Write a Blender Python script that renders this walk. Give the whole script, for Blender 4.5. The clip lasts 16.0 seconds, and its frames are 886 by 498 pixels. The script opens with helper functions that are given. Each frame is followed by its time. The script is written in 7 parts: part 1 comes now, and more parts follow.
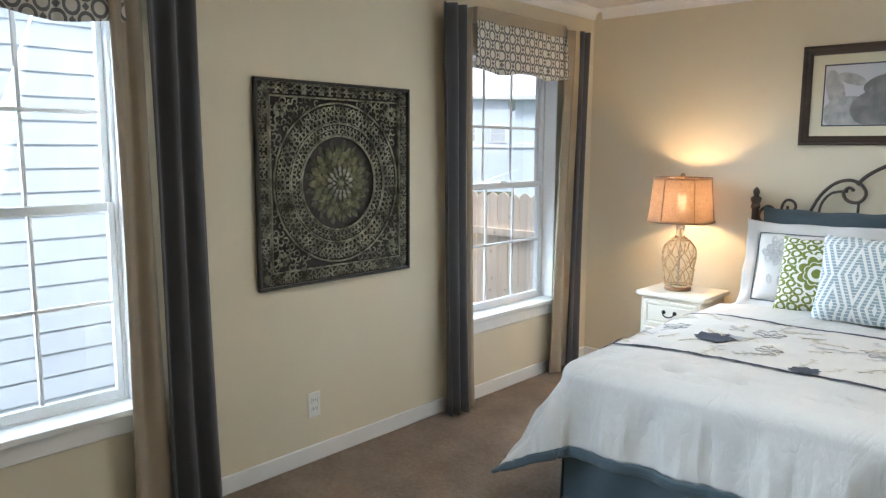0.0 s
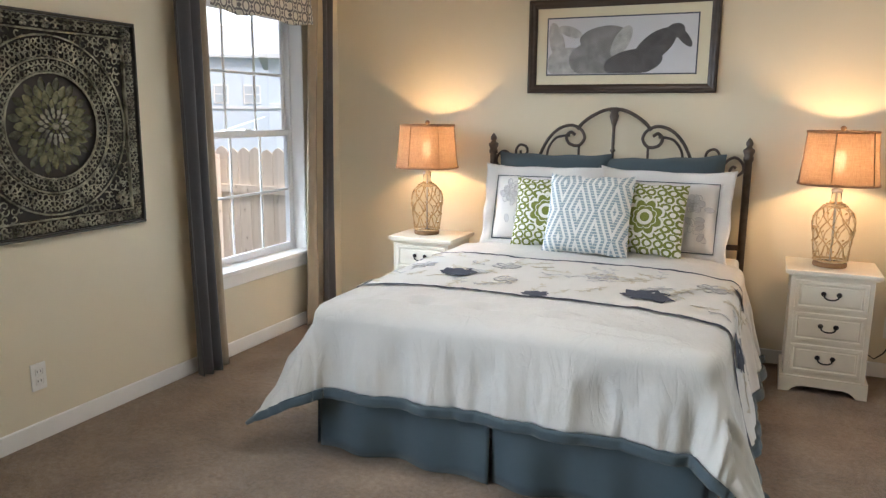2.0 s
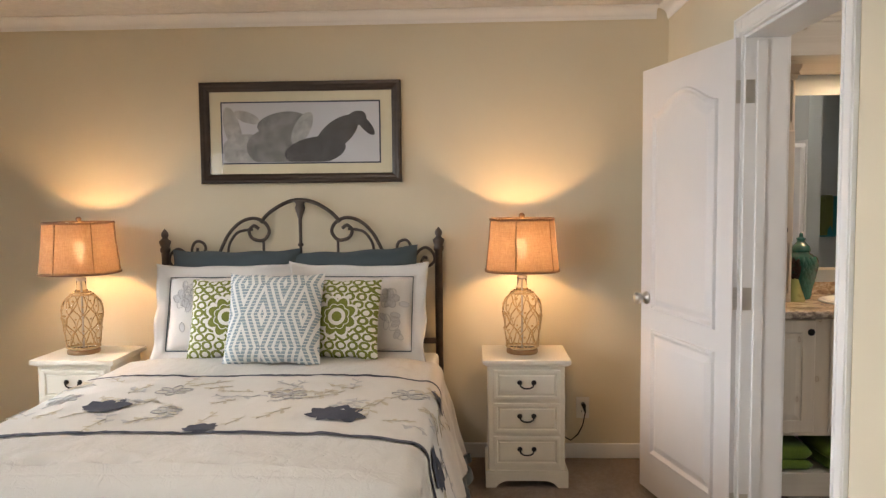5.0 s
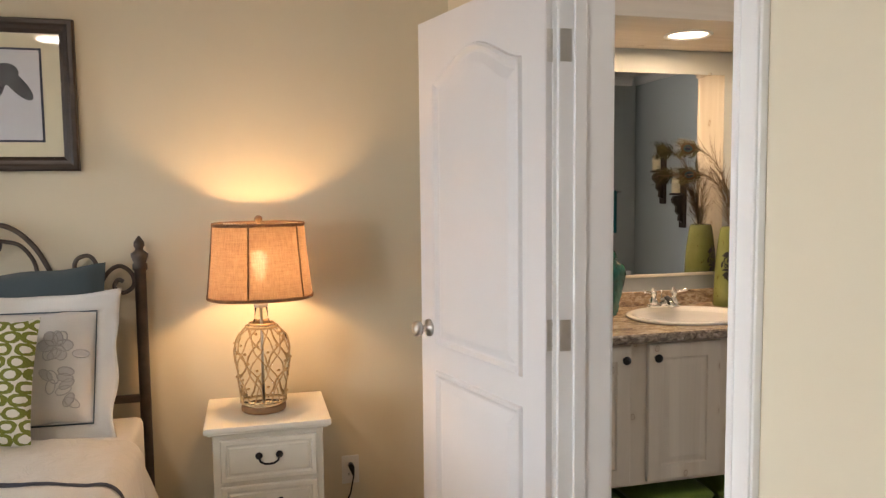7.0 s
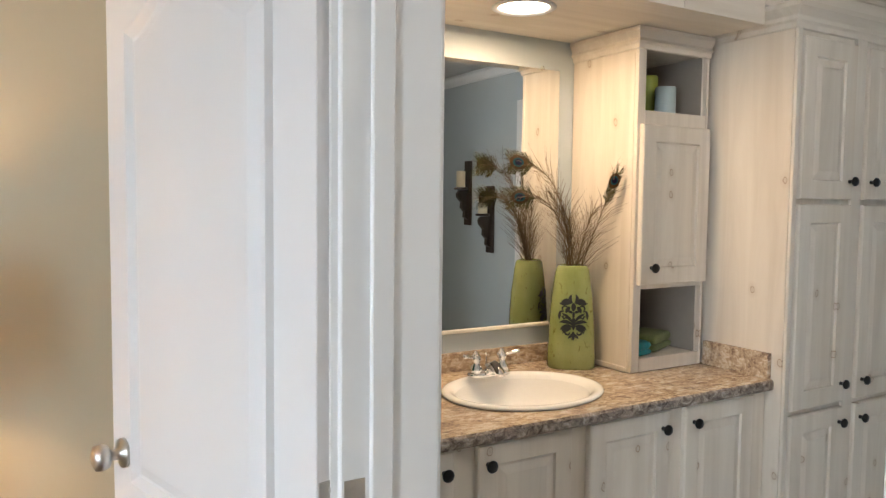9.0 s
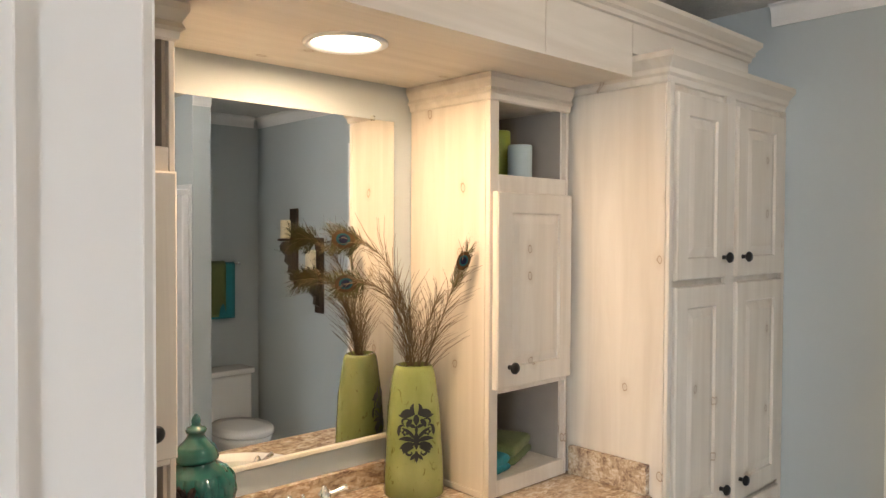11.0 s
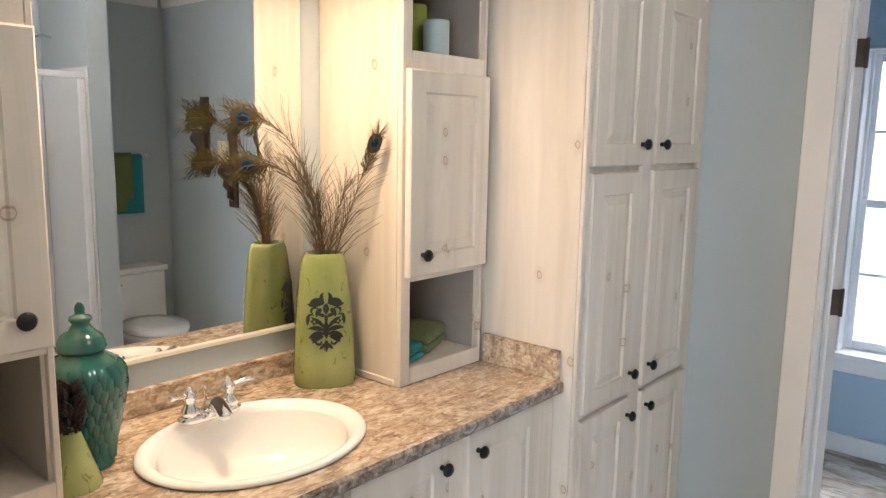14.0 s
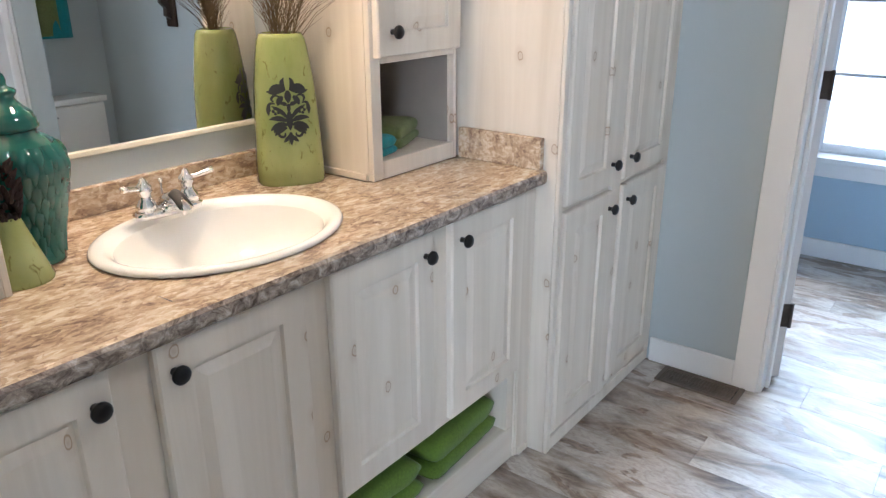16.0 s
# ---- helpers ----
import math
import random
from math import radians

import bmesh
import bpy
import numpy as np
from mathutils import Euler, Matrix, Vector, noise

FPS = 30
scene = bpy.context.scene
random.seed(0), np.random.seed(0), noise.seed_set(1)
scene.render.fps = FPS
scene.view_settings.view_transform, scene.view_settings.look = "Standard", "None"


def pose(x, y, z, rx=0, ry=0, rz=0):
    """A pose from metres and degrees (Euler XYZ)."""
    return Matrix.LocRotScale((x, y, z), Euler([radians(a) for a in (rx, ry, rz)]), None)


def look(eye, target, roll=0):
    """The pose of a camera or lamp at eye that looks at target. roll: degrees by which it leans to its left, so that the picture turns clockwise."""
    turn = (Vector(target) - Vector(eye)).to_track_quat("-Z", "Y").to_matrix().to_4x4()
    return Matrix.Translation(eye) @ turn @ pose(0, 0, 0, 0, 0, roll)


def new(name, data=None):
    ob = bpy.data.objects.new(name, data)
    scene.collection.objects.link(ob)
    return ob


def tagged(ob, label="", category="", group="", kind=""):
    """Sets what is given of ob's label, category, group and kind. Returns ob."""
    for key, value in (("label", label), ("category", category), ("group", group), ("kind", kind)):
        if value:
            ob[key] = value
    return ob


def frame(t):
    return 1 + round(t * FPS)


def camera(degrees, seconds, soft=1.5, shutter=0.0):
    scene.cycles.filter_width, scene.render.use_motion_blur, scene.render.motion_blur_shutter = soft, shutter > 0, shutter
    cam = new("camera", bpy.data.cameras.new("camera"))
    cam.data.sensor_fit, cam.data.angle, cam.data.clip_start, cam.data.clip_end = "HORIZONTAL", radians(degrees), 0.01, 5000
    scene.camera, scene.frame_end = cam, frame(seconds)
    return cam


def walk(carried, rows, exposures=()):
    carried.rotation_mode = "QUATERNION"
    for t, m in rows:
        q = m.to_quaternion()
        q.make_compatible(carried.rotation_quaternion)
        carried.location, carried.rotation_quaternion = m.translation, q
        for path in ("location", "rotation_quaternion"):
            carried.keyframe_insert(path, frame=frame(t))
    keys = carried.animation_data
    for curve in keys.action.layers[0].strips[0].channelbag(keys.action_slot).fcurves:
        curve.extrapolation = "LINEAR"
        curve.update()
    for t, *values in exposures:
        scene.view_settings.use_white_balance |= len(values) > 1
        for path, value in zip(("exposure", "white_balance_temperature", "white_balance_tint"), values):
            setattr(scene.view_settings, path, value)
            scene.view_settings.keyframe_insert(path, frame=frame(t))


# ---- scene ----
cam = camera(61.9, 16.0, soft=1.35)
PATH = [
    (0, (0.01, -0.104, 1.513), (-1.321, 1.364, 1.241), 0.3),
    (0.5, (0.023, -0.093, 1.479), (-1.186, 1.464, 1.148), 0.4),
    (1, (0.05, -0.084, 1.445), (-1.026, 1.561, 1.08), 0.5),
    (1.5, (0.045, -0.062, 1.422), (-0.889, 1.666, 1.047), 0.6),
    (2, (0.057, -0.043, 1.412), (-0.738, 1.756, 1.05), 0.5),
    (2.5, (0.081, -0.029, 1.398), (-0.594, 1.826, 1.076), 0.1),
    (3, (0.102, -0.008, 1.411), (-0.485, 1.884, 1.142), -0.2),
    (3.5, (0.104, 0.028, 1.442), (-0.381, 1.956, 1.226), -0.3),
    (6, (0.206, 0.906, 1.44), (0.426, 2.89, 1.313), -0.7),
    (6.5, (0.267, 1.176, 1.444), (0.637, 3.136, 1.298), -0.7),
    (7, (0.343, 1.445, 1.449), (0.847, 3.374, 1.292), -0.6),
    (7.5, (0.416, 1.705, 1.459), (1.071, 3.587, 1.294), -0.4),
    (8, (0.531, 1.953, 1.464), (1.313, 3.787, 1.305), -0.0),
    (8.5, (0.657, 2.164, 1.487), (1.547, 3.949, 1.335), 0.2),
    (9, (0.76, 2.364, 1.491), (1.775, 4.083, 1.364), 0.6),
    (9.5, (0.858, 2.531, 1.521), (1.998, 4.171, 1.411), 0.4),
    (10, (0.97, 2.658, 1.565), (2.203, 4.231, 1.477), 0.4),
    (12.5, (1.204, 2.856, 1.713), (2.68, 4.204, 1.658), 0.1),
    (13, (1.211, 2.848, 1.683), (2.702, 4.177, 1.575), 0.5),
    (13.5, (1.216, 2.838, 1.642), (2.707, 4.156, 1.446), 0.8),
    (14, (1.218, 2.835, 1.597), (2.702, 4.14, 1.289), 1.0),
    (14.5, (1.225, 2.835, 1.545), (2.699, 4.119, 1.124), 0.8),
    (15, (1.234, 2.852, 1.496), (2.704, 4.1, 0.965), 0.4),
    (15.5, (1.249, 2.879, 1.447), (2.721, 4.082, 0.826), 0.1),
    (16, (1.269, 2.949, 1.406), (2.75, 4.095, 0.705), -0.3),
]
# the clip's camera drifts between warm and cool as it turns
EXPOSURES = [(0.0, 0.08, 5950, 9), (1.0, 0.0, 6150, 11), (2.5, -0.03, 6500, 14), (3.5, -0.1, 6800, 15), (6.0, -0.34, 7600, 20), (7.0, -0.25, 7250, 18), (9.0, 0.06, 6450, 12),
             (10.0, 0.16, 6750, 12), (12.5, 0.47, 6900, 20), (13.5, 0.45, 6550, 17), (15.0, 0.41, 5900, 13), (16.0, 0.48, 5650, 13)]
walk(cam, [(t, look(eye, target, roll)) for t, eye, target, roll in PATH], EXPOSURES)

# ---- world, sun, large lights ----
world = bpy.data.worlds.new("sky")
scene.world = world
world.use_nodes = True
wn = world.node_tree.nodes
sky = wn.new("ShaderNodeTexSky")
sky.sky_type = "NISHITA"
sky.sun_disc = False
sky.sun_elevation = radians(50)
sky.sun_rotation = radians(115)
sky.dust_density = 4.0
wn["Background"].inputs[1].default_value = 0.15
world.node_tree.links.new(sky.outputs[0], wn["Background"].inputs[0])

sun = new("sun", bpy.data.lights.new("sun", "SUN"))
sun.data.energy, sun.data.angle, sun.data.color = 3.6, radians(12), (1.0, 0.98, 0.95)
sun.matrix_world = look((0, 0, 20), (-13, 6, 0))


def area_lamp(name, eye, target, w, h, watts, color):
    ob = new(name, bpy.data.lights.new(name, "AREA"))
    ob.data.shape, ob.data.size, ob.data.size_y = "RECTANGLE", w, h
    ob.data.energy, ob.data.color = watts, color
    ob.data.spread = radians(94)
    ob.matrix_world = look(eye, target)
    return ob


def point_lamp(name, place, watts, color, r):
    ob = new(name, bpy.data.lights.new(name, "POINT"))
    ob.data.energy, ob.data.color, ob.data.shadow_soft_size = watts, color, r
    ob.location = place
    return ob


DAY = (0.76, 0.89, 1.0)
WARM = (1.0, 0.58, 0.26)
area_lamp("window_light_a", (-2.91, 0.71, 1.28), (-2.11, 1.14, 1.12), 0.80, 1.40, 37, DAY)
area_lamp("window_light_b", (-2.90, 3.50, 1.28), (-1.90, 3.60, 0.78), 0.62, 1.40, 20, DAY)
area_lamp("window_light_c", (5.29, 3.06, 1.28), (4.69, 2.86, 0.88), 1.0, 1.40, 23, (0.64, 0.83, 1.0))
for lx in (-1.946, 0.374):
    point_lamp("table_lamp_light", (lx, 4.23, 1.200), 9.5, WARM, 0.03)
disc = new("dome_light", bpy.data.lights.new("dome_light", "AREA"))
disc.data.shape, disc.data.size, disc.data.energy, disc.data.color = "DISK", 0.22, 18.0, (1.0, 0.95, 0.88)
disc.matrix_world = look((-0.82, 2.25, 2.426), (-0.82, 2.25, 0))
# unseen lamp added to lift the cabinets and the blue wall
point_lamp("bath_fill_light", (2.35, 2.75, 2.40), 19, (1.0, 0.94, 0.87), 0.05)
sp = new("can_light", bpy.data.lights.new("can_light", "AREA"))
sp.data.shape, sp.data.size, sp.data.energy, sp.data.color = "DISK", 0.15, 9.6, (1.0, 0.72, 0.45)
sp.matrix_world = look((2.13, 4.215, 2.072), (2.13, 4.215, 0))


# ---- materials ----
def nodes_of(name, rough=0.6, metal=0.0):
    m = bpy.data.materials.new(name)
    m.use_nodes = True
    nt = m.node_tree
    b = nt.nodes["Principled BSDF"]
    b.inputs["Roughness"].default_value = rough
    b.inputs["Metallic"].default_value = metal
    return m, nt, b


def coords(nt, scale=(1, 1, 1), rot=(0, 0, 0)):
    tc = nt.nodes.new("ShaderNodeTexCoord")
    mp = nt.nodes.new("ShaderNodeMapping")
    mp.inputs["Scale"].default_value = scale
    mp.inputs["Rotation"].default_value = rot
    nt.links.new(tc.outputs["Object"], mp.inputs["Vector"])
    return mp.outputs[0]


def noise_tex(nt, vec, scale, detail=4.0, rough=0.55, dist=0.0):
    n = nt.nodes.new("ShaderNodeTexNoise")
    n.inputs["Scale"].default_value = scale
    n.inputs["Detail"].default_value = detail
    n.inputs["Roughness"].default_value = rough
    n.inputs["Distortion"].default_value = dist
    nt.links.new(vec, n.inputs["Vector"])
    return n.outputs["Fac"]


def ramp(nt, fac, stops):
    r = nt.nodes.new("ShaderNodeValToRGB")
    e = r.color_ramp.elements
    while len(e) < len(stops):
        e.new(0.5)
    for el, (p, c) in zip(e, stops):
        el.position, el.color = p, (*c, 1)
    nt.links.new(fac, r.inputs[0])
    return r.outputs[0]


def mixc(nt, fac, a, b, mode="MIX"):
    m = nt.nodes.new("ShaderNodeMix")
    m.data_type, m.blend_type = "RGBA", mode
    for sock, v in ((m.inputs[0], fac), (m.inputs[6], a), (m.inputs[7], b)):
        if isinstance(v, (int, float)):
            sock.default_value = v
        elif isinstance(v, tuple):
            sock.default_value = (*v, 1)
        else:
            nt.links.new(v, sock)
    return m.outputs[2]


def math_node(nt, op, a, b=0.0, c=0.0):
    m = nt.nodes.new("ShaderNodeMath")
    m.operation = op
    for sock, v in zip(m.inputs, (a, b, c)):
        if isinstance(v, (int, float)):
            sock.default_value = v
        else:
            nt.links.new(v, sock)
    return m.outputs[0]


def bump(nt, b, height, strength=0.2, dist=0.01):
    n = nt.nodes.new("ShaderNodeBump")
    n.inputs["Strength"].default_value = strength
    n.inputs["Distance"].default_value = dist
    nt.links.new(height, n.inputs["Height"])
    nt.links.new(n.outputs[0], b.inputs["Normal"])


def simple(name, col, rough=0.6, metal=0.0, var=0.06, scale=6.0, bscale=80.0, bstr=0.08, bdist=0.002, spec=0.5):
    m, nt, b = nodes_of(name, rough, metal)
    b.inputs["Specular IOR Level"].default_value = spec
    v = coords(nt)
    f = noise_tex(nt, v, scale)
    lo = tuple(c * (1 - var) for c in col)
    hi = tuple(min(1, c * (1 + var)) for c in col)
    nt.links.new(ramp(nt, f, [(0.3, lo), (0.7, hi)]), b.inputs["Base Color"])
    bump(nt, b, noise_tex(nt, v, bscale, 3), bstr, bdist)
    return m


def cloth(name, col, weave=900.0, var=0.08, sheen=0.2):
    m, nt, b = nodes_of(name, 0.85)
    v = coords(nt)
    f = noise_tex(nt, v, 14, 5)
    g = noise_tex(nt, v, weave * 0.35, 2)
    c = mixc(nt, 0.5, ramp(nt, f, [(0.3, tuple(x * (1 - var) for x in col)), (0.7, tuple(min(1, x * (1 + var)) for x in col))]),
             ramp(nt, g, [(0.3, tuple(x * (1 - 2 * var) for x in col)), (0.7, tuple(min(1, x * (1 + 2 * var)) for x in col))]))
    nt.links.new(c, b.inputs["Base Color"])
    b.inputs["Sheen Weight"].default_value = sheen
    bump(nt, b, math_node(nt, "ADD", noise_tex(nt, v, 9, 3), math_node(nt, "MULTIPLY", g, 0.25)), 0.25, 0.01)
    return m


def wood(name, lo, hi, knot, axis="z", rough=0.5, knots=True):
    """Whitewashed knotty pine: long grain, faint knots."""
    m, nt, b = nodes_of(name, rough)
    sc = {"z": (14, 14, 0.9), "x": (0.9, 14, 14), "y": (14, 0.9, 14)}[axis]
    v = coords(nt, sc)
    inf = nt.nodes.new("ShaderNodeObjectInfo")
    add = nt.nodes.new("ShaderNodeVectorMath")
    add.operation = "ADD"
    comb = nt.nodes.new("ShaderNodeCombineXYZ")
    for k in range(3):
        nt.links.new(math_node(nt, "MULTIPLY", inf.outputs["Random"], 37.0 + 11 * k), comb.inputs[k])
    nt.links.new(v, add.inputs[0])
    nt.links.new(comb.outputs[0], add.inputs[1])
    f = noise_tex(nt, add.outputs[0], 1.0, 6, 0.6, 0.7)
    col = ramp(nt, f, [(0.25, lo), (0.5, tuple((a + c) / 2 for a, c in zip(lo, hi))), (0.75, hi)])
    if knots:
        sep = nt.nodes.new("ShaderNodeSeparateXYZ")
        tc = nt.nodes.new("ShaderNodeTexCoord")
        nt.links.new(tc.outputs["Object"], sep.inputs[0])
        ax = {"z": (0, 1, 2), "x": (2, 1, 0), "y": (0, 2, 1)}[axis]
        u = math_node(nt, "MULTIPLY", math_node(nt, "ADD", sep.outputs[ax[0]], sep.outputs[ax[1]]), 7.5)
        w = math_node(nt, "MULTIPLY", sep.outputs[ax[2]], 5.2)
        c2 = nt.nodes.new("ShaderNodeCombineXYZ")
        nt.links.new(math_node(nt, "MULTIPLY_ADD", inf.outputs["Random"], 41.0, u), c2.inputs[0])
        nt.links.new(math_node(nt, "MULTIPLY_ADD", inf.outputs["Random"], 23.0, w), c2.inputs[1])
        vo = nt.nodes.new("ShaderNodeTexVoronoi")
        vo.voronoi_dimensions = "2D"
        vo.inputs["Scale"].default_value = 1.0
        nt.links.new(c2.outputs[0], vo.inputs["Vector"])
        wob = math_node(nt, "MULTIPLY_ADD", math_node(nt, "SUBTRACT", noise_tex(nt, c2.outputs[0], 6.0, 2), 0.5), 0.10, vo.outputs["Distance"])
        k = ramp(nt, wob, [(0.0, (0.40,) * 3), (0.040, (0.22,) * 3), (0.056, (0.85,) * 3), (0.074, (0.16,) * 3), (0.17, (0,) * 3)])
        sc2 = nt.nodes.new("ShaderNodeSeparateColor")
        nt.links.new(vo.outputs["Color"], sc2.inputs[0])
        k = math_node(nt, "MULTIPLY", k, math_node(nt, "GREATER_THAN", sc2.outputs[0], 0.70))
        streak = noise_tex(nt, add.outputs[0], 0.22, 3, 0.5, 0.3)
        col = mixc(nt, ramp(nt, streak, [(0.5, (0, 0, 0)), (0.75, (0.35, 0.35, 0.35))]), col, (0.60, 0.47, 0.33))
        col = mixc(nt, k, col, knot)
    nt.links.new(col, b.inputs["Base Color"])
    bump(nt, b, f, 0.1, 0.002)
    return m


WALL = simple("beige_paint", (0.72, 0.65, 0.50), 0.75, var=0.025, scale=1.2, bscale=160, bstr=0.12, bdist=0.001)
BLUEWALL = simple("grey_blue_paint", (0.49, 0.545, 0.56), 0.7, var=0.03, scale=1.2, bscale=160, bstr=0.12, bdist=0.001)
SKYWALL = simple("sky_blue_paint", (0.40, 0.53, 0.64), 0.7, var=0.03, scale=1.2, bscale=160, bstr=0.12, bdist=0.001)
WHITE = simple("white_trim_paint", (0.84, 0.84, 0.83), 0.4, var=0.02, scale=5, bscale=60, bstr=0.04, bdist=0.001)
DOORWHITE = simple("white_door_paint", (0.74, 0.73, 0.73), 0.42, var=0.02, scale=3, bscale=220, bstr=0.08, bdist=0.001)
VINYL = simple("white_vinyl", (0.82, 0.83, 0.84), 0.35, var=0.02, bscale=50, bstr=0.03)
CEIL = simple("ceiling_texture_paint", (0.74, 0.72, 0.69), 0.9, var=0.05, scale=30, bscale=70, bstr=0.6, bdist=0.01)
PINE = wood("whitewashed_pine", (0.59, 0.53, 0.445), (0.76, 0.705, 0.62), (0.30, 0.19, 0.10))
PINEX = wood("whitewashed_pine_level", (0.59, 0.53, 0.445), (0.76, 0.705, 0.62), (0.30, 0.19, 0.10), "x")
# pine greyed and darkened: the shade inside niches and shelf, put into the colour
PINEIN = simple("shaded_inside_pine", (0.36, 0.32, 0.275), 0.5, var=0.06, scale=9, bscale=120, bstr=0.05)
CREAM = simple("cream_lacquer", (0.80, 0.76, 0.66), 0.35, var=0.03, scale=9, bscale=60, bstr=0.05, bdist=0.001)
BLACK = simple("black_iron", (0.015, 0.014, 0.014), 0.35, 0.6, var=0.2, bscale=200, bstr=0.1)
BRONZE = simple("dark_bronze_metal", (0.085, 0.068, 0.058), 0.45, 0.55, var=0.25, scale=20, bscale=120, bstr=0.2)
NICKEL = simple("brushed_nickel", (0.60, 0.57, 0.53), 0.3, 1.0, var=0.08, bscale=300, bstr=0.05)
CHROME = simple("chrome", (0.85, 0.85, 0.86), 0.06, 1.0, var=0.01, bscale=10, bstr=0.0)
PORCELAIN = simple("white_porcelain", (0.86, 0.85, 0.82), 0.1, var=0.01, bscale=5, bstr=0.0)
SLATE = cloth("slate_blue_cloth", (0.046, 0.072, 0.088))
GREYCURT = cloth("charcoal_curtain", (0.085, 0.085, 0.092))
TANCURT = cloth("tan_curtain", (0.36, 0.30, 0.22))
COTTON = cloth("white_cotton", (0.67, 0.66, 0.64), var=0.02, sheen=0.1)
COMF = cloth("ivory_satin", (0.54, 0.53, 0.50), var=0.025, sheen=0.15)


def crush(m, strength):
    """Adds the fine crumpled creases of a quilted satin cover to a cloth."""
    nt = m.node_tree
    b = nt.nodes["Principled BSDF"]
    v = coords(nt, (1.0, 1.0, 0.32), (0, 0, 0.2))
    a = math_node(nt, "ABSOLUTE", math_node(nt, "SUBTRACT", noise_tex(nt, v, 11, 3, 0.5, 1.2), 0.5))
    c = math_node(nt, "ABSOLUTE", math_node(nt, "SUBTRACT", noise_tex(nt, v, 34, 3, 0.55, 0.8), 0.5))
    bump(nt, b, math_node(nt, "ADD", math_node(nt, "POWER", a, 0.6), math_node(nt, "MULTIPLY", c, 0.5)), strength, 0.010)
    b.inputs["Roughness"].default_value = 0.6
    return m


crush(COMF, 0.5)
LINEN = cloth("pale_linen", (0.62, 0.60, 0.56), var=0.03, sheen=0.0)
GREYP = cloth("grey_applique", (0.46, 0.46, 0.46), var=0.1, sheen=0.0)
TAUPE = cloth("taupe_applique", (0.52, 0.47, 0.37), var=0.1, sheen=0.0)
PALEGREY = cloth("pale_grey_applique", (0.55, 0.55, 0.56), var=0.05, sheen=0.0)
INK = cloth("ink_blue_applique", (0.045, 0.052, 0.075), var=0.15, sheen=0.0)
GREENTOWEL = cloth("green_towel", (0.095, 0.170, 0.014), 400, 0.15, 0.1)
OLIVETOWEL = cloth("olive_towel", (0.145, 0.18, 0.06), 400, 0.15, 0.1)
TEALTOWEL = cloth("teal_towel", (0.008, 0.20, 0.225), 400, 0.15, 0.1)
DARKWOOD = wood("espresso_wood", (0.022, 0.013, 0.009), (0.055, 0.034, 0.022), (0.02, 0.01, 0.008), "x", 0.35, False)
DARKWOODZ = wood("espresso_wood_upright", (0.022, 0.013, 0.009), (0.055, 0.034, 0.022), (0.02, 0.01, 0.008), "z", 0.35, False)
ROPE = simple("jute_rope", (0.56, 0.40, 0.22), 0.9, var=0.25, scale=60, bscale=400, bstr=0.6, bdist=0.003)
LAMPBASE = simple("turned_oak", (0.30, 0.17, 0.08), 0.5, var=0.15, scale=30)
MAT = simple("cream_mat_board", (0.66, 0.60, 0.43), 0.8, var=0.02)
PAPER = simple("pale_print_paper", (0.55, 0.55, 0.57), 0.7, var=0.03)
PRINTL = simple("light_grey_print", (0.38, 0.37, 0.36), 0.7, var=0.25, scale=25)
PRINTD = simple("dark_grey_print", (0.075, 0.072, 0.075), 0.7, var=0.35, scale=25)
PLASTIC = simple("white_plastic", (0.80, 0.79, 0.76), 0.3, var=0.01, bstr=0.0)
SLOT = simple("black_slot", (0.02, 0.02, 0.02), 0.5)
CANDLE = simple("cream_wax", (0.80, 0.70, 0.48), 0.5, var=0.03)
VENT = simple("brown_metal_register", (0.14, 0.11, 0.085), 0.45, 0.3, var=0.1)


def carpet_mat():
    m, nt, b = nodes_of("tan_carpet", 0.95)
    v = coords(nt)
    a = noise_tex(nt, v, 210, 3, 0.75)
    c = noise_tex(nt, v, 3.5, 4)
    d = noise_tex(nt, v, 45, 3, 0.6)
    f = math_node(nt, "ADD", math_node(nt, "MULTIPLY", a, 0.5), math_node(nt, "ADD", math_node(nt, "MULTIPLY", c, 0.25), math_node(nt, "MULTIPLY", d, 0.25)))
    nt.links.new(ramp(nt, f, [(0.37, (0.090, 0.054, 0.030)), (0.5, (0.250, 0.168, 0.104)), (0.63, (0.47, 0.345, 0.230))]), b.inputs["Base Color"])
    bump(nt, b, math_node(nt, "ADD", a, math_node(nt, "MULTIPLY", d, 0.6)), 0.9, 0.012)
    b.inputs["Sheen Weight"].default_value = 0.3
    return m


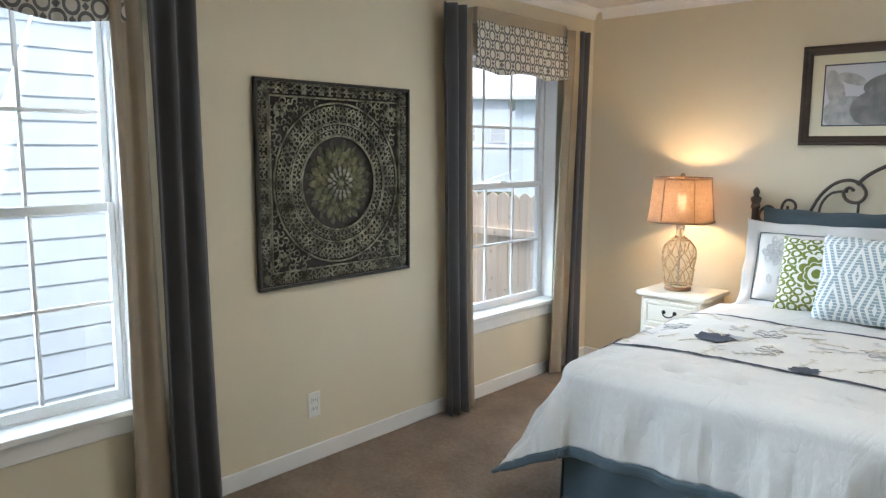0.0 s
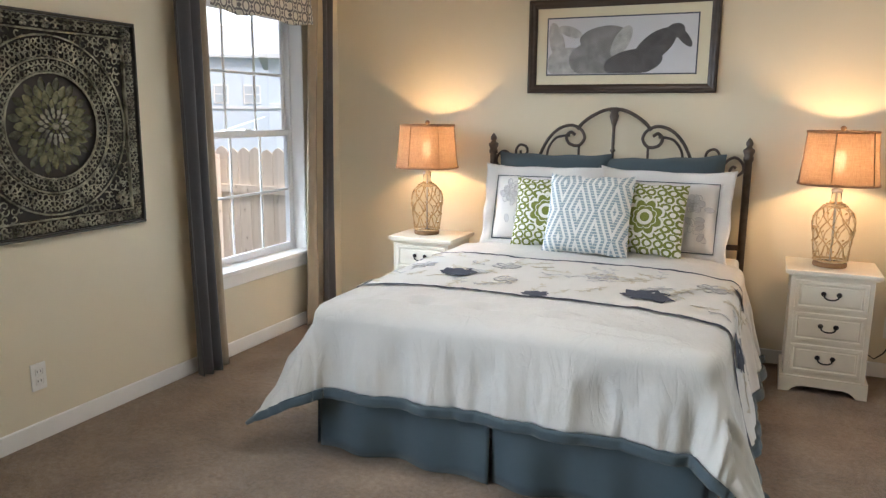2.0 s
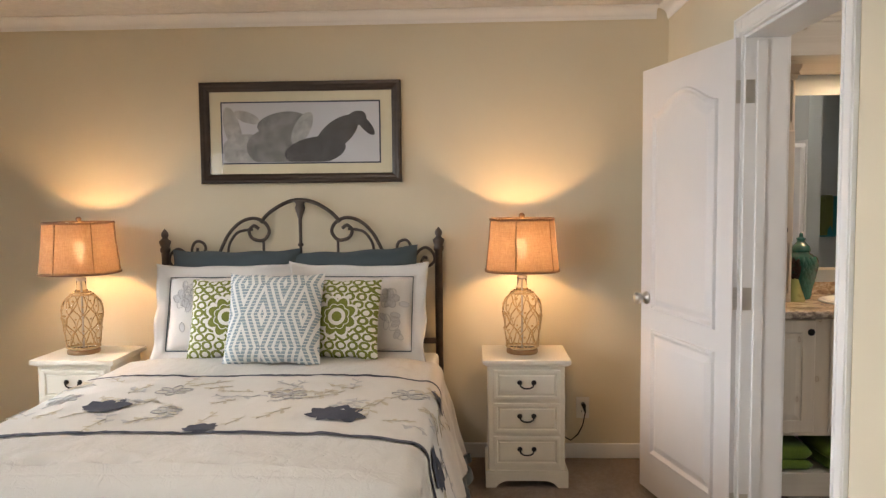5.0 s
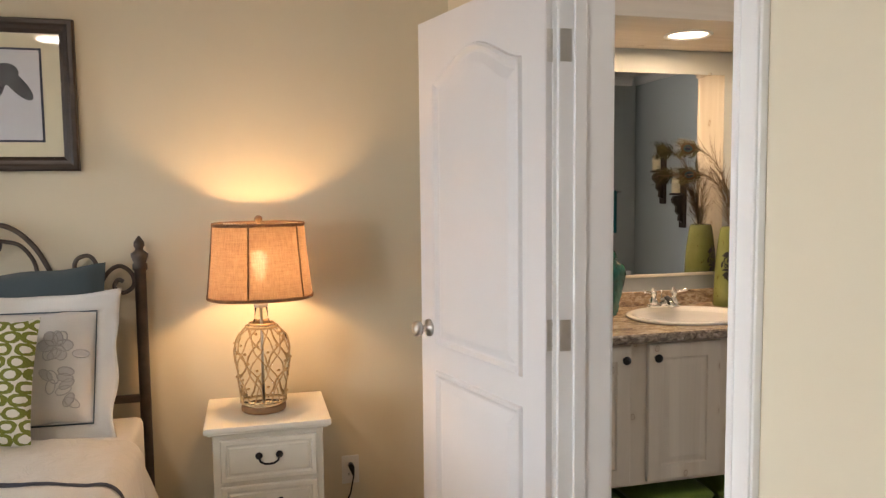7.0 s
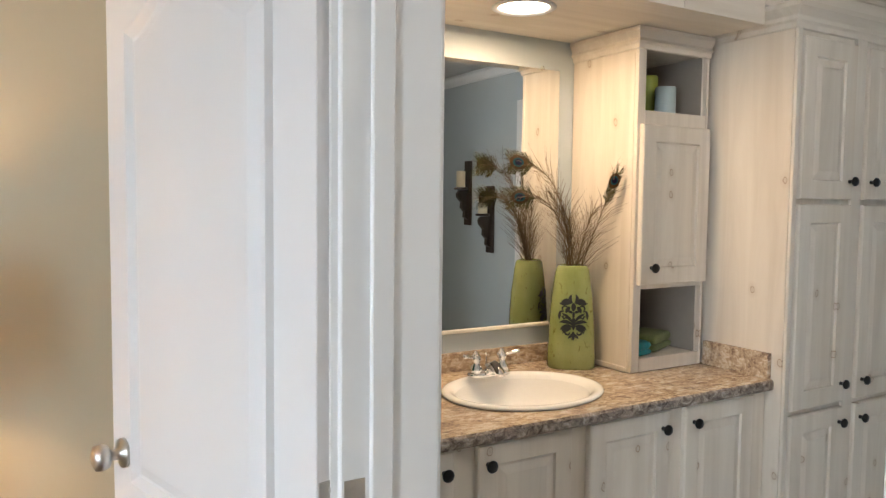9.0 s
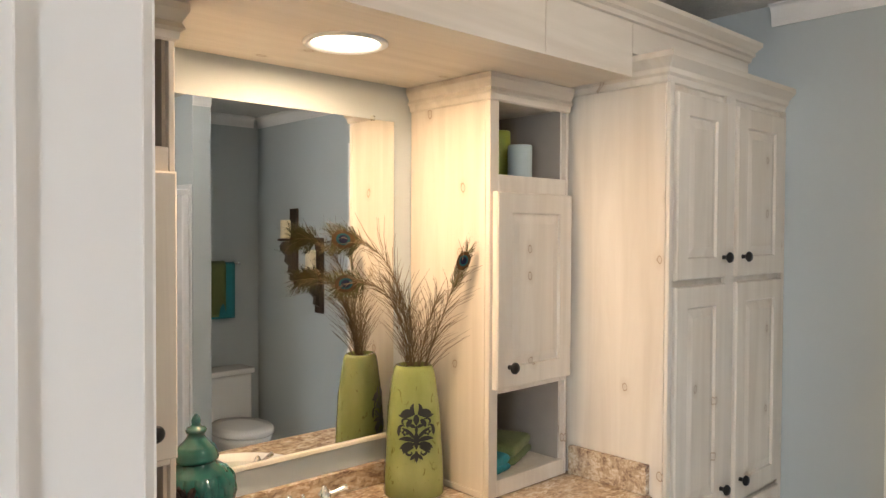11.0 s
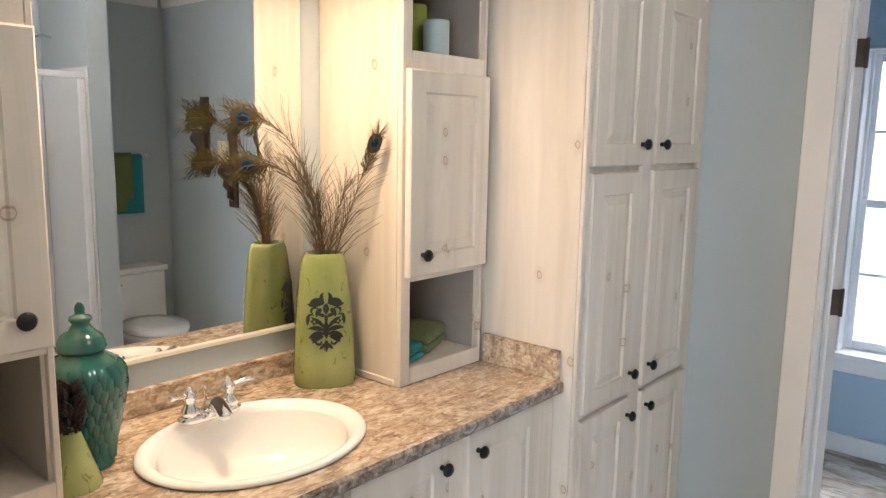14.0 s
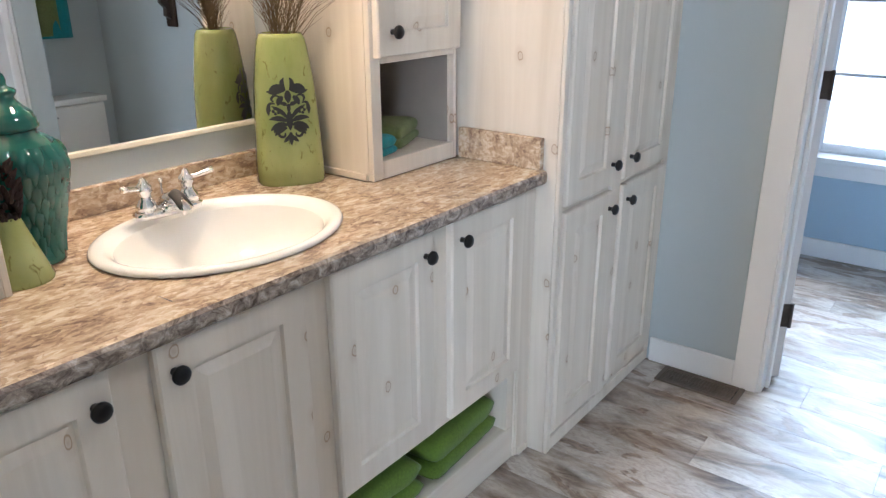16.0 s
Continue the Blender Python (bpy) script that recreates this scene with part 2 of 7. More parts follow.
def plank_mat():
    m, nt, b = nodes_of("weathered_vinyl_plank", 0.44)
    inf = nt.nodes.new("ShaderNodeObjectInfo")
    comb = nt.nodes.new("ShaderNodeCombineXYZ")
    for k in range(3):
        nt.links.new(math_node(nt, "MULTIPLY", inf.outputs["Random"], 53.0 + 17 * k), comb.inputs[k])
    add = nt.nodes.new("ShaderNodeVectorMath")
    add.operation = "ADD"
    nt.links.new(coords(nt, (11, 3.6, 11)), add.inputs[0])
    nt.links.new(comb.outputs[0], add.inputs[1])
    f = noise_tex(nt, add.outputs[0], 0.85, 8, 0.68, 1.1)
    wash = noise_tex(nt, add.outputs[0], 0.34, 4, 0.55, 1.6)
    stain = noise_tex(nt, add.outputs[0], 0.42, 4, 0.6, 2.2)
    flake = noise_tex(nt, coords(nt, (60, 26, 60)), 1.0, 4, 0.7, 0.8)
    base = ramp(nt, f, [(0.34, (0.085, 0.062, 0.048)), (0.44, (0.23, 0.180, 0.140)), (0.54, (0.40, 0.340, 0.280)), (0.66, (0.58, 0.53, 0.47))])
    base = mixc(nt, ramp(nt, wash, [(0.44, (0, 0, 0)), (0.58, (0.85, 0.85, 0.85))]), base, ramp(nt, flake, [(0.35, (0.44, 0.40, 0.36)), (0.6, (0.66, 0.64, 0.61))]))
    base = mixc(nt, ramp(nt, stain, [(0.56, (0, 0, 0)), (0.60, (0.75, 0.75, 0.75)), (0.72, (0.6, 0.6, 0.6))]), base, ramp(nt, flake, [(0.35, (0.10, 0.066, 0.045)), (0.65, (0.30, 0.205, 0.135))]))
    tint = ramp(nt, inf.outputs["Random"], [(0.0, (0.80, 0.73, 0.67)), (0.5, (1, 0.96, 0.91)), (1.0, (0.92, 0.91, 0.91))])
    nt.links.new(mixc(nt, 0.8, base, tint, "MULTIPLY"), b.inputs["Base Color"])
    bump(nt, b, f, 0.12, 0.002)
    return m


def laminate_mat():
    m, nt, b = nodes_of("granite_laminate", 0.22)
    v = coords(nt, (0.75, 1.5, 1.5), (0, 0, 0.5))
    a = noise_tex(nt, v, 11, 8, 0.70, 1.4)
    c = noise_tex(nt, v, 40, 4, 0.6, 0.6)
    g = noise_tex(nt, v, 5, 3)
    warp = nt.nodes.new("ShaderNodeTexNoise")
    warp.inputs["Scale"].default_value = 38
    nt.links.new(v, warp.inputs["Vector"])
    flakes = []
    for sc, amt in ((44, 0.045), (95, 0.022)):
        vo = nt.nodes.new("ShaderNodeTexVoronoi")
        vo.inputs["Scale"].default_value = sc
        off = nt.nodes.new("ShaderNodeVectorMath")
        off.operation = "MULTIPLY_ADD"
        off.inputs[1].default_value = (amt, amt, amt)
        nt.links.new(warp.outputs["Color"], off.inputs[0])
        nt.links.new(v, off.inputs[2])
        nt.links.new(off.outputs[0], vo.inputs["Vector"])
        sp3 = nt.nodes.new("ShaderNodeSeparateColor")
        nt.links.new(vo.outputs["Color"], sp3.inputs[0])
        flakes.append(sp3.outputs[0])
    fl = math_node(nt, "MULTIPLY_ADD", math_node(nt, "ADD", flakes[0], flakes[1]), 0.20, 0.30)
    f = math_node(nt, "ADD", math_node(nt, "MULTIPLY", a, 0.42), math_node(nt, "ADD", math_node(nt, "MULTIPLY", c, 0.13), math_node(nt, "MULTIPLY", fl, 0.45)))
    col = ramp(nt, f, [(0.37, (0.17, 0.115, 0.085)), (0.43, (0.30, 0.215, 0.155)), (0.48, (0.42, 0.315, 0.215)), (0.53, (0.54, 0.435, 0.315)), (0.60, (0.68, 0.60, 0.49))])
    col = mixc(nt, ramp(nt, g, [(0.5, (0, 0, 0)), (0.7, (0.35, 0.35, 0.35))]), col, (0.28, 0.26, 0.25))
    nt.links.new(col, b.inputs["Base Color"])
    return m


def burlap_mat():
    m, nt, b = nodes_of("burlap_shade", 0.9)
    v = coords(nt, (22, 22, 520))
    v2 = coords(nt, (260, 260, 24))
    f = math_node(nt, "MULTIPLY", math_node(nt, "ADD", noise_tex(nt, v, 1, 3), noise_tex(nt, v2, 1, 3)), 0.5)
    col = ramp(nt, f, [(0.34, (0.19, 0.115, 0.070)), (0.66, (0.35, 0.24, 0.16))])
    nt.links.new(mixc(nt, 0.6, col, (0.10, 0.065, 0.04)), b.inputs["Base Color"])
    tr = nt.nodes.new("ShaderNodeBsdfTranslucent")
    nt.links.new(col, tr.inputs[0])
    mx = nt.nodes.new("ShaderNodeMixShader")
    mx.inputs[0].default_value = 0.42
    nt.links.new(b.outputs[0], mx.inputs[1])
    nt.links.new(tr.outputs[0], mx.inputs[2])
    tp = nt.nodes.new("ShaderNodeBsdfTransparent")
    m2 = nt.nodes.new("ShaderNodeMixShader")
    nt.links.new(ramp(nt, f, [(0.42, (0.006, 0.006, 0.006)), (0.62, (0.018, 0.018, 0.018))]), m2.inputs[0])
    nt.links.new(mx.outputs[0], m2.inputs[1])
    nt.links.new(tp.outputs[0], m2.inputs[2])
    nt.links.new(m2.outputs[0], nt.nodes["Material Output"].inputs[0])
    return m


def glass_mat(name, col=(1, 1, 1), rough=0.0, ior=1.45):
    m, nt, b = nodes_of(name, rough)
    b.inputs["Base Color"].default_value = (*col, 1)
    b.inputs["Transmission Weight"].default_value = 1.0
    b.inputs["IOR"].default_value = ior
    return m


def emit_mat(name, col, strength):
    m, nt, b = nodes_of(name, 0.5)
    b.inputs["Base Color"].default_value = (*col, 1)
    b.inputs["Emission Color"].default_value = (*col, 1)
    b.inputs["Emission Strength"].default_value = strength
    return m


def mirror_mat():
    m, nt, b = nodes_of("mirror_silver", 0.0, 1.0)
    b.inputs["Base Color"].default_value = (0.86, 0.88, 0.88, 1)
    return m


CARPET, PLANK, LAMINATE, BURLAP = carpet_mat(), plank_mat(), laminate_mat(), burlap_mat()


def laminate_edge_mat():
    """The rolled front: the granite print in darker, greyer tones."""
    m, nt, b = nodes_of("granite_laminate_front", 0.25)
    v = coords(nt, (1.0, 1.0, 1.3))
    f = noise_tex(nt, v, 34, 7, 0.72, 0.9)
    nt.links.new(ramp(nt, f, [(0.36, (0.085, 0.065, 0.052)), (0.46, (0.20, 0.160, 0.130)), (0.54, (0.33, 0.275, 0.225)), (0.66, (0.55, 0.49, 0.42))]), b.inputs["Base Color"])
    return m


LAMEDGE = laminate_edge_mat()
GLASS = glass_mat("window_glass")
BOTTLE = glass_mat("clear_bottle_glass", (1.0, 0.95, 0.86), 0.0, 1.10)
MIRROR = mirror_mat()
BULB = emit_mat("warm_bulb", (1.0, 0.72, 0.40), 60)
CANGLOW = emit_mat("can_diffuser", (1.0, 0.88, 0.70), 9)
DOMEGLOW = emit_mat("dome_diffuser", (1.0, 0.84, 0.62), 3)


# ---- mesh tools ----
def box(bm, x0, x1, y0, y1, z0, z1, bevel=0.0, seg=1):
    r = bmesh.ops.create_cube(bm, size=1.0)
    for v in r["verts"]:
        v.co = Vector((x0 if v.co.x < 0 else x1, y0 if v.co.y < 0 else y1, z0 if v.co.z < 0 else z1))
    if bevel > 0:
        es = list({e for v in r["verts"] for e in v.link_edges})
        bmesh.ops.bevel(bm, geom=es, offset=bevel, segments=seg, affect="EDGES", profile=0.7)
    return bm


def bx(x0, x1, y0, y1, z0, z1, bevel=0.0, seg=1):
    return box(bmesh.new(), x0, x1, y0, y1, z0, z1, bevel, seg)


def rings(bm, loops, cap0=False, cap1=False, closed=True):
    vs = [[bm.verts.new(p) for p in lp] for lp in loops]
    n = len(loops[0])
    for a, b in zip(vs, vs[1:]):
        for k in range(n if closed else n - 1):
            j = (k + 1) % n
            bm.faces.new((a[k], a[j], b[j], b[k]))
    if cap0:
        bm.faces.new(list(reversed(vs[0])))
    if cap1:
        bm.faces.new(vs[-1])
    return bm


def lathe(bm, profile, cx=0.0, cy=0.0, seg=32, cap=True, sx=1.0, sy=1.0, power=2.0):
    loops = []
    for r, z in profile:
        lp = []
        for k in range(seg):
            a = 2 * math.pi * k / seg
            c, s = math.cos(a), math.sin(a)
            d = (abs(c) ** power + abs(s) ** power) ** (-1.0 / power)
            lp.append((cx + r * d * c * sx, cy + r * d * s * sy, z))
        loops.append(lp)
    return rings(bm, loops, cap, cap)


def tube(bm, pts, r, seg=8, cap=True):
    pts = [Vector(p) for p in pts]
    rr = r if isinstance(r, (list, tuple)) else [r] * len(pts)
    up = Vector((0, 0, 1))
    loops, side = [], None
    for i, p in enumerate(pts):
        t = (pts[min(i + 1, len(pts) - 1)] - pts[max(i - 1, 0)]).normalized()
        if side is None:
            side = t.cross(up if abs(t.z) < 0.9 else Vector((1, 0, 0))).normalized()
        else:
            side = (side - t * side.dot(t)).normalized()
        o = t.cross(side)
        loops.append([p + (side * math.cos(2 * math.pi * k / seg) + o * math.sin(2 * math.pi * k / seg)) * rr[i] for k in range(seg)])
    return rings(bm, loops, cap, cap)


def sheet(bm, f, nu, nv, flip=False):
    vs = [[bm.verts.new(f(i / nu, j / nv)) for j in range(nv + 1)] for i in range(nu + 1)]
    for i in range(nu):
        for j in range(nv):
            q = (vs[i][j], vs[i + 1][j], vs[i + 1][j + 1], vs[i][j + 1])
            bm.faces.new(q if not flip else tuple(reversed(q)))
    return bm


def finish(ob, smooth, solid=0.0):
    if smooth:
        for p in ob.data.polygons:
            p.use_smooth = True
    if solid:
        md = ob.modifiers.new("thickness", "SOLIDIFY")
        md.thickness, md.offset = solid, -1
    return ob


def mesh_from(name, bm, mat):
    bmesh.ops.recalc_face_normals(bm, faces=bm.faces[:])
    me = bpy.data.meshes.new(name)
    bm.to_mesh(me)
    bm.free()
    me.materials.append(mat)
    return me


def part(name, bm, material, parent, label="", smooth=False, solid=0.0):
    ob = new(name, mesh_from(name, bm, material))
    ob.parent = parent
    if label:
        ob["label"] = label
    return finish(ob, smooth, solid)


def thing(name, label, category, at=(0, 0, 0), rz=0.0, group=""):
    ob = new(name)
    ob.empty_display_size = 0.1
    ob.matrix_basis = pose(*at, 0, 0, rz)
    return tagged(ob, label, category, group)


def solo(name, bm, mat, label, category, at=(0, 0, 0), group="", smooth=False, solid=0.0, rz=0.0):
    ob = new(name, mesh_from(name, bm, mat))
    ob.matrix_basis = pose(*at, 0, 0, rz)
    finish(ob, smooth, solid)
    return tagged(ob, label, category, group)


def struct(name, bm, mat, label, category):
    ob = new(name, mesh_from(name, bm, mat))
    return tagged(ob, label, category, kind="structure")


def arc(cx, cz, r, a0, a1, n=14, r1=None):
    """Points of an arc or spiral in the x-z plane, degrees."""
    r1 = r if r1 is None else r1
    return [(cx + (r + (r1 - r) * k / n) * math.cos(radians(a0 + (a1 - a0) * k / n)), 0.0,
             cz + (r + (r1 - r) * k / n) * math.sin(radians(a0 + (a1 - a0) * k / n))) for k in range(n + 1)]


# ---- structure ----
XL, YH, YB, XR, XB, XE = -2.75, 4.48, -0.7, 1.17, 1.325, 3.757
TOP = 2.45
YV = 4.535                                  # wall behind the vanity
W1, W2 = (0.249, 1.175), (3.12, 4.046)     # window openings along the window wall
WZ0, WZ1 = 0.49, 2.04
DY0, DY1, DZ = 2.562, 3.353, 2.06          # bathroom doorway
EY0, EY1 = 2.68, 3.471                     # doorway to the room beyond


def wall_with_holes(name, axis, t0, t1, a0, a1, z0, z1, holes, mat, label):
    """A wall between t0 and t1 on one axis, running a0..a1 on the other, with openings (a, b, z0, z1)."""
    bm = bmesh.new()
    cuts = sorted(holes)

    def blk(p, q, za, zb):
        if q - p > 1e-4 and zb - za > 1e-4:
            if axis == "x":
                box(bm, t0, t1, p, q, za, zb)
            else:
                box(bm, p, q, t0, t1, za, zb)
    cur = a0
    for p, q, za, zb in cuts:
        blk(cur, p, z0, z1)
        blk(p, q, z0, za)
        blk(p, q, zb, z1)
        cur = q
    blk(cur, a1, z0, z1)
    return struct(name, bm, mat, label, "wall")


wall_with_holes("wall_west", "x", XL - 0.16, XL, YB - 0.15, YH + 0.16, -0.05, 2.6, [(*W1, WZ0, WZ1), (*W2, WZ0, WZ1)], WALL, "beige painted bedroom wall with two windows")
wall_with_holes("wall_north", "y", YH, YH + 0.16, XL, XB - 0.075, -0.05, 2.6, [], WALL, "beige painted wall behind the bed")
wall_with_holes("wall_south", "y", YB - 0.15, YB, XL, XB - 0.075, -0.05, 2.6, [], WALL, "plain beige painted bedroom wall")
wall_with_holes("wall_east", "x", XR, XB - 0.075, YB, YH, -0.05, 2.6, [(DY0, DY1, -0.05, DZ)], WALL, "beige painted wall with the bathroom doorway")
wall_with_holes("wall_bath_west", "x", XB - 0.073, XB, 1.35, YV, -0.05, 2.6, [(DY0, DY1, -0.05, DZ)], BLUEWALL, "grey blue bathroom wall with doorway")
wall_with_holes("wall_bath_north", "y", YV, YV + 0.16, XB - 0.073, XE + 0.12, -0.05, 2.6, [], BLUEWALL, "grey blue bathroom wall behind the vanity")
wall_with_holes("wall_bath_south", "y", 1.35, 1.5, XB, XE, -0.05, 2.6, [], BLUEWALL, "grey blue bathroom wall behind the toilet")
wall_with_holes("wall_bath_east", "x", XE, XE + 0.06, 1.35, YV, -0.05, 2.6, [(EY0, EY1, -0.05, 2.095)], BLUEWALL, "grey blue bathroom wall with a second doorway")
wall_with_holes("wall_far_west", "x", XE + 0.061, XE + 0.12, 1.35, YV, -0.05, 2.6, [(EY0, EY1, -0.05, 2.095)], SKYWALL, "sky blue wall of the room beyond")
wall_with_holes("wall_far_east", "x", 5.32, 5.48, 1.35, 4.6, -0.05, 2.6, [(2.6, 3.74, 0.51, 2.04)], SKYWALL, "sky blue wall with a bright window")
wall_with_holes("wall_far_north", "y", 4.3, 4.45, XE + 0.12, 5.32, -0.05, 2.6, [], SKYWALL, "plain sky blue wall")
wall_with_holes("wall_far_south", "y", 1.35, 1.5, XE + 0.12, 5.32, -0.05, 2.6, [], SKYWALL, "plain sky blue wall")

struct("floor", bx(XL, 1.245, YB, YH, -0.06, 0.0), CARPET, "tan textured bedroom carpet", "carpet")
struct("floor_bath", bx(1.247, 5.32, 1.35, YV, -0.06, -0.004), VENT, "dark underlay beneath vinyl planks", "floor")
struct("trim_threshold", bx(1.236, 1.262, DY0 + 0.019, DY1 - 0.019, -0.003, 0.006, 0.003), NICKEL, "metal strip where carpet meets vinyl planks", "threshold")
struct("ceiling", bx(XL - 0.15, XB - 0.075, YB - 0.15, YH + 0.15, TOP, TOP + 0.1), CEIL, "white textured bedroom ceiling", "ceiling")
struct("ceiling_bath", bx(XB - 0.073, 5.48, 1.35, YH + 0.15, TOP, TOP + 0.1), CEIL, "textured bathroom ceiling", "ceiling")

# partition between shower and toilet
struct("wall_partition", bx(2.99, 3.103, 1.5, 2.12, 0, TOP), BLUEWALL, "short grey blue wall beside the toilet", "wall")


def cove(name, p0, p1, inward, mat, label, drop=0.065, out=0.065):
    """A coved crown along p0-p1; inward is the unit direction into the room."""
    bm = bmesh.new()
    prof = [(0.0, -drop), (0.006, -drop), (0.008, -drop + 0.008)]
    for k in range(7):
        a = radians(90 * k / 6)
        prof.append((0.010 + (out - 0.016) * (1 - math.cos(a)), -drop + 0.012 + (drop - 0.02) * math.sin(a)))
    prof += [(out, -0.006), (out, -0.001), (0.0, -0.001)]
    loops = []
    for p in (p0, p1):
        loops.append([(p[0] + inward[0] * o, p[1] + inward[1] * o, TOP + d) for o, d in prof])
    rings(bm, loops, True, True)
    return struct(name, bm, mat, label, "crown moulding")


cove("trim_crown_west", (XL, YB + 0.066), (XL, YH), (1, 0), WHITE, "white coved crown moulding")
cove("trim_crown_north", (XL + 0.066, YH), (XR - 0.066, YH), (0, -1), WHITE, "white coved crown moulding")
cove("trim_crown_east", (XR, YB + 0.066), (XR, YH), (-1, 0), WHITE, "white coved crown moulding")
cove("trim_crown_south", (XL, YB), (XR, YB), (0, 1), WHITE, "white coved crown moulding")
cove("trim_crown_bath_east", (XE, 1.5), (XE, 3.93), (-1, 0), WHITE, "white crown moulding over the grey blue wall", 0.075, 0.04)


cove("trim_crown_bath_south", (3.103, 1.5), (XE - 0.041, 1.5), (0, 1), WHITE, "white crown moulding over the toilet", 0.075, 0.04)
cove("trim_crown_partition", (2.99, 2.12), (3.103, 2.12), (0, 1), WHITE, "white crown moulding round the short wall", 0.075, 0.04)


def baseboard(name, x0, x1, y0, y1, h=0.085):
    return struct(name, bx(x0, x1, y0, y1, 0.002, h, 0.004), WHITE, "white painted baseboard", "baseboard")


baseboard("baseboard_west", XL, XL + 0.014, YB, YH - 0.016)
baseboard("baseboard_north", XL + 0.001, XR - 0.016, YH - 0.014, YH)
baseboard("baseboard_east_a", XR - 0.014, XR, 3.43, YH)
baseboard("baseboard_east_b", XR - 0.014, XR, YB, 2.49)
baseboard("baseboard_bath_east", XE - 0.014, XE, 3.551, 3.868, 0.10)
baseboard("baseboard_far_east", 5.306, 5.32, 1.52, 4.28, 0.10)
baseboard("baseboard_far_south", 3.9, 5.30, 1.5, 1.514, 0.10)

# bathroom doorway: jambs, stops, casings
bm = bmesh.new()
box(bm, XR - 0.004, XB + 0.004, DY1 - 0.018, DY1, 0, DZ - 0.018, 0.002)
box(bm, XR - 0.004, XB + 0.004, DY0, DY0 + 0.018, 0, DZ - 0.018, 0.002)
box(bm, XR - 0.004, XB + 0.004, DY0, DY1, DZ - 0.018, DZ, 0.002)
box(bm, XR + 0.04, XR + 0.075, DY1 - 0.030, DY1 - 0.0185, 0, DZ - 0.03, 0.002)
box(bm, XR + 0.04, XR + 0.075, DY0 + 0.0185, DY0 + 0.030, 0, DZ - 0.03, 0.002)
struct("trim_door_jamb", bm, WHITE, "white painted door jamb", "door jamb")


def casing_x(name, x, out, y0, y1, ztop, w=0.075, beads=True):
    """Casing round a doorway in a wall across x; out is -1 or 1, the side it stands proud on."""
    bm = bmesh.new()
    for t, a, b in ((0.016, 0.0, w), (0.020, 0.008, 0.022), (0.022, w - 0.016, w - 0.004))[:3 if beads else 1]:
        xs = sorted((x, x + out * t))
        e = 0.001 if t > 0.016 else 0
        box(bm, *xs, y0 - b, y0 - a, 0.003, ztop + b, 0.002)
        box(bm, *xs, y1 + a, y1 + b, 0.003, ztop + b, 0.002)
        box(bm, *xs, y0 - a - e, y1 + a + e, ztop + a, ztop + b, 0.002)
    return struct(name, bm, WHITE, "white moulded door casing" if beads else "flat white painted door casing", "door casing")


casing_x("trim_casing_bedroom", XR, -1, DY0 + 0.006, DY1 - 0.006, DZ - 0.006)
casing_x("trim_casing_bath", XB, 1, DY0 + 0.006, DY1 - 0.006, DZ - 0.006)
casing_x("trim_casing_bath_east", XE, -1, EY0 + 0.006, EY1 - 0.006, 2.101 - 0.006, 0.085, False)
bm = bmesh.new()
box(bm, XE - 0.003, XE + 0.124, EY1 - 0.018, EY1, 0, 2.077, 0.002)
box(bm, XE - 0.003, XE + 0.124, EY0, EY0 + 0.018, 0, 2.077, 0.002)
box(bm, XE - 0.003, XE + 0.124, EY0, EY1, 2.077, 2.095, 0.002)
box(bm, XE + 0.05, XE + 0.08, EY1 - 0.03, EY1 - 0.0185, 0, 2.065, 0.002)
struct("trim_door_jamb_east", bm, WHITE, "white painted door jamb", "door jamb")


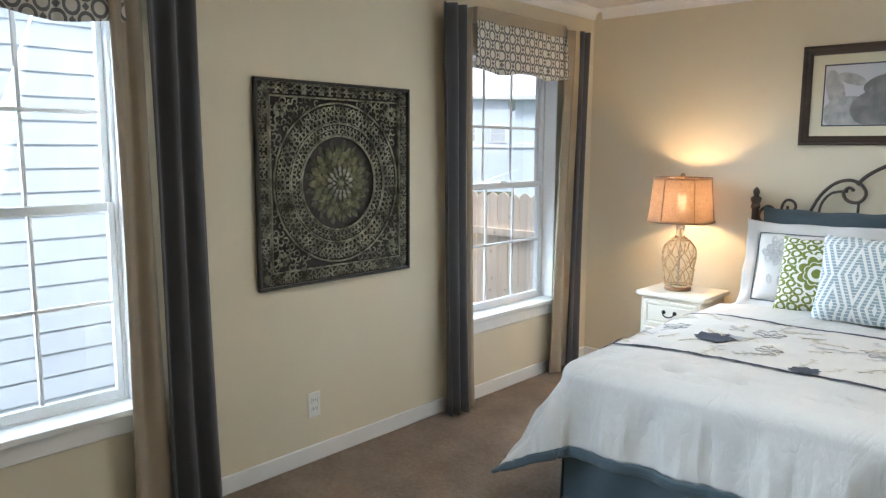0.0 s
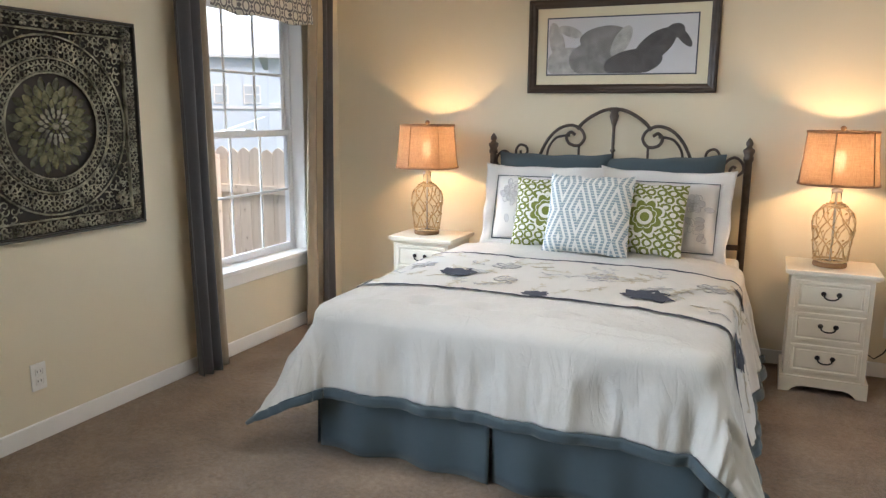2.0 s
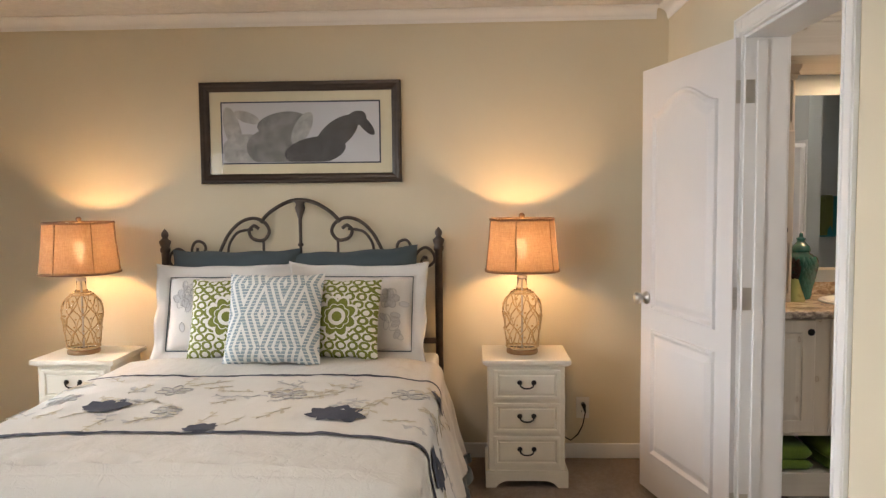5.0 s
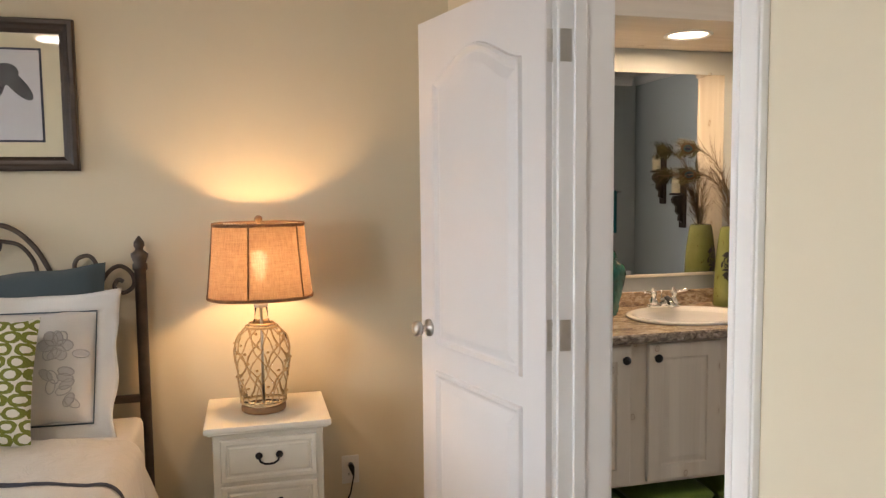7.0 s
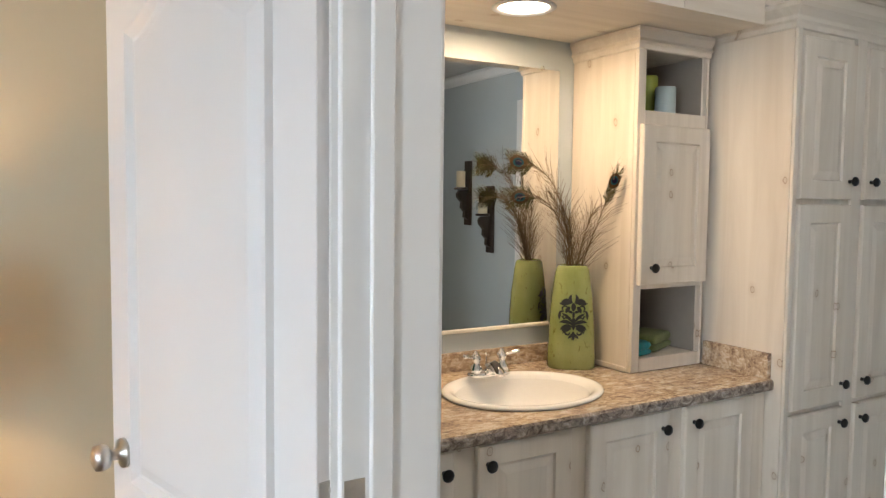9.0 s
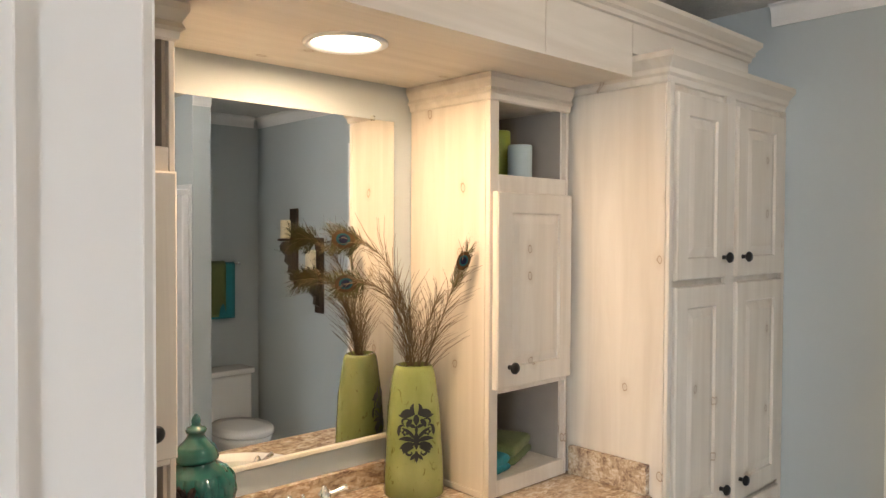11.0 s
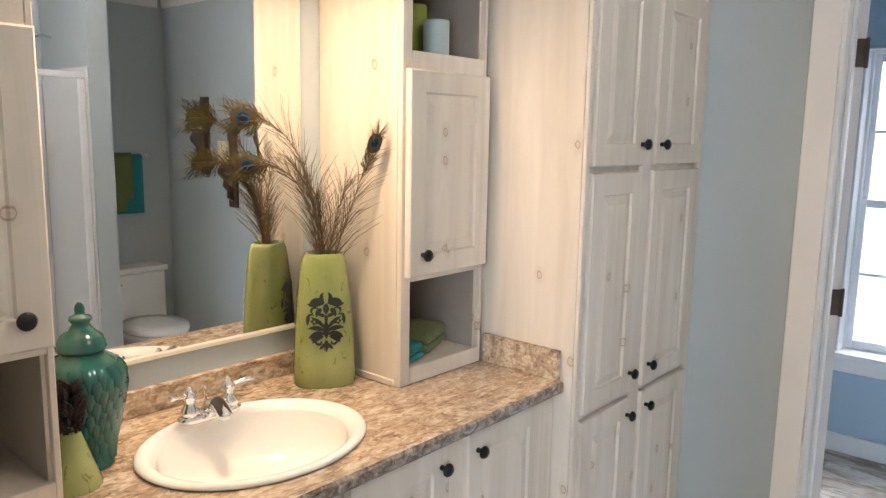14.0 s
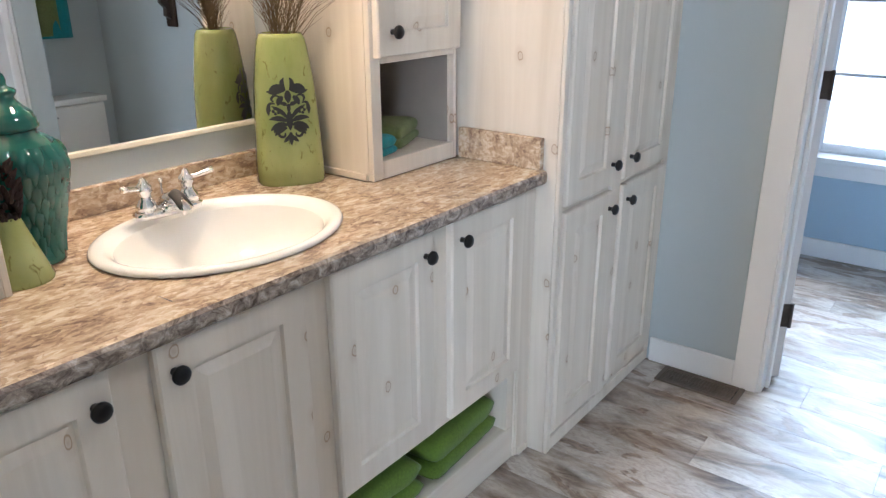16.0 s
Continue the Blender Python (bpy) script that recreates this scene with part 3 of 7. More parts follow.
# ---- windows ----
def window(name, x_in, x_out, y0, y1, z0, z1, sgn, label, cols=3):
    """A vinyl single-hung window in a wall across x; sgn is +1 when the room lies on the +x side."""
    w = thing(name, label, "window")
    w["kind"] = "structure"
    xg = x_in - sgn * 0.12
    bm = bmesh.new()

    def b(xa, xb, *r):
        box(bm, min(xa, xb), max(xa, xb), *r, 0.003)
    fw = 0.022
    xa, xb = xg - sgn * 0.03, xg + sgn * 0.03
    b(xa, xb, y0, y0 + fw, z0, z1)
    b(xa, xb, y1 - fw, y1, z0, z1)
    b(xa, xb, y0 + fw, y1 - fw, z0, z0 + 0.03)
    b(xa, xb, y0 + fw, y1 - fw, z1 - fw, z1)
    part("window_frame", bm, VINYL, w)
    # white returns of the opening
    bm = bmesh.new()
    b(x_in - sgn * 0.09, x_in + sgn * 0.004, y0 - 0.004, y0 + 0.008, z0, z1)
    b(x_in - sgn * 0.09, x_in + sgn * 0.004, y1 - 0.008, y1 + 0.004, z0, z1)
    b(x_in - sgn * 0.09, x_in + sgn * 0.004, y0 - 0.004, y1 + 0.004, z1 - 0.008, z1 + 0.004)
    part("window_lining", bm, WHITE, w)
    zm = (z0 + z1) / 2 + 0.01
    for nm, za, zb, off in (("upper_sash", zm - 0.02, z1 - fw, -0.012), ("lower_sash", z0 + 0.028, zm + 0.022, 0.014)):
        bm = bmesh.new()
        xc = xg + sgn * off
        xa, xb = xc - sgn * 0.012, xc + sgn * 0.012
        ya, yb = y0 + fw, y1 - fw
        st = 0.026
        b(xa, xb, ya, ya + st, za, zb)
        b(xa, xb, yb - st, yb, za, zb)
        b(xa, xb, ya + st, yb - st, za, za + 0.04)
        b(xa, xb, ya + st, yb - st, zb - 0.035, zb)
        sash = part(nm, bm, VINYL, w)
        gy0, gy1, gz0, gz1 = ya + st, yb - st, za + 0.04, zb - 0.035
        g = part("pane", bx(xc - 0.002, xc + 0.002, gy0, gy1, gz0, gz1), GLASS, sash)
        g.visible_shadow = False
        for k in range(1, cols):
            y = gy0 + (gy1 - gy0) * k / cols
            part("muntin", bx(xc - 0.006, xc + 0.006, y - 0.008, y + 0.008, gz0, gz1, 0.002), VINYL, sash)
        z = (gz0 + gz1) / 2
        part("muntin", bx(xc - 0.007, xc + 0.007, gy0, gy1, z - 0.008, z + 0.008, 0.002), VINYL, sash)
        if nm == "lower_sash":
            part("sash_lock", bx(xc - 0.01, xc + 0.03, (ya + yb) / 2 - 0.03, (ya + yb) / 2 + 0.03, zb - 0.002, zb + 0.012, 0.004), VINYL, sash)
    bm = bmesh.new()
    b(x_in - sgn * 0.09, x_in + sgn * 0.045, y0 - 0.03, y1 + 0.03, z0 - 0.004, z0 + 0.022)
    part("window_sill", bm, WHITE, w)
    bm = bmesh.new()
    b(x_in, x_in + sgn * 0.016, y0 - 0.02, y1 + 0.02, z0 - 0.08, z0 - 0.006)
    part("apron", bm, WHITE, w)
    return w


window("window_1", XL, XL - 0.16, *W1, WZ0, WZ1, 1, "white vinyl sash window with grilles facing pale siding")
window("window_2", XL, XL - 0.16, *W2, WZ0, WZ1, 1, "white vinyl sash window with grilles facing a wooden fence")
window("window_3", 5.32, 5.48, 2.6, 3.74, 0.51, 2.04, -1, "bright white sash window in the far blue room", 2)


# ---- the doors ----
def arch_loop(x0, x1, z0, z1, rise, inset, n=16):
    x0, x1, z0 = x0 + inset, x1 - inset, z0 + inset
    z1 = z1 - inset
    pts = [(x0, z0), (x1, z0), (x1, z1 - rise)]
    for k in range(1, n):
        u = k / n
        s = 0.5 - 0.5 * math.cos(2 * math.pi * u)
        pts.append((x1 + (x0 - x1) * u, z1 - rise + rise * s ** 0.8))
    pts.append((x0, z1 - rise))
    return pts


def panel_relief(bm, x0, x1, z0, z1, rise, ysurf, out):
    spec = [(0.0, 0.0), (0.004, 0.012), (0.012, 0.0135), (0.026, 0.002), (0.032, 0.0015), (0.058, 0.011), (0.066, 0.012)]
    loops = [[(p[0], ysurf + out * d, p[1]) for p in arch_loop(x0, x1, z0, z1, rise, i)] for i, d in spec]
    rings(bm, loops, False, True)


def panel_door(name, label, at, rz, width, height, hinge_zs, knob, hinge_mat=None):
    """A moulded two-panel door; the hinge pin is the origin, local x runs to the latch edge, the slab fills y 0 to 0.035."""
    d = thing(name, label, "door", at, rz)
    d["kind"] = "structure"
    slab = part("slab", bx(0.003, width, 0.0, 0.035, 0.012, height, 0.0015), DOORWHITE, d)
    for ys, side in ((0.0, -1), (0.035, 1)):
        bm = bmesh.new()
        panel_relief(bm, 0.115, width - 0.115, 0.90, height - 0.13, 0.085, ys, side)
        part("upper_panel", bm, DOORWHITE, slab)
        bm = bmesh.new()
        panel_relief(bm, 0.115, width - 0.115, 0.20, 0.81, 0.0, ys, side)
        part("lower_panel", bm, DOORWHITE, slab)
    if knob:
        bm = bmesh.new()
        prof = [(0.032, 0.0), (0.031, 0.008), (0.012, 0.012), (0.011, 0.03), (0.024, 0.036), (0.028, 0.048), (0.026, 0.060), (0.012, 0.066), (0.001, 0.067)]
        for ys, side in ((0.0, -1), (0.035, 1)):
            loops = [[(width - 0.062 + r * math.cos(2 * math.pi * j / 24), ys + side * y, 0.955 + r * math.sin(2 * math.pi * j / 24)) for j in range(24)] for r, y in prof]
            rings(bm, loops, True, True)
        part("knob", bm, NICKEL, d, "round brushed nickel knob", smooth=True)
        part("latch_plate", bx(width - 0.001, width + 0.0015, 0.006, 0.029, 0.925, 0.985), NICKEL, d)
    for z in hinge_zs:
        bm = bmesh.new()
        tube(bm, [(0.0, -0.004, z - 0.047), (0.0, -0.004, z + 0.047)], 0.0062, 10)
        box(bm, 0.0005, 0.0035, 0.0, 0.032, z - 0.044, z + 0.044)
        h = part("hinge", bm, hinge_mat or NICKEL, d, "dark metal butt hinge" if hinge_mat else "brushed nickel butt hinge")
        bm = bmesh.new()
        for dz, y in ((-0.03, 0.012), (0.0, 0.022), (0.03, 0.012)):
            tube(bm, [(0.0006, y, z + dz), (-0.0006, y, z + dz)], 0.0042, 8)
        part("screws", bm, hinge_mat or NICKEL, h)
    return d


panel_door("door_1", "white moulded two-panel door standing wide open", (1.168, 3.351, 0), 104.05, 0.765, 2.045, (0.22, 1.042, 1.84), True)
bm = bmesh.new()
for hz in (0.22, 1.042, 1.84):
    box(bm, XR + 0.001, XR + 0.034, DY1 - 0.0195, DY1 - 0.0182, hz - 0.044, hz + 0.044)
    for dz, dx in ((-0.03, 0.016), (0.0, 0.026), (0.03, 0.016)):
        tube(bm, [(XR + dx, DY1 - 0.0195, hz + dz), (XR + dx, DY1 - 0.0205, hz + dz)], 0.0042, 8)
struct("trim_hinge_leaf", bm, NICKEL, "brushed nickel hinge leaves on the jamb", "hinge")
panel_door("door_2", "white door standing open into the room beyond", (XE + 0.136, EY1 - 0.044, 0), 34.0, 0.735, 2.065, (0.26, 1.066, 1.872), False, BRONZE)


# ---- bathroom cabinets ----
def raised_door(bm, x0, x1, z0, z1, y, thick=0.019, frame=0.058):
    """A raised-panel cabinet door whose front lies at y, facing -y."""
    spec = [(0.0, -thick), (0.0, -0.004), (0.004, 0.0), (frame, 0.0), (frame + 0.004, -0.007), (frame + 0.010, -0.007), (frame + 0.032, -0.001), (frame + 0.036, -0.001)]
    loops = [[(x0 + i, y - d, z0 + i), (x1 - i, y - d, z0 + i), (x1 - i, y - d, z1 - i), (x0 + i, y - d, z1 - i)] for i, d in spec]
    rings(bm, loops, True, True)
    return bm


def knob_mesh(x, y, z):
    bm = bmesh.new()
    prof = [(0.007, 0.0), (0.006, 0.010), (0.010, 0.014), (0.0165, 0.019), (0.0165, 0.024), (0.012, 0.029), (0.002, 0.031)]
    rings(bm, [[(x + r * math.cos(2 * math.pi * j / 18), y - d, z + r * math.sin(2 * math.pi * j / 18)) for j in range(18)] for r, d in prof], True, True)
    return bm


def cab_door(parent, x0, x1, z0, z1, y, kx, kz, frame=0.058):
    d = part("door", raised_door(bmesh.new(), x0, x1, z0, z1, y, frame=frame), PINE, parent)
    part("knob", knob_mesh(kx, y, kz), BLACK, d, "round black knob", smooth=True)
    return d


def crown(parent, x0, x1, yf, yb, z0, z1, out, left=True, right=True):
    """A stepped crown round the front and the ends of a cabinet."""
    h = z1 - z0
    prof = [(0.0, 0.0), (0.006, 0.004), (0.008, 0.25 * h), (0.016, 0.34 * h), (0.45 * out, 0.50 * h), (0.85 * out, 0.72 * h), (out, 0.80 * h), (out, h), (0, h)]
    bm = bmesh.new()
    loops = []
    for o, d in prof:
        l, r = (x0 - o if left else x0), (x1 + o if right else x1)
        loops.append([(l, yb, z0 + d), (l, yf - o, z0 + d), (r, yf - o, z0 + d), (r, yb, z0 + d)])
    rings(bm, loops, False, True, closed=False)
    part("crown", bm, PINEX, parent)


VX0, VX1, VF = 1.330, 2.978, 3.955
van = thing("vanity_cabinet", "whitewashed knotty pine vanity with open towel shelf below", "vanity")
part("front_panel", bx(VX0, VX1, VF, VF + 0.02, 0.30, 0.862, 0.002), PINE, van)
part("bottom_panel", bx(VX0, VX1, VF + 0.0205, 4.533, 0.30, 0.32), PINE, van)
for ex in (VX0, VX1 - 0.018):
    part("end_panel", bx(ex, ex + 0.018, VF + 0.0205, 4.533, 0.3205, 0.862), PINE, van)
part("plinth", bx(VX0, VX1, VF, 4.533, 0.004, 0.118, 0.002), PINEX, van)
for ex0, ex1 in ((VX0, VX0 + 0.10), (2.872, VX1)):
    part("shelf_end", bx(ex0, ex1, VF, 4.533, 0.1185, 0.2995), PINE, van)
# darkened back stands for the shade deep in the open shelf
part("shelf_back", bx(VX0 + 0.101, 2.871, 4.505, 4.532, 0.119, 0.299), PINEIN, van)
part("filler_strip", bx(2.912, 2.974, VF - 0.012, VF - 0.001, 0.01, 0.86, 0.002), PINE, van)
part("corner_bead", bx(2.905, 2.911, VF - 0.008, VF - 0.001, 0.01, 0.86, 0.001), PINE, van)
part("toe_bead", bx(2.918, 2.968, VF - 0.020, VF - 0.0125, 0.012, 0.035, 0.002), PINE, van)
for x0, x1, kx in ((1.385, 1.728, 1.698), (1.802, 2.118, 1.832), (2.186, 2.510, 2.478), (2.580, 2.906, 2.616)):
    cab_door(van, x0, x1, 0.318, 0.858, VF - 0.020, kx, 0.805)

# counter with its splashes
SX, SY = 2.132, 4.188
bm = bmesh.new()
hx0, hx1, hy0, hy1 = SX - 0.265, SX + 0.265, SY - 0.215, SY + 0.215
prof = [(4.533, 0.905), (3.926, 0.905), (3.917, 0.902), (3.9125, 0.895), (3.912, 0.884), (3.9125, 0.874), (3.917, 0.867), (3.926, 0.864), (4.533, 0.864)]
front = [(hy0, 0.905)] + prof[1:8] + [(hy0, 0.864)]
for xa, xb, pr in ((VX0, hx0, prof), (hx1, 2.976, prof), (hx0, hx1, front), (hx0, hx1, [(4.533, 0.905), (hy1, 0.905), (hy1, 0.864), (4.533, 0.864)])):
    rings(bm, [[(x, y, z) for y, z in pr] for x in (xa, xb)], xa == VX0, xb > 2.97)


def hole_loop(k, zz):
    a = 2 * math.pi * k / 64
    return (SX + 0.238 * math.cos(a), SY + 0.194 * math.sin(a), zz)


def rim_loop(k, zz):
    c, s = math.cos(2 * math.pi * k / 64), math.sin(2 * math.pi * k / 64)
    q = min(0.265 / max(abs(c), 1e-6), 0.215 / max(abs(s), 1e-6))
    return (SX + q * c, SY + q * s, zz)


bmesh.ops.remove_doubles(bm, verts=bm.verts[:], dist=0.0001)
cut = bmesh.new()
rings(cut, [[rim_loop(k, 0.905) for k in range(64)], [hole_loop(k, 0.905) for k in range(64)], [hole_loop(k, 0.864) for k in range(64)]])
counter = solo("countertop", bm, LAMINATE, "brown granite-look laminate counter with rounded front", "countertop")
bm = bmesh.new()
box(bm, VX0, 2.602, 4.513, 4.533, 0.9055, 0.970, 0.004, 2)
part("basin_cutout", cut, LAMINATE, counter)
part("backsplash", bm, LAMINATE, counter)
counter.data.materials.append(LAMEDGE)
# faces turned to the front take the darker, greyer tones
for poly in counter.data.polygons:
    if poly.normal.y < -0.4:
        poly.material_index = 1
part("sidesplash", bx(2.957, 2.977, 3.925, 4.198, 0.9055, 0.992, 0.004, 2), LAMINATE, counter)


def tower(x0, x1, knob_left, label):
    """The narrow cupboard that stands on the counter."""
    yf, yb = 4.218, 4.532
    t = thing("counter_tower", label, "cabinet")
    s = 0.036
    part("side_panel", bx(x0, x0 + 0.018, yf, yb, 0.906, 2.080), PINE, t)
    part("side_panel", bx(x1 - 0.018, x1, yf, yb, 0.906, 2.080), PINE, t)
    for z0, z1 in ((0.906, 0.950), (1.197, 1.30), (1.745, 1.806), (2.022, 2.080)):
        part("shelf", bx(x0 + 0.0185, x1 - 0.0185, yf, yb - 0.01, z0, z1), PINE, t)
    bm = bmesh.new()
    box(bm, x0, x0 + s, yf - 0.018, yf - 0.0005, 0.907, 2.07, 0.0015)
    box(bm, x1 - s + 0.024, x1, yf - 0.018, yf - 0.0005, 0.907, 2.07, 0.0015)
    for z0, z1 in ((0.907, 0.954), (1.197, 1.235), (1.74, 1.81), (2.018, 2.07)):
        box(bm, x0 + s + 0.0005, x1 - s + 0.0235, yf - 0.018, yf - 0.0005, z0, z1, 0.0015)
    part("face_frame", bm, PINE, t)
    # back and thin side sheets carry the niches' shade as a darker colour
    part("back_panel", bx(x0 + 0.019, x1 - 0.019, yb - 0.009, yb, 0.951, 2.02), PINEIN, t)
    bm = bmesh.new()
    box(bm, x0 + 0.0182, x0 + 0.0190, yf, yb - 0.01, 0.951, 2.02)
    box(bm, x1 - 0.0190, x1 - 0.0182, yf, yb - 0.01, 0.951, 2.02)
    part("shade_lining", bm, PINEIN, t)
    cab_door(t, x0 + 0.012, x1 - 0.004, 1.213, 1.762, yf - 0.038, (x0 + 0.062) if knob_left else (x1 - 0.055), 1.272)
    crown(t, x0, x1, yf - 0.018, yb, 2.012, 2.084, 0.022, True, x1 < 2.5)
    part("foot_bead", bx(x0 - 0.008, x0 - 0.0005, yf + 0.002, yb, 0.907, 0.925, 0.002), PINEX, t)
    return t


tower(2.602, 2.950, True, "tall whitewashed pine cupboard standing on the counter")
tower(1.374, 1.720, False, "narrow whitewashed pine cupboard beside the doorway")

pan = thing("linen_pantry", "full-height whitewashed knotty pine linen cupboard", "cabinet")
PF = 3.888
bm = bmesh.new()
box(bm, 2.980, XE - 0.002, PF, 4.531, 0.004, 2.075, 0.002)
part("body", bm, PINE, pan)
part("stile", bx(2.982, 3.006, PF - 0.012, PF - 0.0005, 0.004, 2.07, 0.002), PINE, pan)
part("stile", bx(3.312, 3.374, PF - 0.012, PF - 0.0005, 0.051, 2.07, 0.002), PINE, pan)
part("stile", bx(3.724, XE - 0.003, PF - 0.012, PF - 0.0005, 0.051, 2.07, 0.002), PINE, pan)
part("toe_board", bx(3.007, XE - 0.003, PF - 0.010, PF - 0.0005, 0.004, 0.05, 0.002), PINE, pan)
for x0, x1, side in ((3.012, 3.306, 1), (3.380, 3.718, -1)):
    kx = x1 - 0.022 if side > 0 else x0 + 0.034
    for z0, z1, kz in ((0.080, 0.780, 0.728), (0.799, 1.496, 0.866), (1.514, 2.046, 1.576)):
        cab_door(pan, x0, x1, z0, z1, PF - 0.021, kx, kz, 0.062)
crown(pan, 2.980, XE - 0.003, PF - 0.002, 4.531, 2.066, 2.146, 0.042, True, False)

sof = thing("light_soffit", "whitewashed pine soffit over the vanity with crown", "soffit")
bm = bmesh.new()
box(bm, XB + 0.002, 2.93, 3.965, 4.533, 2.086, 2.285, 0.001)
box(bm, 2.931, 3.65, 3.965, 4.533, 2.152, 2.285, 0.001)
part("body", bm, PINEX, sof)
part("joint_batten", bx(2.546, 2.5495, 3.9615, 3.9645, 2.09, 2.235), PINE, sof)
crown(sof, XB + 0.003, 3.65, 3.963, 4.533, 2.236, 2.306, 0.034, False, True)

can = thing("recessed_light", "round recessed light glowing in the soffit", "light fixture", (2.13, 4.215, 2.0875))
lathe_can = lathe(bmesh.new(), [(0.098, 0.0), (0.099, -0.005), (0.090, -0.009), (0.080, -0.006), (0.078, -0.001)], seg=48, cap=False)
part("trim_ring", lathe_can, WHITE, can, smooth=True)
part("diffuser", lathe(bmesh.new(), [(0.078, -0.002), (0.05, -0.004), (0.001, -0.005)], seg=48, cap=False), CANGLOW, can, "glowing white lens", smooth=True)

mir = thing("wall_mirror", "large frameless mirror clipped to the wall", "mirror")
MX0, MX1 = 1.785, 2.530
part("glass", bx(MX0, MX1, 4.526, 4.532, 1.050, 1.978, 0.001), MIRROR, mir)
part("bottom_channel", bx(MX0 - 0.002, MX1 + 0.002, 4.519, 4.5335, 1.036, 1.0495, 0.002), CREAM, mir)
for cxm in (1.845, 2.449):
    part("clip", bx(cxm - 0.006, cxm + 0.006, 4.519, 4.5335, 1.973, 1.987, 0.003), BOTTLE, mir, "clear plastic clip")

# ---- wash basin and tap ----
bas = thing("wash_basin", "oval white drop-in basin in the counter", "sink", (SX, SY, 0.9055))
prof = [(0.245, 0.0), (0.264, 0.001), (0.268, 0.006), (0.265, 0.011), (0.257, 0.0135), (0.246, 0.0130), (0.236, 0.0085), (0.228, 0.001), (0.222, -0.0055)]
bm = bmesh.new()
lathe(bm, prof, seg=64, cap=False, sx=1.0, sy=0.815)
part("rim", bm, PORCELAIN, bas, smooth=True)
bm = bmesh.new()
loops = []
for k in range(17):
    u = k / 16
    r = 0.2205 * (1 - u ** 2.4) ** 0.6 * 0.82 + 0.2205 * 0.18 * (1 - u)
    loops.append([((r + 0.002) * math.cos(2 * math.pi * j / 64), (r + 0.002) * 0.815 * math.sin(2 * math.pi * j / 64) - 0.02 * u, -0.0050 - 0.125 * math.sin(u * math.pi / 2) ** 1.15) for j in range(64)])
rings(bm, loops, False, True)
bowl = part("bowl", bm, PORCELAIN, bas, smooth=True)
part("drain", lathe(bmesh.new(), [(0.026, -0.1275), (0.024, -0.1255), (0.004, -0.1265)], cy=-0.012, seg=24), CHROME, bowl, "chrome drain", smooth=True)

tap = thing("basin_tap", "chrome two-handle basin tap with short spout", "faucet", (2.118, 4.358, 0.922))
bm = bmesh.new()
lathe(bm, [(0.030, 0.0), (0.031, 0.010), (0.026, 0.018)], seg=32, sx=2.6, sy=0.95, power=3)
part("base_plate", bm, CHROME, tap, smooth=True)
bm = bmesh.new()
tube(bm, [(0, 0.004, 0.010), (0, -0.004, 0.026), (0, -0.026, 0.034), (0, -0.050, 0.028), (0, -0.068, 0.016), (0, -0.072, 0.008)], [0.021, 0.020, 0.0175, 0.0155, 0.0135, 0.011], 16)
part("spout", bm, CHROME, tap, smooth=True)
part("lift_rod", tube(bmesh.new(), [(0, 0.018, 0.02), (0, 0.018, 0.062), (0, 0.018, 0.066), (0, 0.018, 0.072)], [0.003, 0.003, 0.0055, 0.004], 10), CHROME, tap, smooth=True)
for sx in (-1, 1):
    bm = bmesh.new()
    lathe(bm, [(0.023, 0.014), (0.021, 0.030), (0.014, 0.040), (0.013, 0.052), (0.017, 0.058), (0.016, 0.068), (0.009, 0.076), (0.006, 0.084), (0.002, 0.087)], cx=sx * 0.051, seg=20)
    tube(bm, [(sx * 0.051, 0, 0.066), (sx * 0.075, -0.008, 0.068), (sx * 0.098, -0.016, 0.074), (sx * 0.108, -0.019, 0.076)], [0.0065, 0.005, 0.0065, 0.0075], 10)
    part("handle", bm, CHROME, tap, smooth=True)
# black sheet added over the spout's tip in place of its shaded mouth
bm = bmesh.new()
sheet(bm, lambda u, v: (-0.017 + 0.034 * u, -0.030 - 0.040 * v, 0.056 - 0.012 * v - 0.014 * v * v - 0.010 * (2 * u - 1) ** 2), 8, 8)
part("dark_mouth", bm, SLOT, tap, "black sheet on the spout for its dark shaded mouth", smooth=True, solid=0.001)

# ---- green vase with feathers ----
def glaze(name, lo, hi, crack, rough=0.12, cs=60.0):
    m, nt, b = nodes_of(name, rough)
    v = coords(nt, (1, 1, 0.45))
    f = noise_tex(nt, v, 9, 5)
    col = ramp(nt, f, [(0.3, lo), (0.7, hi)])
    g = noise_tex(nt, v, cs, 3, 0.6, 1.0)
    col = mixc(nt, ramp(nt, g, [(0.62, (0, 0, 0)), (0.70, (0.75, 0.75, 0.75))]), col, crack)
    nt.links.new(col, b.inputs["Base Color"])
    b.inputs["Coat Weight"].default_value = 0.4
    return m


GREENGLAZE = glaze("apple_green_glaze", (0.21, 0.25, 0.075), (0.32, 0.355, 0.14), (0.13, 0.12, 0.03))
TEALGLAZE = glaze("teal_glaze", (0.006, 0.060, 0.055), (0.022, 0.165, 0.125), (0.010, 0.062, 0.046), 0.07, 26)
MOTIF = simple("black_stencil", (0.018, 0.02, 0.016), 0.3, var=0.3)

vz = thing("tall_green_vase", "tall tapered apple-green crackle-glazed vase with black damask stencil", "vase", (2.500, 4.398, 0.9055), -34)
vprof = [(0.081, 0.0), (0.086, 0.006), (0.085, 0.05), (0.080, 0.15), (0.073, 0.25), (0.062, 0.33), (0.057, 0.354), (0.051, 0.365), (0.043, 0.367), (0.040, 0.357), (0.044, 0.31)]
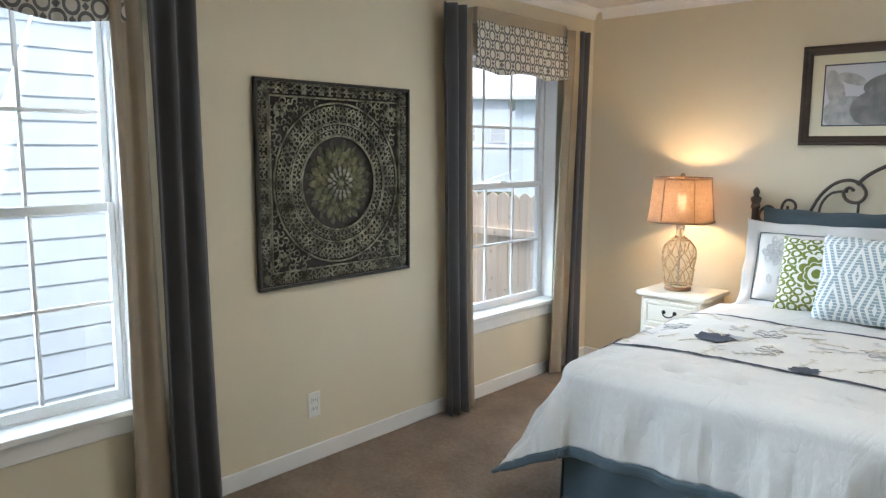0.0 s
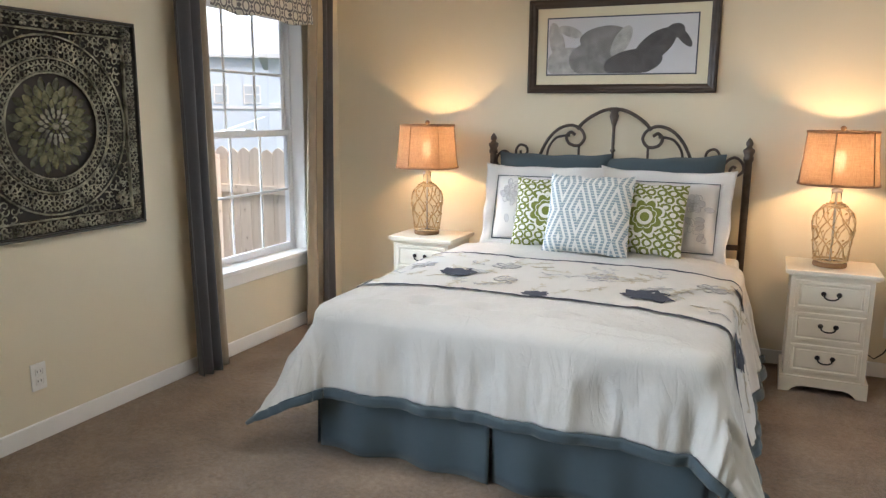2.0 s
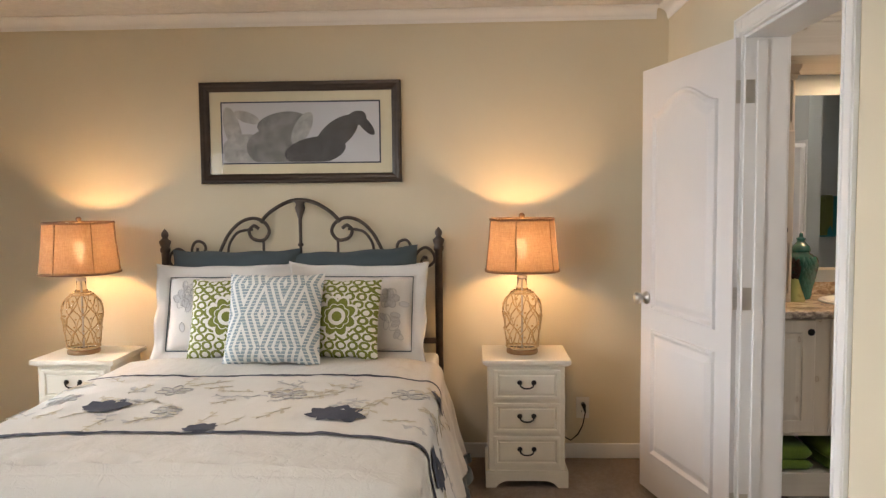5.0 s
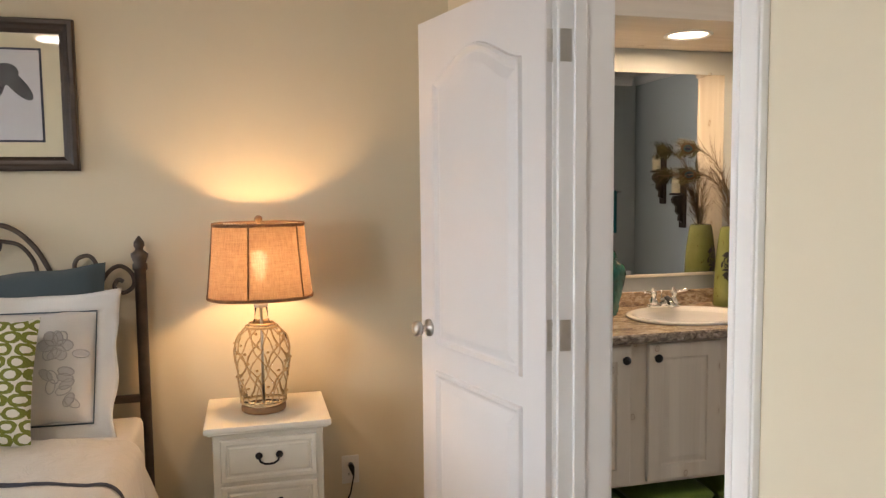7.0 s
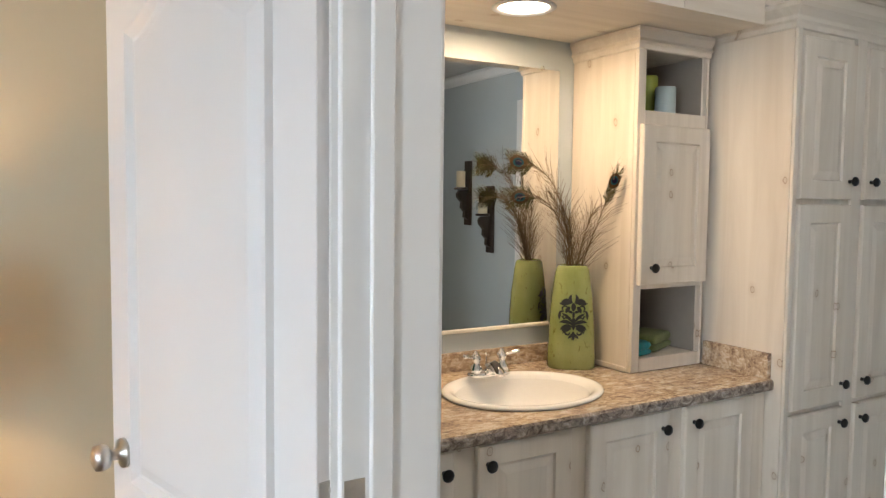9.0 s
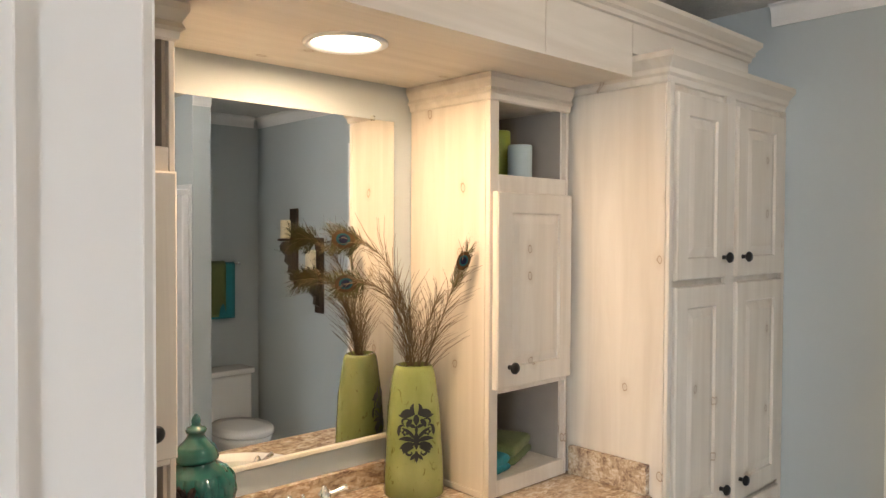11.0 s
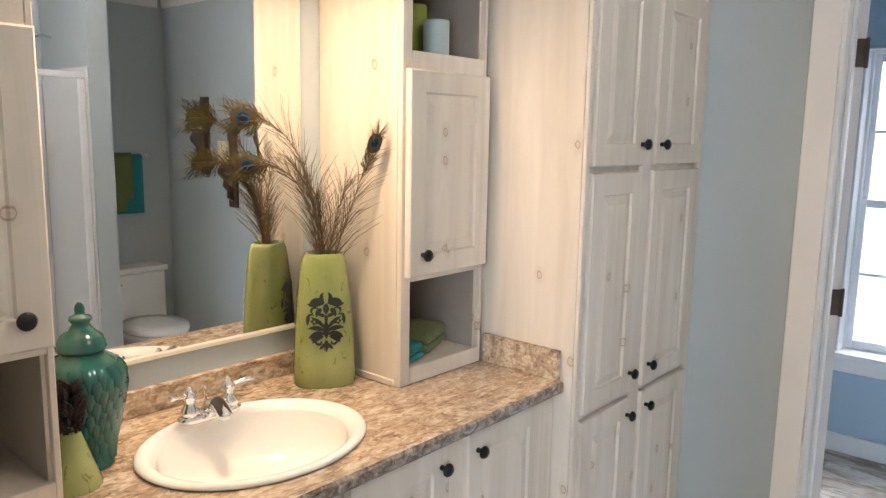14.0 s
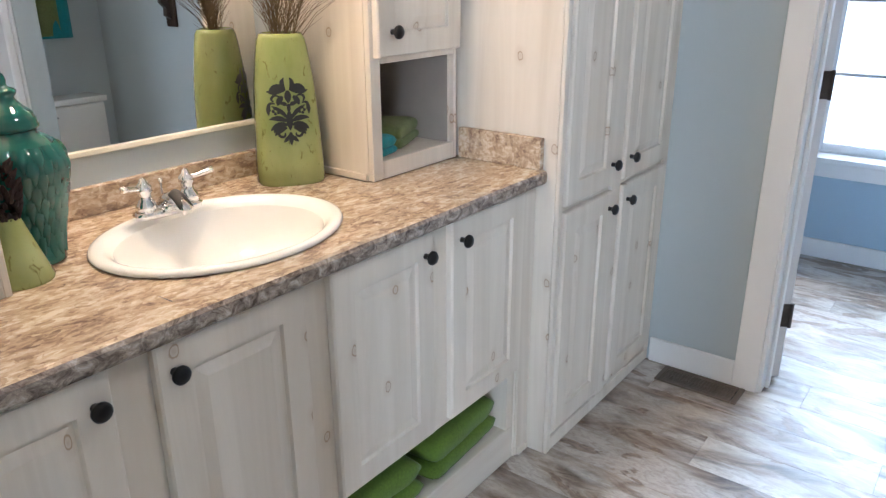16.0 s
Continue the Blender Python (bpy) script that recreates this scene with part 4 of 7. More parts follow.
part("body", lathe(bmesh.new(), vprof, seg=48, cap=False, power=3.0, sy=0.82), GREENGLAZE, vz, smooth=True)


def vase_r(z):
    for (r0, z0), (r1, z1) in zip(vprof[1:], vprof[2:]):
        if z0 <= z <= z1:
            return r0 + (r1 - r0) * (z - z0) / (z1 - z0)
    return 0.07


def on_vase(x, z, off=0.0012):
    r = vase_r(z) + off
    q = min(abs(x) / r, 0.98)
    return (x, -0.82 * r * (1 - q ** 3) ** (1 / 3) - 0.0004, z)


def ribbon(bm, pts, widths):
    n = len(pts)
    row = []
    for i, (x, z) in enumerate(pts):
        a, b = pts[max(i - 1, 0)], pts[min(i + 1, n - 1)]
        t = Vector((b[0] - a[0], b[1] - a[1], 0)).normalized()
        w = widths[i] if isinstance(widths, list) else widths
        row.append([bm.verts.new(on_vase(x - t.y * s * w, z + t.x * s * w)) for s in (-1, 1)])
    for a, b in zip(row, row[1:]):
        bm.faces.new((a[0], a[1], b[1], b[0]))


def swirl(cx, cz, r0, r1, a0, a1, n=18):
    return [(cx + (r0 + (r1 - r0) * k / n) * math.cos(radians(a0 + (a1 - a0) * k / n)), cz + (r0 + (r1 - r0) * k / n) * math.sin(radians(a0 + (a1 - a0) * k / n))) for k in range(n + 1)]


def leaf_fill(bm, x0, z0, ang, ln, wd, curve=0.0, n=9):
    """A filled leaf on the vase's skin, from its root along ang degrees, bending by curve."""
    pts, x, z, a = [], x0, z0, radians(ang)
    for k in range(n + 1):
        pts.append((x, z))
        a += radians(curve) / n
        x, z = x + ln / n * math.cos(a), z + ln / n * math.sin(a)
    ribbon(bm, pts, [max(0.0004, 1.4 * wd * math.sin(math.pi * (0.10 + 0.88 * k / n)) ** 0.9) for k in range(n + 1)])


def stencil(bm):
    for sx in (1, -1):
        def leaf(x, z, ang, ln, wd, curve=0.0):
            leaf_fill(bm, sx * x, z, ang if sx > 0 else 180 - ang, ln, wd, curve * sx)

        def hook(cx, cz, r0, r1, a0, a1, w):
            ribbon(bm, [(sx * x, z) for x, z in swirl(cx, cz, r0, r1, a0, a1)], [w * (0.35 + 0.65 * math.sin(math.pi * k / 18)) for k in range(19)])
        leaf(0.005, 0.236, 35, 0.034, 0.0042, 95)          # horns of the crest
        leaf(0.007, 0.237, 30, 0.040, 0.0085, -70)         # upper wings
        leaf(0.020, 0.232, -5, 0.030, 0.0038, 20)
        hook(0.032, 0.214, 0.014, 0.004, 160, -60, 0.0030)
        leaf(0.012, 0.222, -30, 0.026, 0.0050, -50)
        hook(0.040, 0.196, 0.012, 0.006, 130, -70, 0.0036)  # outer hooks
        leaf(0.044, 0.206, -60, 0.030, 0.0034, -40)
        leaf(0.004, 0.168, 62, 0.050, 0.0036, -38)          # stems and their leaves
        leaf(0.005, 0.162, 38, 0.046, 0.0046, -55)
        leaf(0.006, 0.154, 16, 0.044, 0.0054, -60)
        leaf(0.008, 0.147, -4, 0.036, 0.0046, -50)
        for q in range(5):
            leaf(0.031 + 0.003 * math.cos(q * 1.257), 0.188 + 0.003 * math.sin(q * 1.257), q * 72, 0.0075, 0.0028)
        hook(0.018, 0.133, 0.014, 0.004, 100, -200, 0.0034)  # lower volutes
        leaf(0.004, 0.128, -62, 0.022, 0.0034, 25)
        leaf(0.026, 0.152, -20, 0.022, 0.0036, -60)
        leaf(0.004, 0.200, 60, 0.018, 0.0036, -80)
    leaf_fill(bm, 0, 0.236, -90, 0.030, 0.0060)
    leaf_fill(bm, 0, 0.205, -90, 0.024, 0.0032)
    leaf_fill(bm, 0, 0.186, -90, 0.046, 0.0060)
    leaf_fill(bm, 0, 0.136, -90, 0.032, 0.0046)


bm = bmesh.new()
stencil(bm)
part("stencil", bm, MOTIF, vz, "black damask stencil")["kind"] = "stuff"
bm = bmesh.new()
stencil(bm)
for v in bm.verts:
    v.co = Vector((-v.co.x, -v.co.y, v.co.z))
part("stencil", bm, MOTIF, vz, "black damask stencil")["kind"] = "stuff"

FEATHER = simple("brown_feather_barbs", (0.125, 0.085, 0.042), 0.7, var=0.35, scale=40)
OLIVEF = simple("olive_feather", (0.046, 0.043, 0.012), 0.6, var=0.5, scale=60, spec=0.2)
COPPER = simple("copper_feather", (0.052, 0.027, 0.011), 0.7, var=0.4, scale=60, spec=0.1)
TURQ = simple("turquoise_eye", (0.003, 0.045, 0.058), 0.7, var=0.2, spec=0.1)
NAVY = simple("navy_eye", (0.002, 0.003, 0.018), 0.7, var=0.2, spec=0.1)
rng = random.Random(7)


def feather(eye_size, tip, bend, start, wide, name="peacock_feather", bare=False):
    """One feather: a stem, loose barbs and an eye near the tip; coordinates relative to the vase's base."""
    f = thing(name, "long peacock feather with loose brown barbs standing in the green vase", "feather", (2.500, 4.398, 0.9055), 0, "feathers in the vase")
    p0, p2 = Vector(start), Vector(tip)
    p1 = p0.lerp(p2, 0.45) + Vector(bend)
    pts = [p0 * (1 - u) ** 2 + p1 * 2 * u * (1 - u) + p2 * u * u for u in [k / 24 for k in range(25)]]
    part("stem", tube(bmesh.new(), pts, [0.0022 - 0.0016 * k / 24 for k in range(25)], 5), FEATHER, f)
    bm = bmesh.new()
    for k in range(84):
        u = 0.06 + 0.90 * (k / 84)
        i = int(u * 24)
        b = pts[i].lerp(pts[min(i + 1, 24)], u * 24 - i)
        t = (pts[min(i + 1, 24)] - pts[max(i - 1, 0)]).normalized()
        d = Vector((rng.uniform(-1, 1), rng.uniform(-1, 1), rng.uniform(-0.3, 0.5)))
        d = (d - t * d.dot(t)).normalized()
        ln = rng.uniform(0.06, 0.16) * (0.50 + 0.6 * (1 - u))
        q1 = b + t * ln * 0.6 + d * ln * 0.28
        q2 = b + t * ln * 1.05 + d * ln * 0.62 + Vector((0, 0, -0.008))
        tube(bm, [b, q1, q2], [0.0009, 0.0007, 0.0003], 3, False)
    part("barb_fringe", bm, FEATHER, f, "loose thread-like brown barbs")["kind"] = "stuff"
    if bare:
        return f
    # the eye: layered leaf-shaped discs round the tip
    t = (pts[24] - pts[20]).normalized()
    away = Vector((-0.74, -0.67, 0.10))
    n = (away - t * away.dot(t)).normalized()
    s = t.cross(n)
    c = pts[23]
    for nm, mat, r, off, ln in (("fringe", OLIVEF, 1.0, 0.0, 1.35), ("bronze_ring", COPPER, 0.60, 0.0030, 1.25), ("turquoise_ring", TURQ, 0.40, 0.0046, 1.15), ("pupil", NAVY, 0.29, 0.0062, 1.05)):
        bm = bmesh.new()
        if nm == "fringe":
            for k in range(300):
                u = rng.uniform(0.80, 1.0) * 24
                i = min(int(u), 23)
                q0 = pts[i].lerp(pts[i + 1], u - i)
                sd = 1 if k % 2 else -1
                wd, fw = eye_size * rng.uniform(0.15, 1.0) * wide, eye_size * rng.uniform(0.4, 2.5)
                q1 = q0 + s * sd * wd * 0.85 + t * fw * 0.45 + n * rng.uniform(-0.006, 0.001)
                q2 = q0 + s * sd * wd * rng.uniform(0.55, 1.05) + t * fw + n * rng.uniform(-0.012, 0.002)
                o = s.cross(n) * 0.0009
                vs = [bm.verts.new(p) for p in (q0 - o, q1 - o, q2, q1 + o, q0 + o)]
                bm.faces.new((vs[0], vs[1], vs[3], vs[4]))
                bm.faces.new((vs[1], vs[2], vs[3]))
        else:
            cv = bm.verts.new(c + n * (off + 0.002))
            ring = [bm.verts.new(c + n * off + (s * math.cos(2 * math.pi * k / 20) * 0.85 + t * (math.sin(2 * math.pi * k / 20) * ln - 0.15)) * eye_size * r) for k in range(20)]
            for k in range(20):
                bm.faces.new((cv, ring[k], ring[(k + 1) % 20]))
        ob = part(nm, bm, mat, f)
        if nm == "fringe":
            ob["kind"] = "stuff"
    return f


feather(0.047, (-0.253, 0.027, 0.722), (0.10, -0.01, 0.26), (-0.01, 0, 0.30), 1.1)
feather(0.045, (-0.243, 0.027, 0.600), (0.09, -0.02, 0.22), (-0.015, 0.005, 0.30), 1.1)
feather(0.036, (0.066, -0.148, 0.690), (-0.02, 0.03, -0.06), (0.015, -0.01, 0.30), 0.62)
feather(0.03, (-0.13, -0.02, 0.62), (0.04, 0, 0.10), (-0.005, 0, 0.30), 0, bare=True)
feather(0.03, (0.05, -0.05, 0.57), (-0.02, 0, 0.02), (0.01, 0, 0.30), 0, bare=True)
feather(0.03, (-0.04, -0.02, 0.54), (0.01, 0, 0.02), (0.0, 0, 0.30), 0, bare=True)

# ---- teal ginger jar ----
jar = thing("ginger_jar", "glossy teal ceramic ginger jar with leaf relief and domed lid", "jar", (1.822, 4.335, 0.9055))
jp = [(0.046, 0.0), (0.053, 0.004), (0.051, 0.014), (0.046, 0.03), (0.055, 0.075), (0.068, 0.13), (0.077, 0.175), (0.074, 0.205), (0.060, 0.230), (0.043, 0.240), (0.041, 0.252)]


def jar_r(z):
    for (r0, z0), (r1, z1) in zip(jp, jp[1:]):
        if z0 <= z <= z1:
            return r0 + (r1 - r0) * (z - z0) / (z1 - z0)
    return 0.05


part("body", lathe(bmesh.new(), jp, seg=48), TEALGLAZE, jar, smooth=True)
bm = bmesh.new()
for row in range(8):
    z = 0.222 - row * 0.0235
    for k in range(17):
        a = 2 * math.pi * (k + 0.5 * (row % 2)) / 17
        w = 2 * math.pi / 17 * 0.42
        up, lo = z, z - 0.044
        grid_pts = []
        for j in range(5):
            zz = up + (lo - up) * j / 4
            half = w * (1.0, 1.0, 0.85, 0.55, 0.05)[j]
            grid_pts.append([((jar_r(max(zz, 0.015)) + (0.0080 if i == 1 else 0.0005) * (1, 1.2, 1.2, 1.0, 0.5)[j]) * math.cos(a + half * (i - 1)),
                              (jar_r(max(zz, 0.015)) + (0.0080 if i == 1 else 0.0005) * (1, 1.2, 1.2, 1.0, 0.5)[j]) * math.sin(a + half * (i - 1)), zz) for i in range(3)])
        rings(bm, grid_pts, closed=False)
part("leaf_relief", bm, TEALGLAZE, jar, "overlapping leaf scales", smooth=True)
lid_profile = [(0.041, 0.244), (0.0476, 0.2495), (0.0484, 0.2549), (0.0459, 0.2586), (0.0463, 0.2649), (0.0426, 0.2695), (0.041, 0.2759), (0.0361, 0.2804), (0.0295, 0.2859), (0.0213, 0.295), (0.0172, 0.3022), (0.0213, 0.3077), (0.023, 0.3132), (0.0197, 0.3177), (0.0115, 0.3204), (0.009, 0.325), (0.0103, 0.3314), (0.0082, 0.3395), (0.0033, 0.3459), (0.0008, 0.3477)]
part("lid", lathe(bmesh.new(), lid_profile, seg=40), TEALGLAZE, jar, "stepped domed lid with finial", smooth=True)

sv = thing("bud_vase", "small green flared vase holding a dark dried seed head", "vase", (1.762, 4.262, 0.9055))
part("body", lathe(bmesh.new(), [(0.052, 0.0), (0.054, 0.006), (0.040, 0.045), (0.022, 0.10), (0.017, 0.115), (0.014, 0.116), (0.014, 0.09)], seg=36, cap=False), GREENGLAZE, sv, smooth=True)
bm = bmesh.new()
for k in range(130):
    a, z = rng.uniform(0, 6.28), rng.uniform(0.10, 0.215)
    r = 0.019 * math.sin(math.pi * (z - 0.09) / 0.14) + 0.004
    p = Vector((r * math.cos(a), r * math.sin(a), z))
    tube(bm, [p * 0.9 + Vector((0, 0, 0.01)), p, p + Vector((math.cos(a) * 0.008, math.sin(a) * 0.008, 0.010))], [0.004, 0.006, 0.001], 5)
part("seed_head", bm, simple("dried_seed_head", (0.014, 0.009, 0.007), 0.9, var=0.4, scale=60), sv)["kind"] = "stuff"

# ---- towels ----
def folded_towel(name, mat, label, at, rz, w, d, h, layers, group=""):
    """Layers of soft cloth whose rounded fold faces the front; each layer is a closed pad."""
    t = thing(name, label, "towel", at, rz, group)
    for k in range(layers):
        bm = bmesh.new()
        z0, lh = h * (0.0, 0.36)[k], h * (0.46, 0.64)[k]
        ww, dd = w * (1 - 0.03 * k), d * (1 - 0.02 * k)
        loops = []
        for i in range(15):
            v = i / 14
            e = min(1.0, math.sin(math.pi * v) * 3.2) ** 0.5 if 0 < i < 14 else 0.25
            lp = []
            for j in range(28):
                a = 2 * math.pi * j / 28
                c, s2 = math.cos(a), math.sin(a)
                sag = 0.08 * noise.noise((v * 3 + k, c * 2.0, 3.0 * w))
                py = dd / 2 * abs(c) ** 0.34 * (1 if c > 0 else -1) * (0.94 + 0.06 * e) + 0.006 * noise.noise((v * 4, k * 3.0, 1.0))
                pz = z0 + lh * 0.5 + lh * 0.5 * abs(s2) ** 0.55 * (1 if s2 > 0 else -1) * e * (0.97 + sag)
                lp.append((-ww / 2 + ww * v, py, max(pz, 0.001)))
            loops.append(lp)
        rings(bm, loops, True, True)
        part("fold", bm, mat, t, smooth=True)
    return t


for tx, tw, tr in ((2.690, 0.335, 4), (2.335, 0.345, -3), (1.965, 0.34, 3), (1.60, 0.30, -1)):
    folded_towel("folded_towel", GREENTOWEL, "bright green bath towel folded on the open shelf", (tx, 4.125, 0.1185), tr, tw, 0.31, 0.128, 2, "towels on the vanity shelf")
folded_towel("hand_towel", TEALTOWEL, "small teal towel rolled in the cupboard niche", (2.690, 4.285, 0.9505), 10, 0.10, 0.10, 0.052, 2)
folded_towel("hand_towel", OLIVETOWEL, "olive green towel folded in the cupboard niche", (2.822, 4.345, 0.9505), 24, 0.20, 0.13, 0.066, 2)

solo("pillar_candle", lathe(bmesh.new(), [(0.035, 0), (0.0365, 0.003), (0.0365, 0.098), (0.034, 0.102), (0.030, 0.099)], seg=32), simple("pale_blue_wax", (0.42, 0.52, 0.53), 0.45), "pale blue pillar candle in the upper niche", "candle", (2.800, 4.265, 1.8065), smooth=True)
solo("pillar_candle", lathe(bmesh.new(), [(0.035, 0), (0.0365, 0.003), (0.0365, 0.148), (0.034, 0.152), (0.030, 0.149)], seg=32), simple("lime_wax", (0.26, 0.33, 0.05), 0.45), "tall lime green pillar candle in the upper niche", "candle", (2.800, 4.352, 1.8065), smooth=True)

# ---- floor register ----
reg = thing("floor_register", "brown slotted metal floor register beside the wall", "floor vent", (3.696, 3.646, 0.0))
bm = bmesh.new()
box(bm, -0.075, 0.045, -0.147, -0.128, 0.0005, 0.008, 0.003)
box(bm, -0.075, 0.045, 0.128, 0.147, 0.0005, 0.008, 0.003)
box(bm, -0.075, -0.055, -0.1275, 0.1275, 0.0005, 0.008, 0.003)
box(bm, 0.025, 0.045, -0.1275, 0.1275, 0.0005, 0.008, 0.003)
part("frame", bm, VENT, reg)
part("recess", bx(-0.055, 0.025, -0.128, 0.128, 0.0002, 0.0012), SLOT, reg)
for k in range(22):
    y = -0.118 + 0.236 * k / 21
    part("slat", bx(-0.0545, 0.0245, y - 0.0035, y + 0.0035, 0.0014, 0.0065, 0.001), VENT, reg)
part("bar", bx(-0.019, -0.011, -0.127, 0.127, 0.0014, 0.0068, 0.001), VENT, reg)

# ---- the far side of the bathroom ----
# added disc, out of view, to carry the extra bathroom lamp
bl = thing("ceiling_disc_light", "flat round white light added out of view on the bathroom ceiling", "light fixture", (2.35, 2.75, TOP))
part("rim", lathe(bmesh.new(), [(0.145, -0.001), (0.148, -0.012), (0.140, -0.020), (0.130, -0.020)], seg=40, cap=False), NICKEL, bl, smooth=True)
part("dome", lathe(bmesh.new(), [(0.130, -0.012), (0.110, -0.017), (0.06, -0.020), (0.001, -0.021)], seg=40, cap=False), DOMEGLOW, bl, "glowing frosted glass", smooth=True).visible_shadow = False
toi = thing("toilet", "white two-piece toilet against the back wall", "toilet", (3.385, 1.505, 0.0))
toi.scale = (1.0, 1.0, 0.93)
part("tank", bx(-0.215, 0.215, 0.005, 0.195, 0.40, 0.735, 0.025, 3), PORCELAIN, toi, smooth=True)
part("tank_lid", bx(-0.228, 0.228, 0.0, 0.208, 0.737, 0.775, 0.012, 3), PORCELAIN, toi, smooth=True)
part("flush_lever", tube(bmesh.new(), [(-0.15, 0.197, 0.68), (-0.15, 0.212, 0.68), (-0.09, 0.214, 0.672)], 0.007, 8), CHROME, toi, smooth=True)
bm = bmesh.new()
loops = []
for z, w, y0, y1 in ((0.0, 0.115, 0.12, 0.55), (0.05, 0.105, 0.13, 0.53), (0.18, 0.11, 0.13, 0.53), (0.28, 0.155, 0.12, 0.62), (0.36, 0.182, 0.11, 0.68), (0.40, 0.186, 0.10, 0.69)):
    loops.append([(w * math.cos(2 * math.pi * j / 36), (y0 + y1) / 2 + (y1 - y0) / 2 * math.sin(2 * math.pi * j / 36), z) for j in range(36)])
rings(bm, loops, True, True)
part("bowl", bm, PORCELAIN, toi, smooth=True)
bm = bmesh.new()
rings(bm, [[(0.188 * s * math.cos(2 * math.pi * j / 36), 0.445 + 0.245 * s * math.sin(2 * math.pi * j / 36), z) for j in range(36)] for s, z in ((0.99, 0.402), (1.0, 0.412), (1.0, 0.432), (0.97, 0.442), (0.6, 0.446))], True, True)
part("seat_lid", bm, PORCELAIN, toi, smooth=True)

bar = thing("towel_bar", "chrome towel bar on the wall above the toilet", "towel bar", (3.335, 1.5, 1.425))
part("rail", tube(bmesh.new(), [(-0.235, 0.065, 0), (0.235, 0.065, 0)], 0.008, 10), CHROME, bar, smooth=True)
for sx in (-0.235, 0.235):
    part("bracket", tube(bmesh.new(), [(sx, 0.001, 0), (sx, 0.012, 0), (sx, 0.014, 0), (sx, 0.075, 0)], [0.022, 0.020, 0.009, 0.011], 14), CHROME, bar, smooth=True)


def hung(u, v, w, h, off, cx):
    """A towel over the rail: v runs from the front hem up over the bar and down behind."""
    L = 2 * h + 0.03
    s = v * L
    wav = 0.006 * math.sin(9 * u + off * 300)
    if s < h:
        return (cx - w / 2 + w * u, 0.065 + 0.012 + off + wav * (1 - s / h), 1.425 - h + s)
    if s > h + 0.03:
        return (cx - w / 2 + w * u, 0.065 - 0.012 - off, 1.425 - (s - h - 0.03) * 0.9)
    a = (s - h) / 0.03 * math.pi
    return (cx - w / 2 + w * u, 0.065 + (0.012 + off) * math.cos(a), 1.425 + (0.010 + off) * math.sin(a))


solo("hanging_towel", sheet(bmesh.new(), lambda u, v: hung(u, v, 0.38, 0.37, 0.002, 0.0), 14, 40), TEALTOWEL, "teal bath towel hung over the rail", "towel", (3.345, 1.5, 0), smooth=True, solid=0.004)
solo("hanging_towel", sheet(bmesh.new(), lambda u, v: hung(u, v, 0.30, 0.355, 0.010, 0.0), 14, 40), OLIVETOWEL, "olive green towel layered over the teal one", "towel", (3.315, 1.5, 0), smooth=True, solid=0.004)


def sconce(y, ztop, label):
    s = thing("candle_sconce", label, "candle holder", (XE, y, ztop - 0.48), 0, "sconces on the wall")
    part("back_plate", bx(-0.018, -0.001, -0.045, 0.045, 0.0, 0.48, 0.004), DARKWOODZ, s)
    bm = bmesh.new()
    outer = [(-0.018, 0.04), (-0.05, 0.06), (-0.045, 0.10), (-0.075, 0.13), (-0.07, 0.17), (-0.105, 0.205), (-0.11, 0.235), (-0.09, 0.26), (-0.018, 0.265)]
    inner = [(-0.018, 0.05), (-0.025, 0.08), (-0.02, 0.11), (-0.03, 0.14), (-0.028, 0.17), (-0.03, 0.20), (-0.03, 0.22), (-0.025, 0.24), (-0.018, 0.25)]
    for yy in (-0.016,):
        rings(bm, [[(p[0], yy, p[1]) for p in outer], [(p[0], -yy, p[1]) for p in outer], [(p[0], -yy, p[1]) for p in inner], [(p[0], yy, p[1]) for p in inner], [(p[0], yy, p[1]) for p in outer]], closed=False)
    part("scroll_bracket", bm, DARKWOODZ, s)
    part("drip_plate", lathe(bmesh.new(), [(0.048, 0.265), (0.052, 0.270), (0.052, 0.278), (0.045, 0.282)], cx=-0.075, seg=28), DARKWOODZ, s, smooth=True)
    c = solo("wall_candle", lathe(bmesh.new(), [(0.033, 0), (0.034, 0.002), (0.034, 0.115), (0.030, 0.12)], seg=28), CANDLE, "cream pillar candle on a dark wall sconce", "candle", (XE - 0.075, y, ztop - 0.48 + 0.2825), "candles on the sconces", smooth=True)
    return s


sconce(1.99, 1.80, "carved espresso wood wall sconce, the higher of a pair")
sconce(2.29, 1.61, "carved espresso wood wall sconce, the lower of a pair")

SURR = simple("white_acrylic", (0.80, 0.81, 0.82), 0.2, var=0.01, bstr=0.0)
sh = thing("shower_stall", "white acrylic shower stall with framed opening", "shower", (0, 0, 0))
part("back_panel", bx(XB + 0.012, 2.978, 1.502, 1.512, 0.10, 1.92, 0.003), SURR, sh)
part("side_panel", bx(2.977, 2.988, 1.5125, 2.118, 0.10, 1.92, 0.003), SURR, sh)
part("side_panel", bx(XB + 0.001, XB + 0.011, 1.502, 2.118, 0.10, 1.92, 0.003), SURR, sh)
bm = bmesh.new()
box(bm, XB + 0.002, 2.987, 1.513, 2.118, 0.0, 0.06)
box(bm, XB + 0.002, 2.987, 2.05, 2.118, 0.061, 0.14, 0.01)
part("tray", bm, SURR, sh)
part("header_rail", bx(XB + 0.012, 2.976, 2.075, 2.105, 1.855, 1.89, 0.006), VINYL, sh)
for xx in (2.94, 2.66):
    part("upright", bx(xx, xx + 0.034, 2.078, 2.102, 0.141, 1.854, 0.005), VINYL, sh)
head = new("shower_head")
head.parent = sh
head.location = (2.9895, 1.655, 2.10)
head.rotation_euler = (0, 0, radians(90))
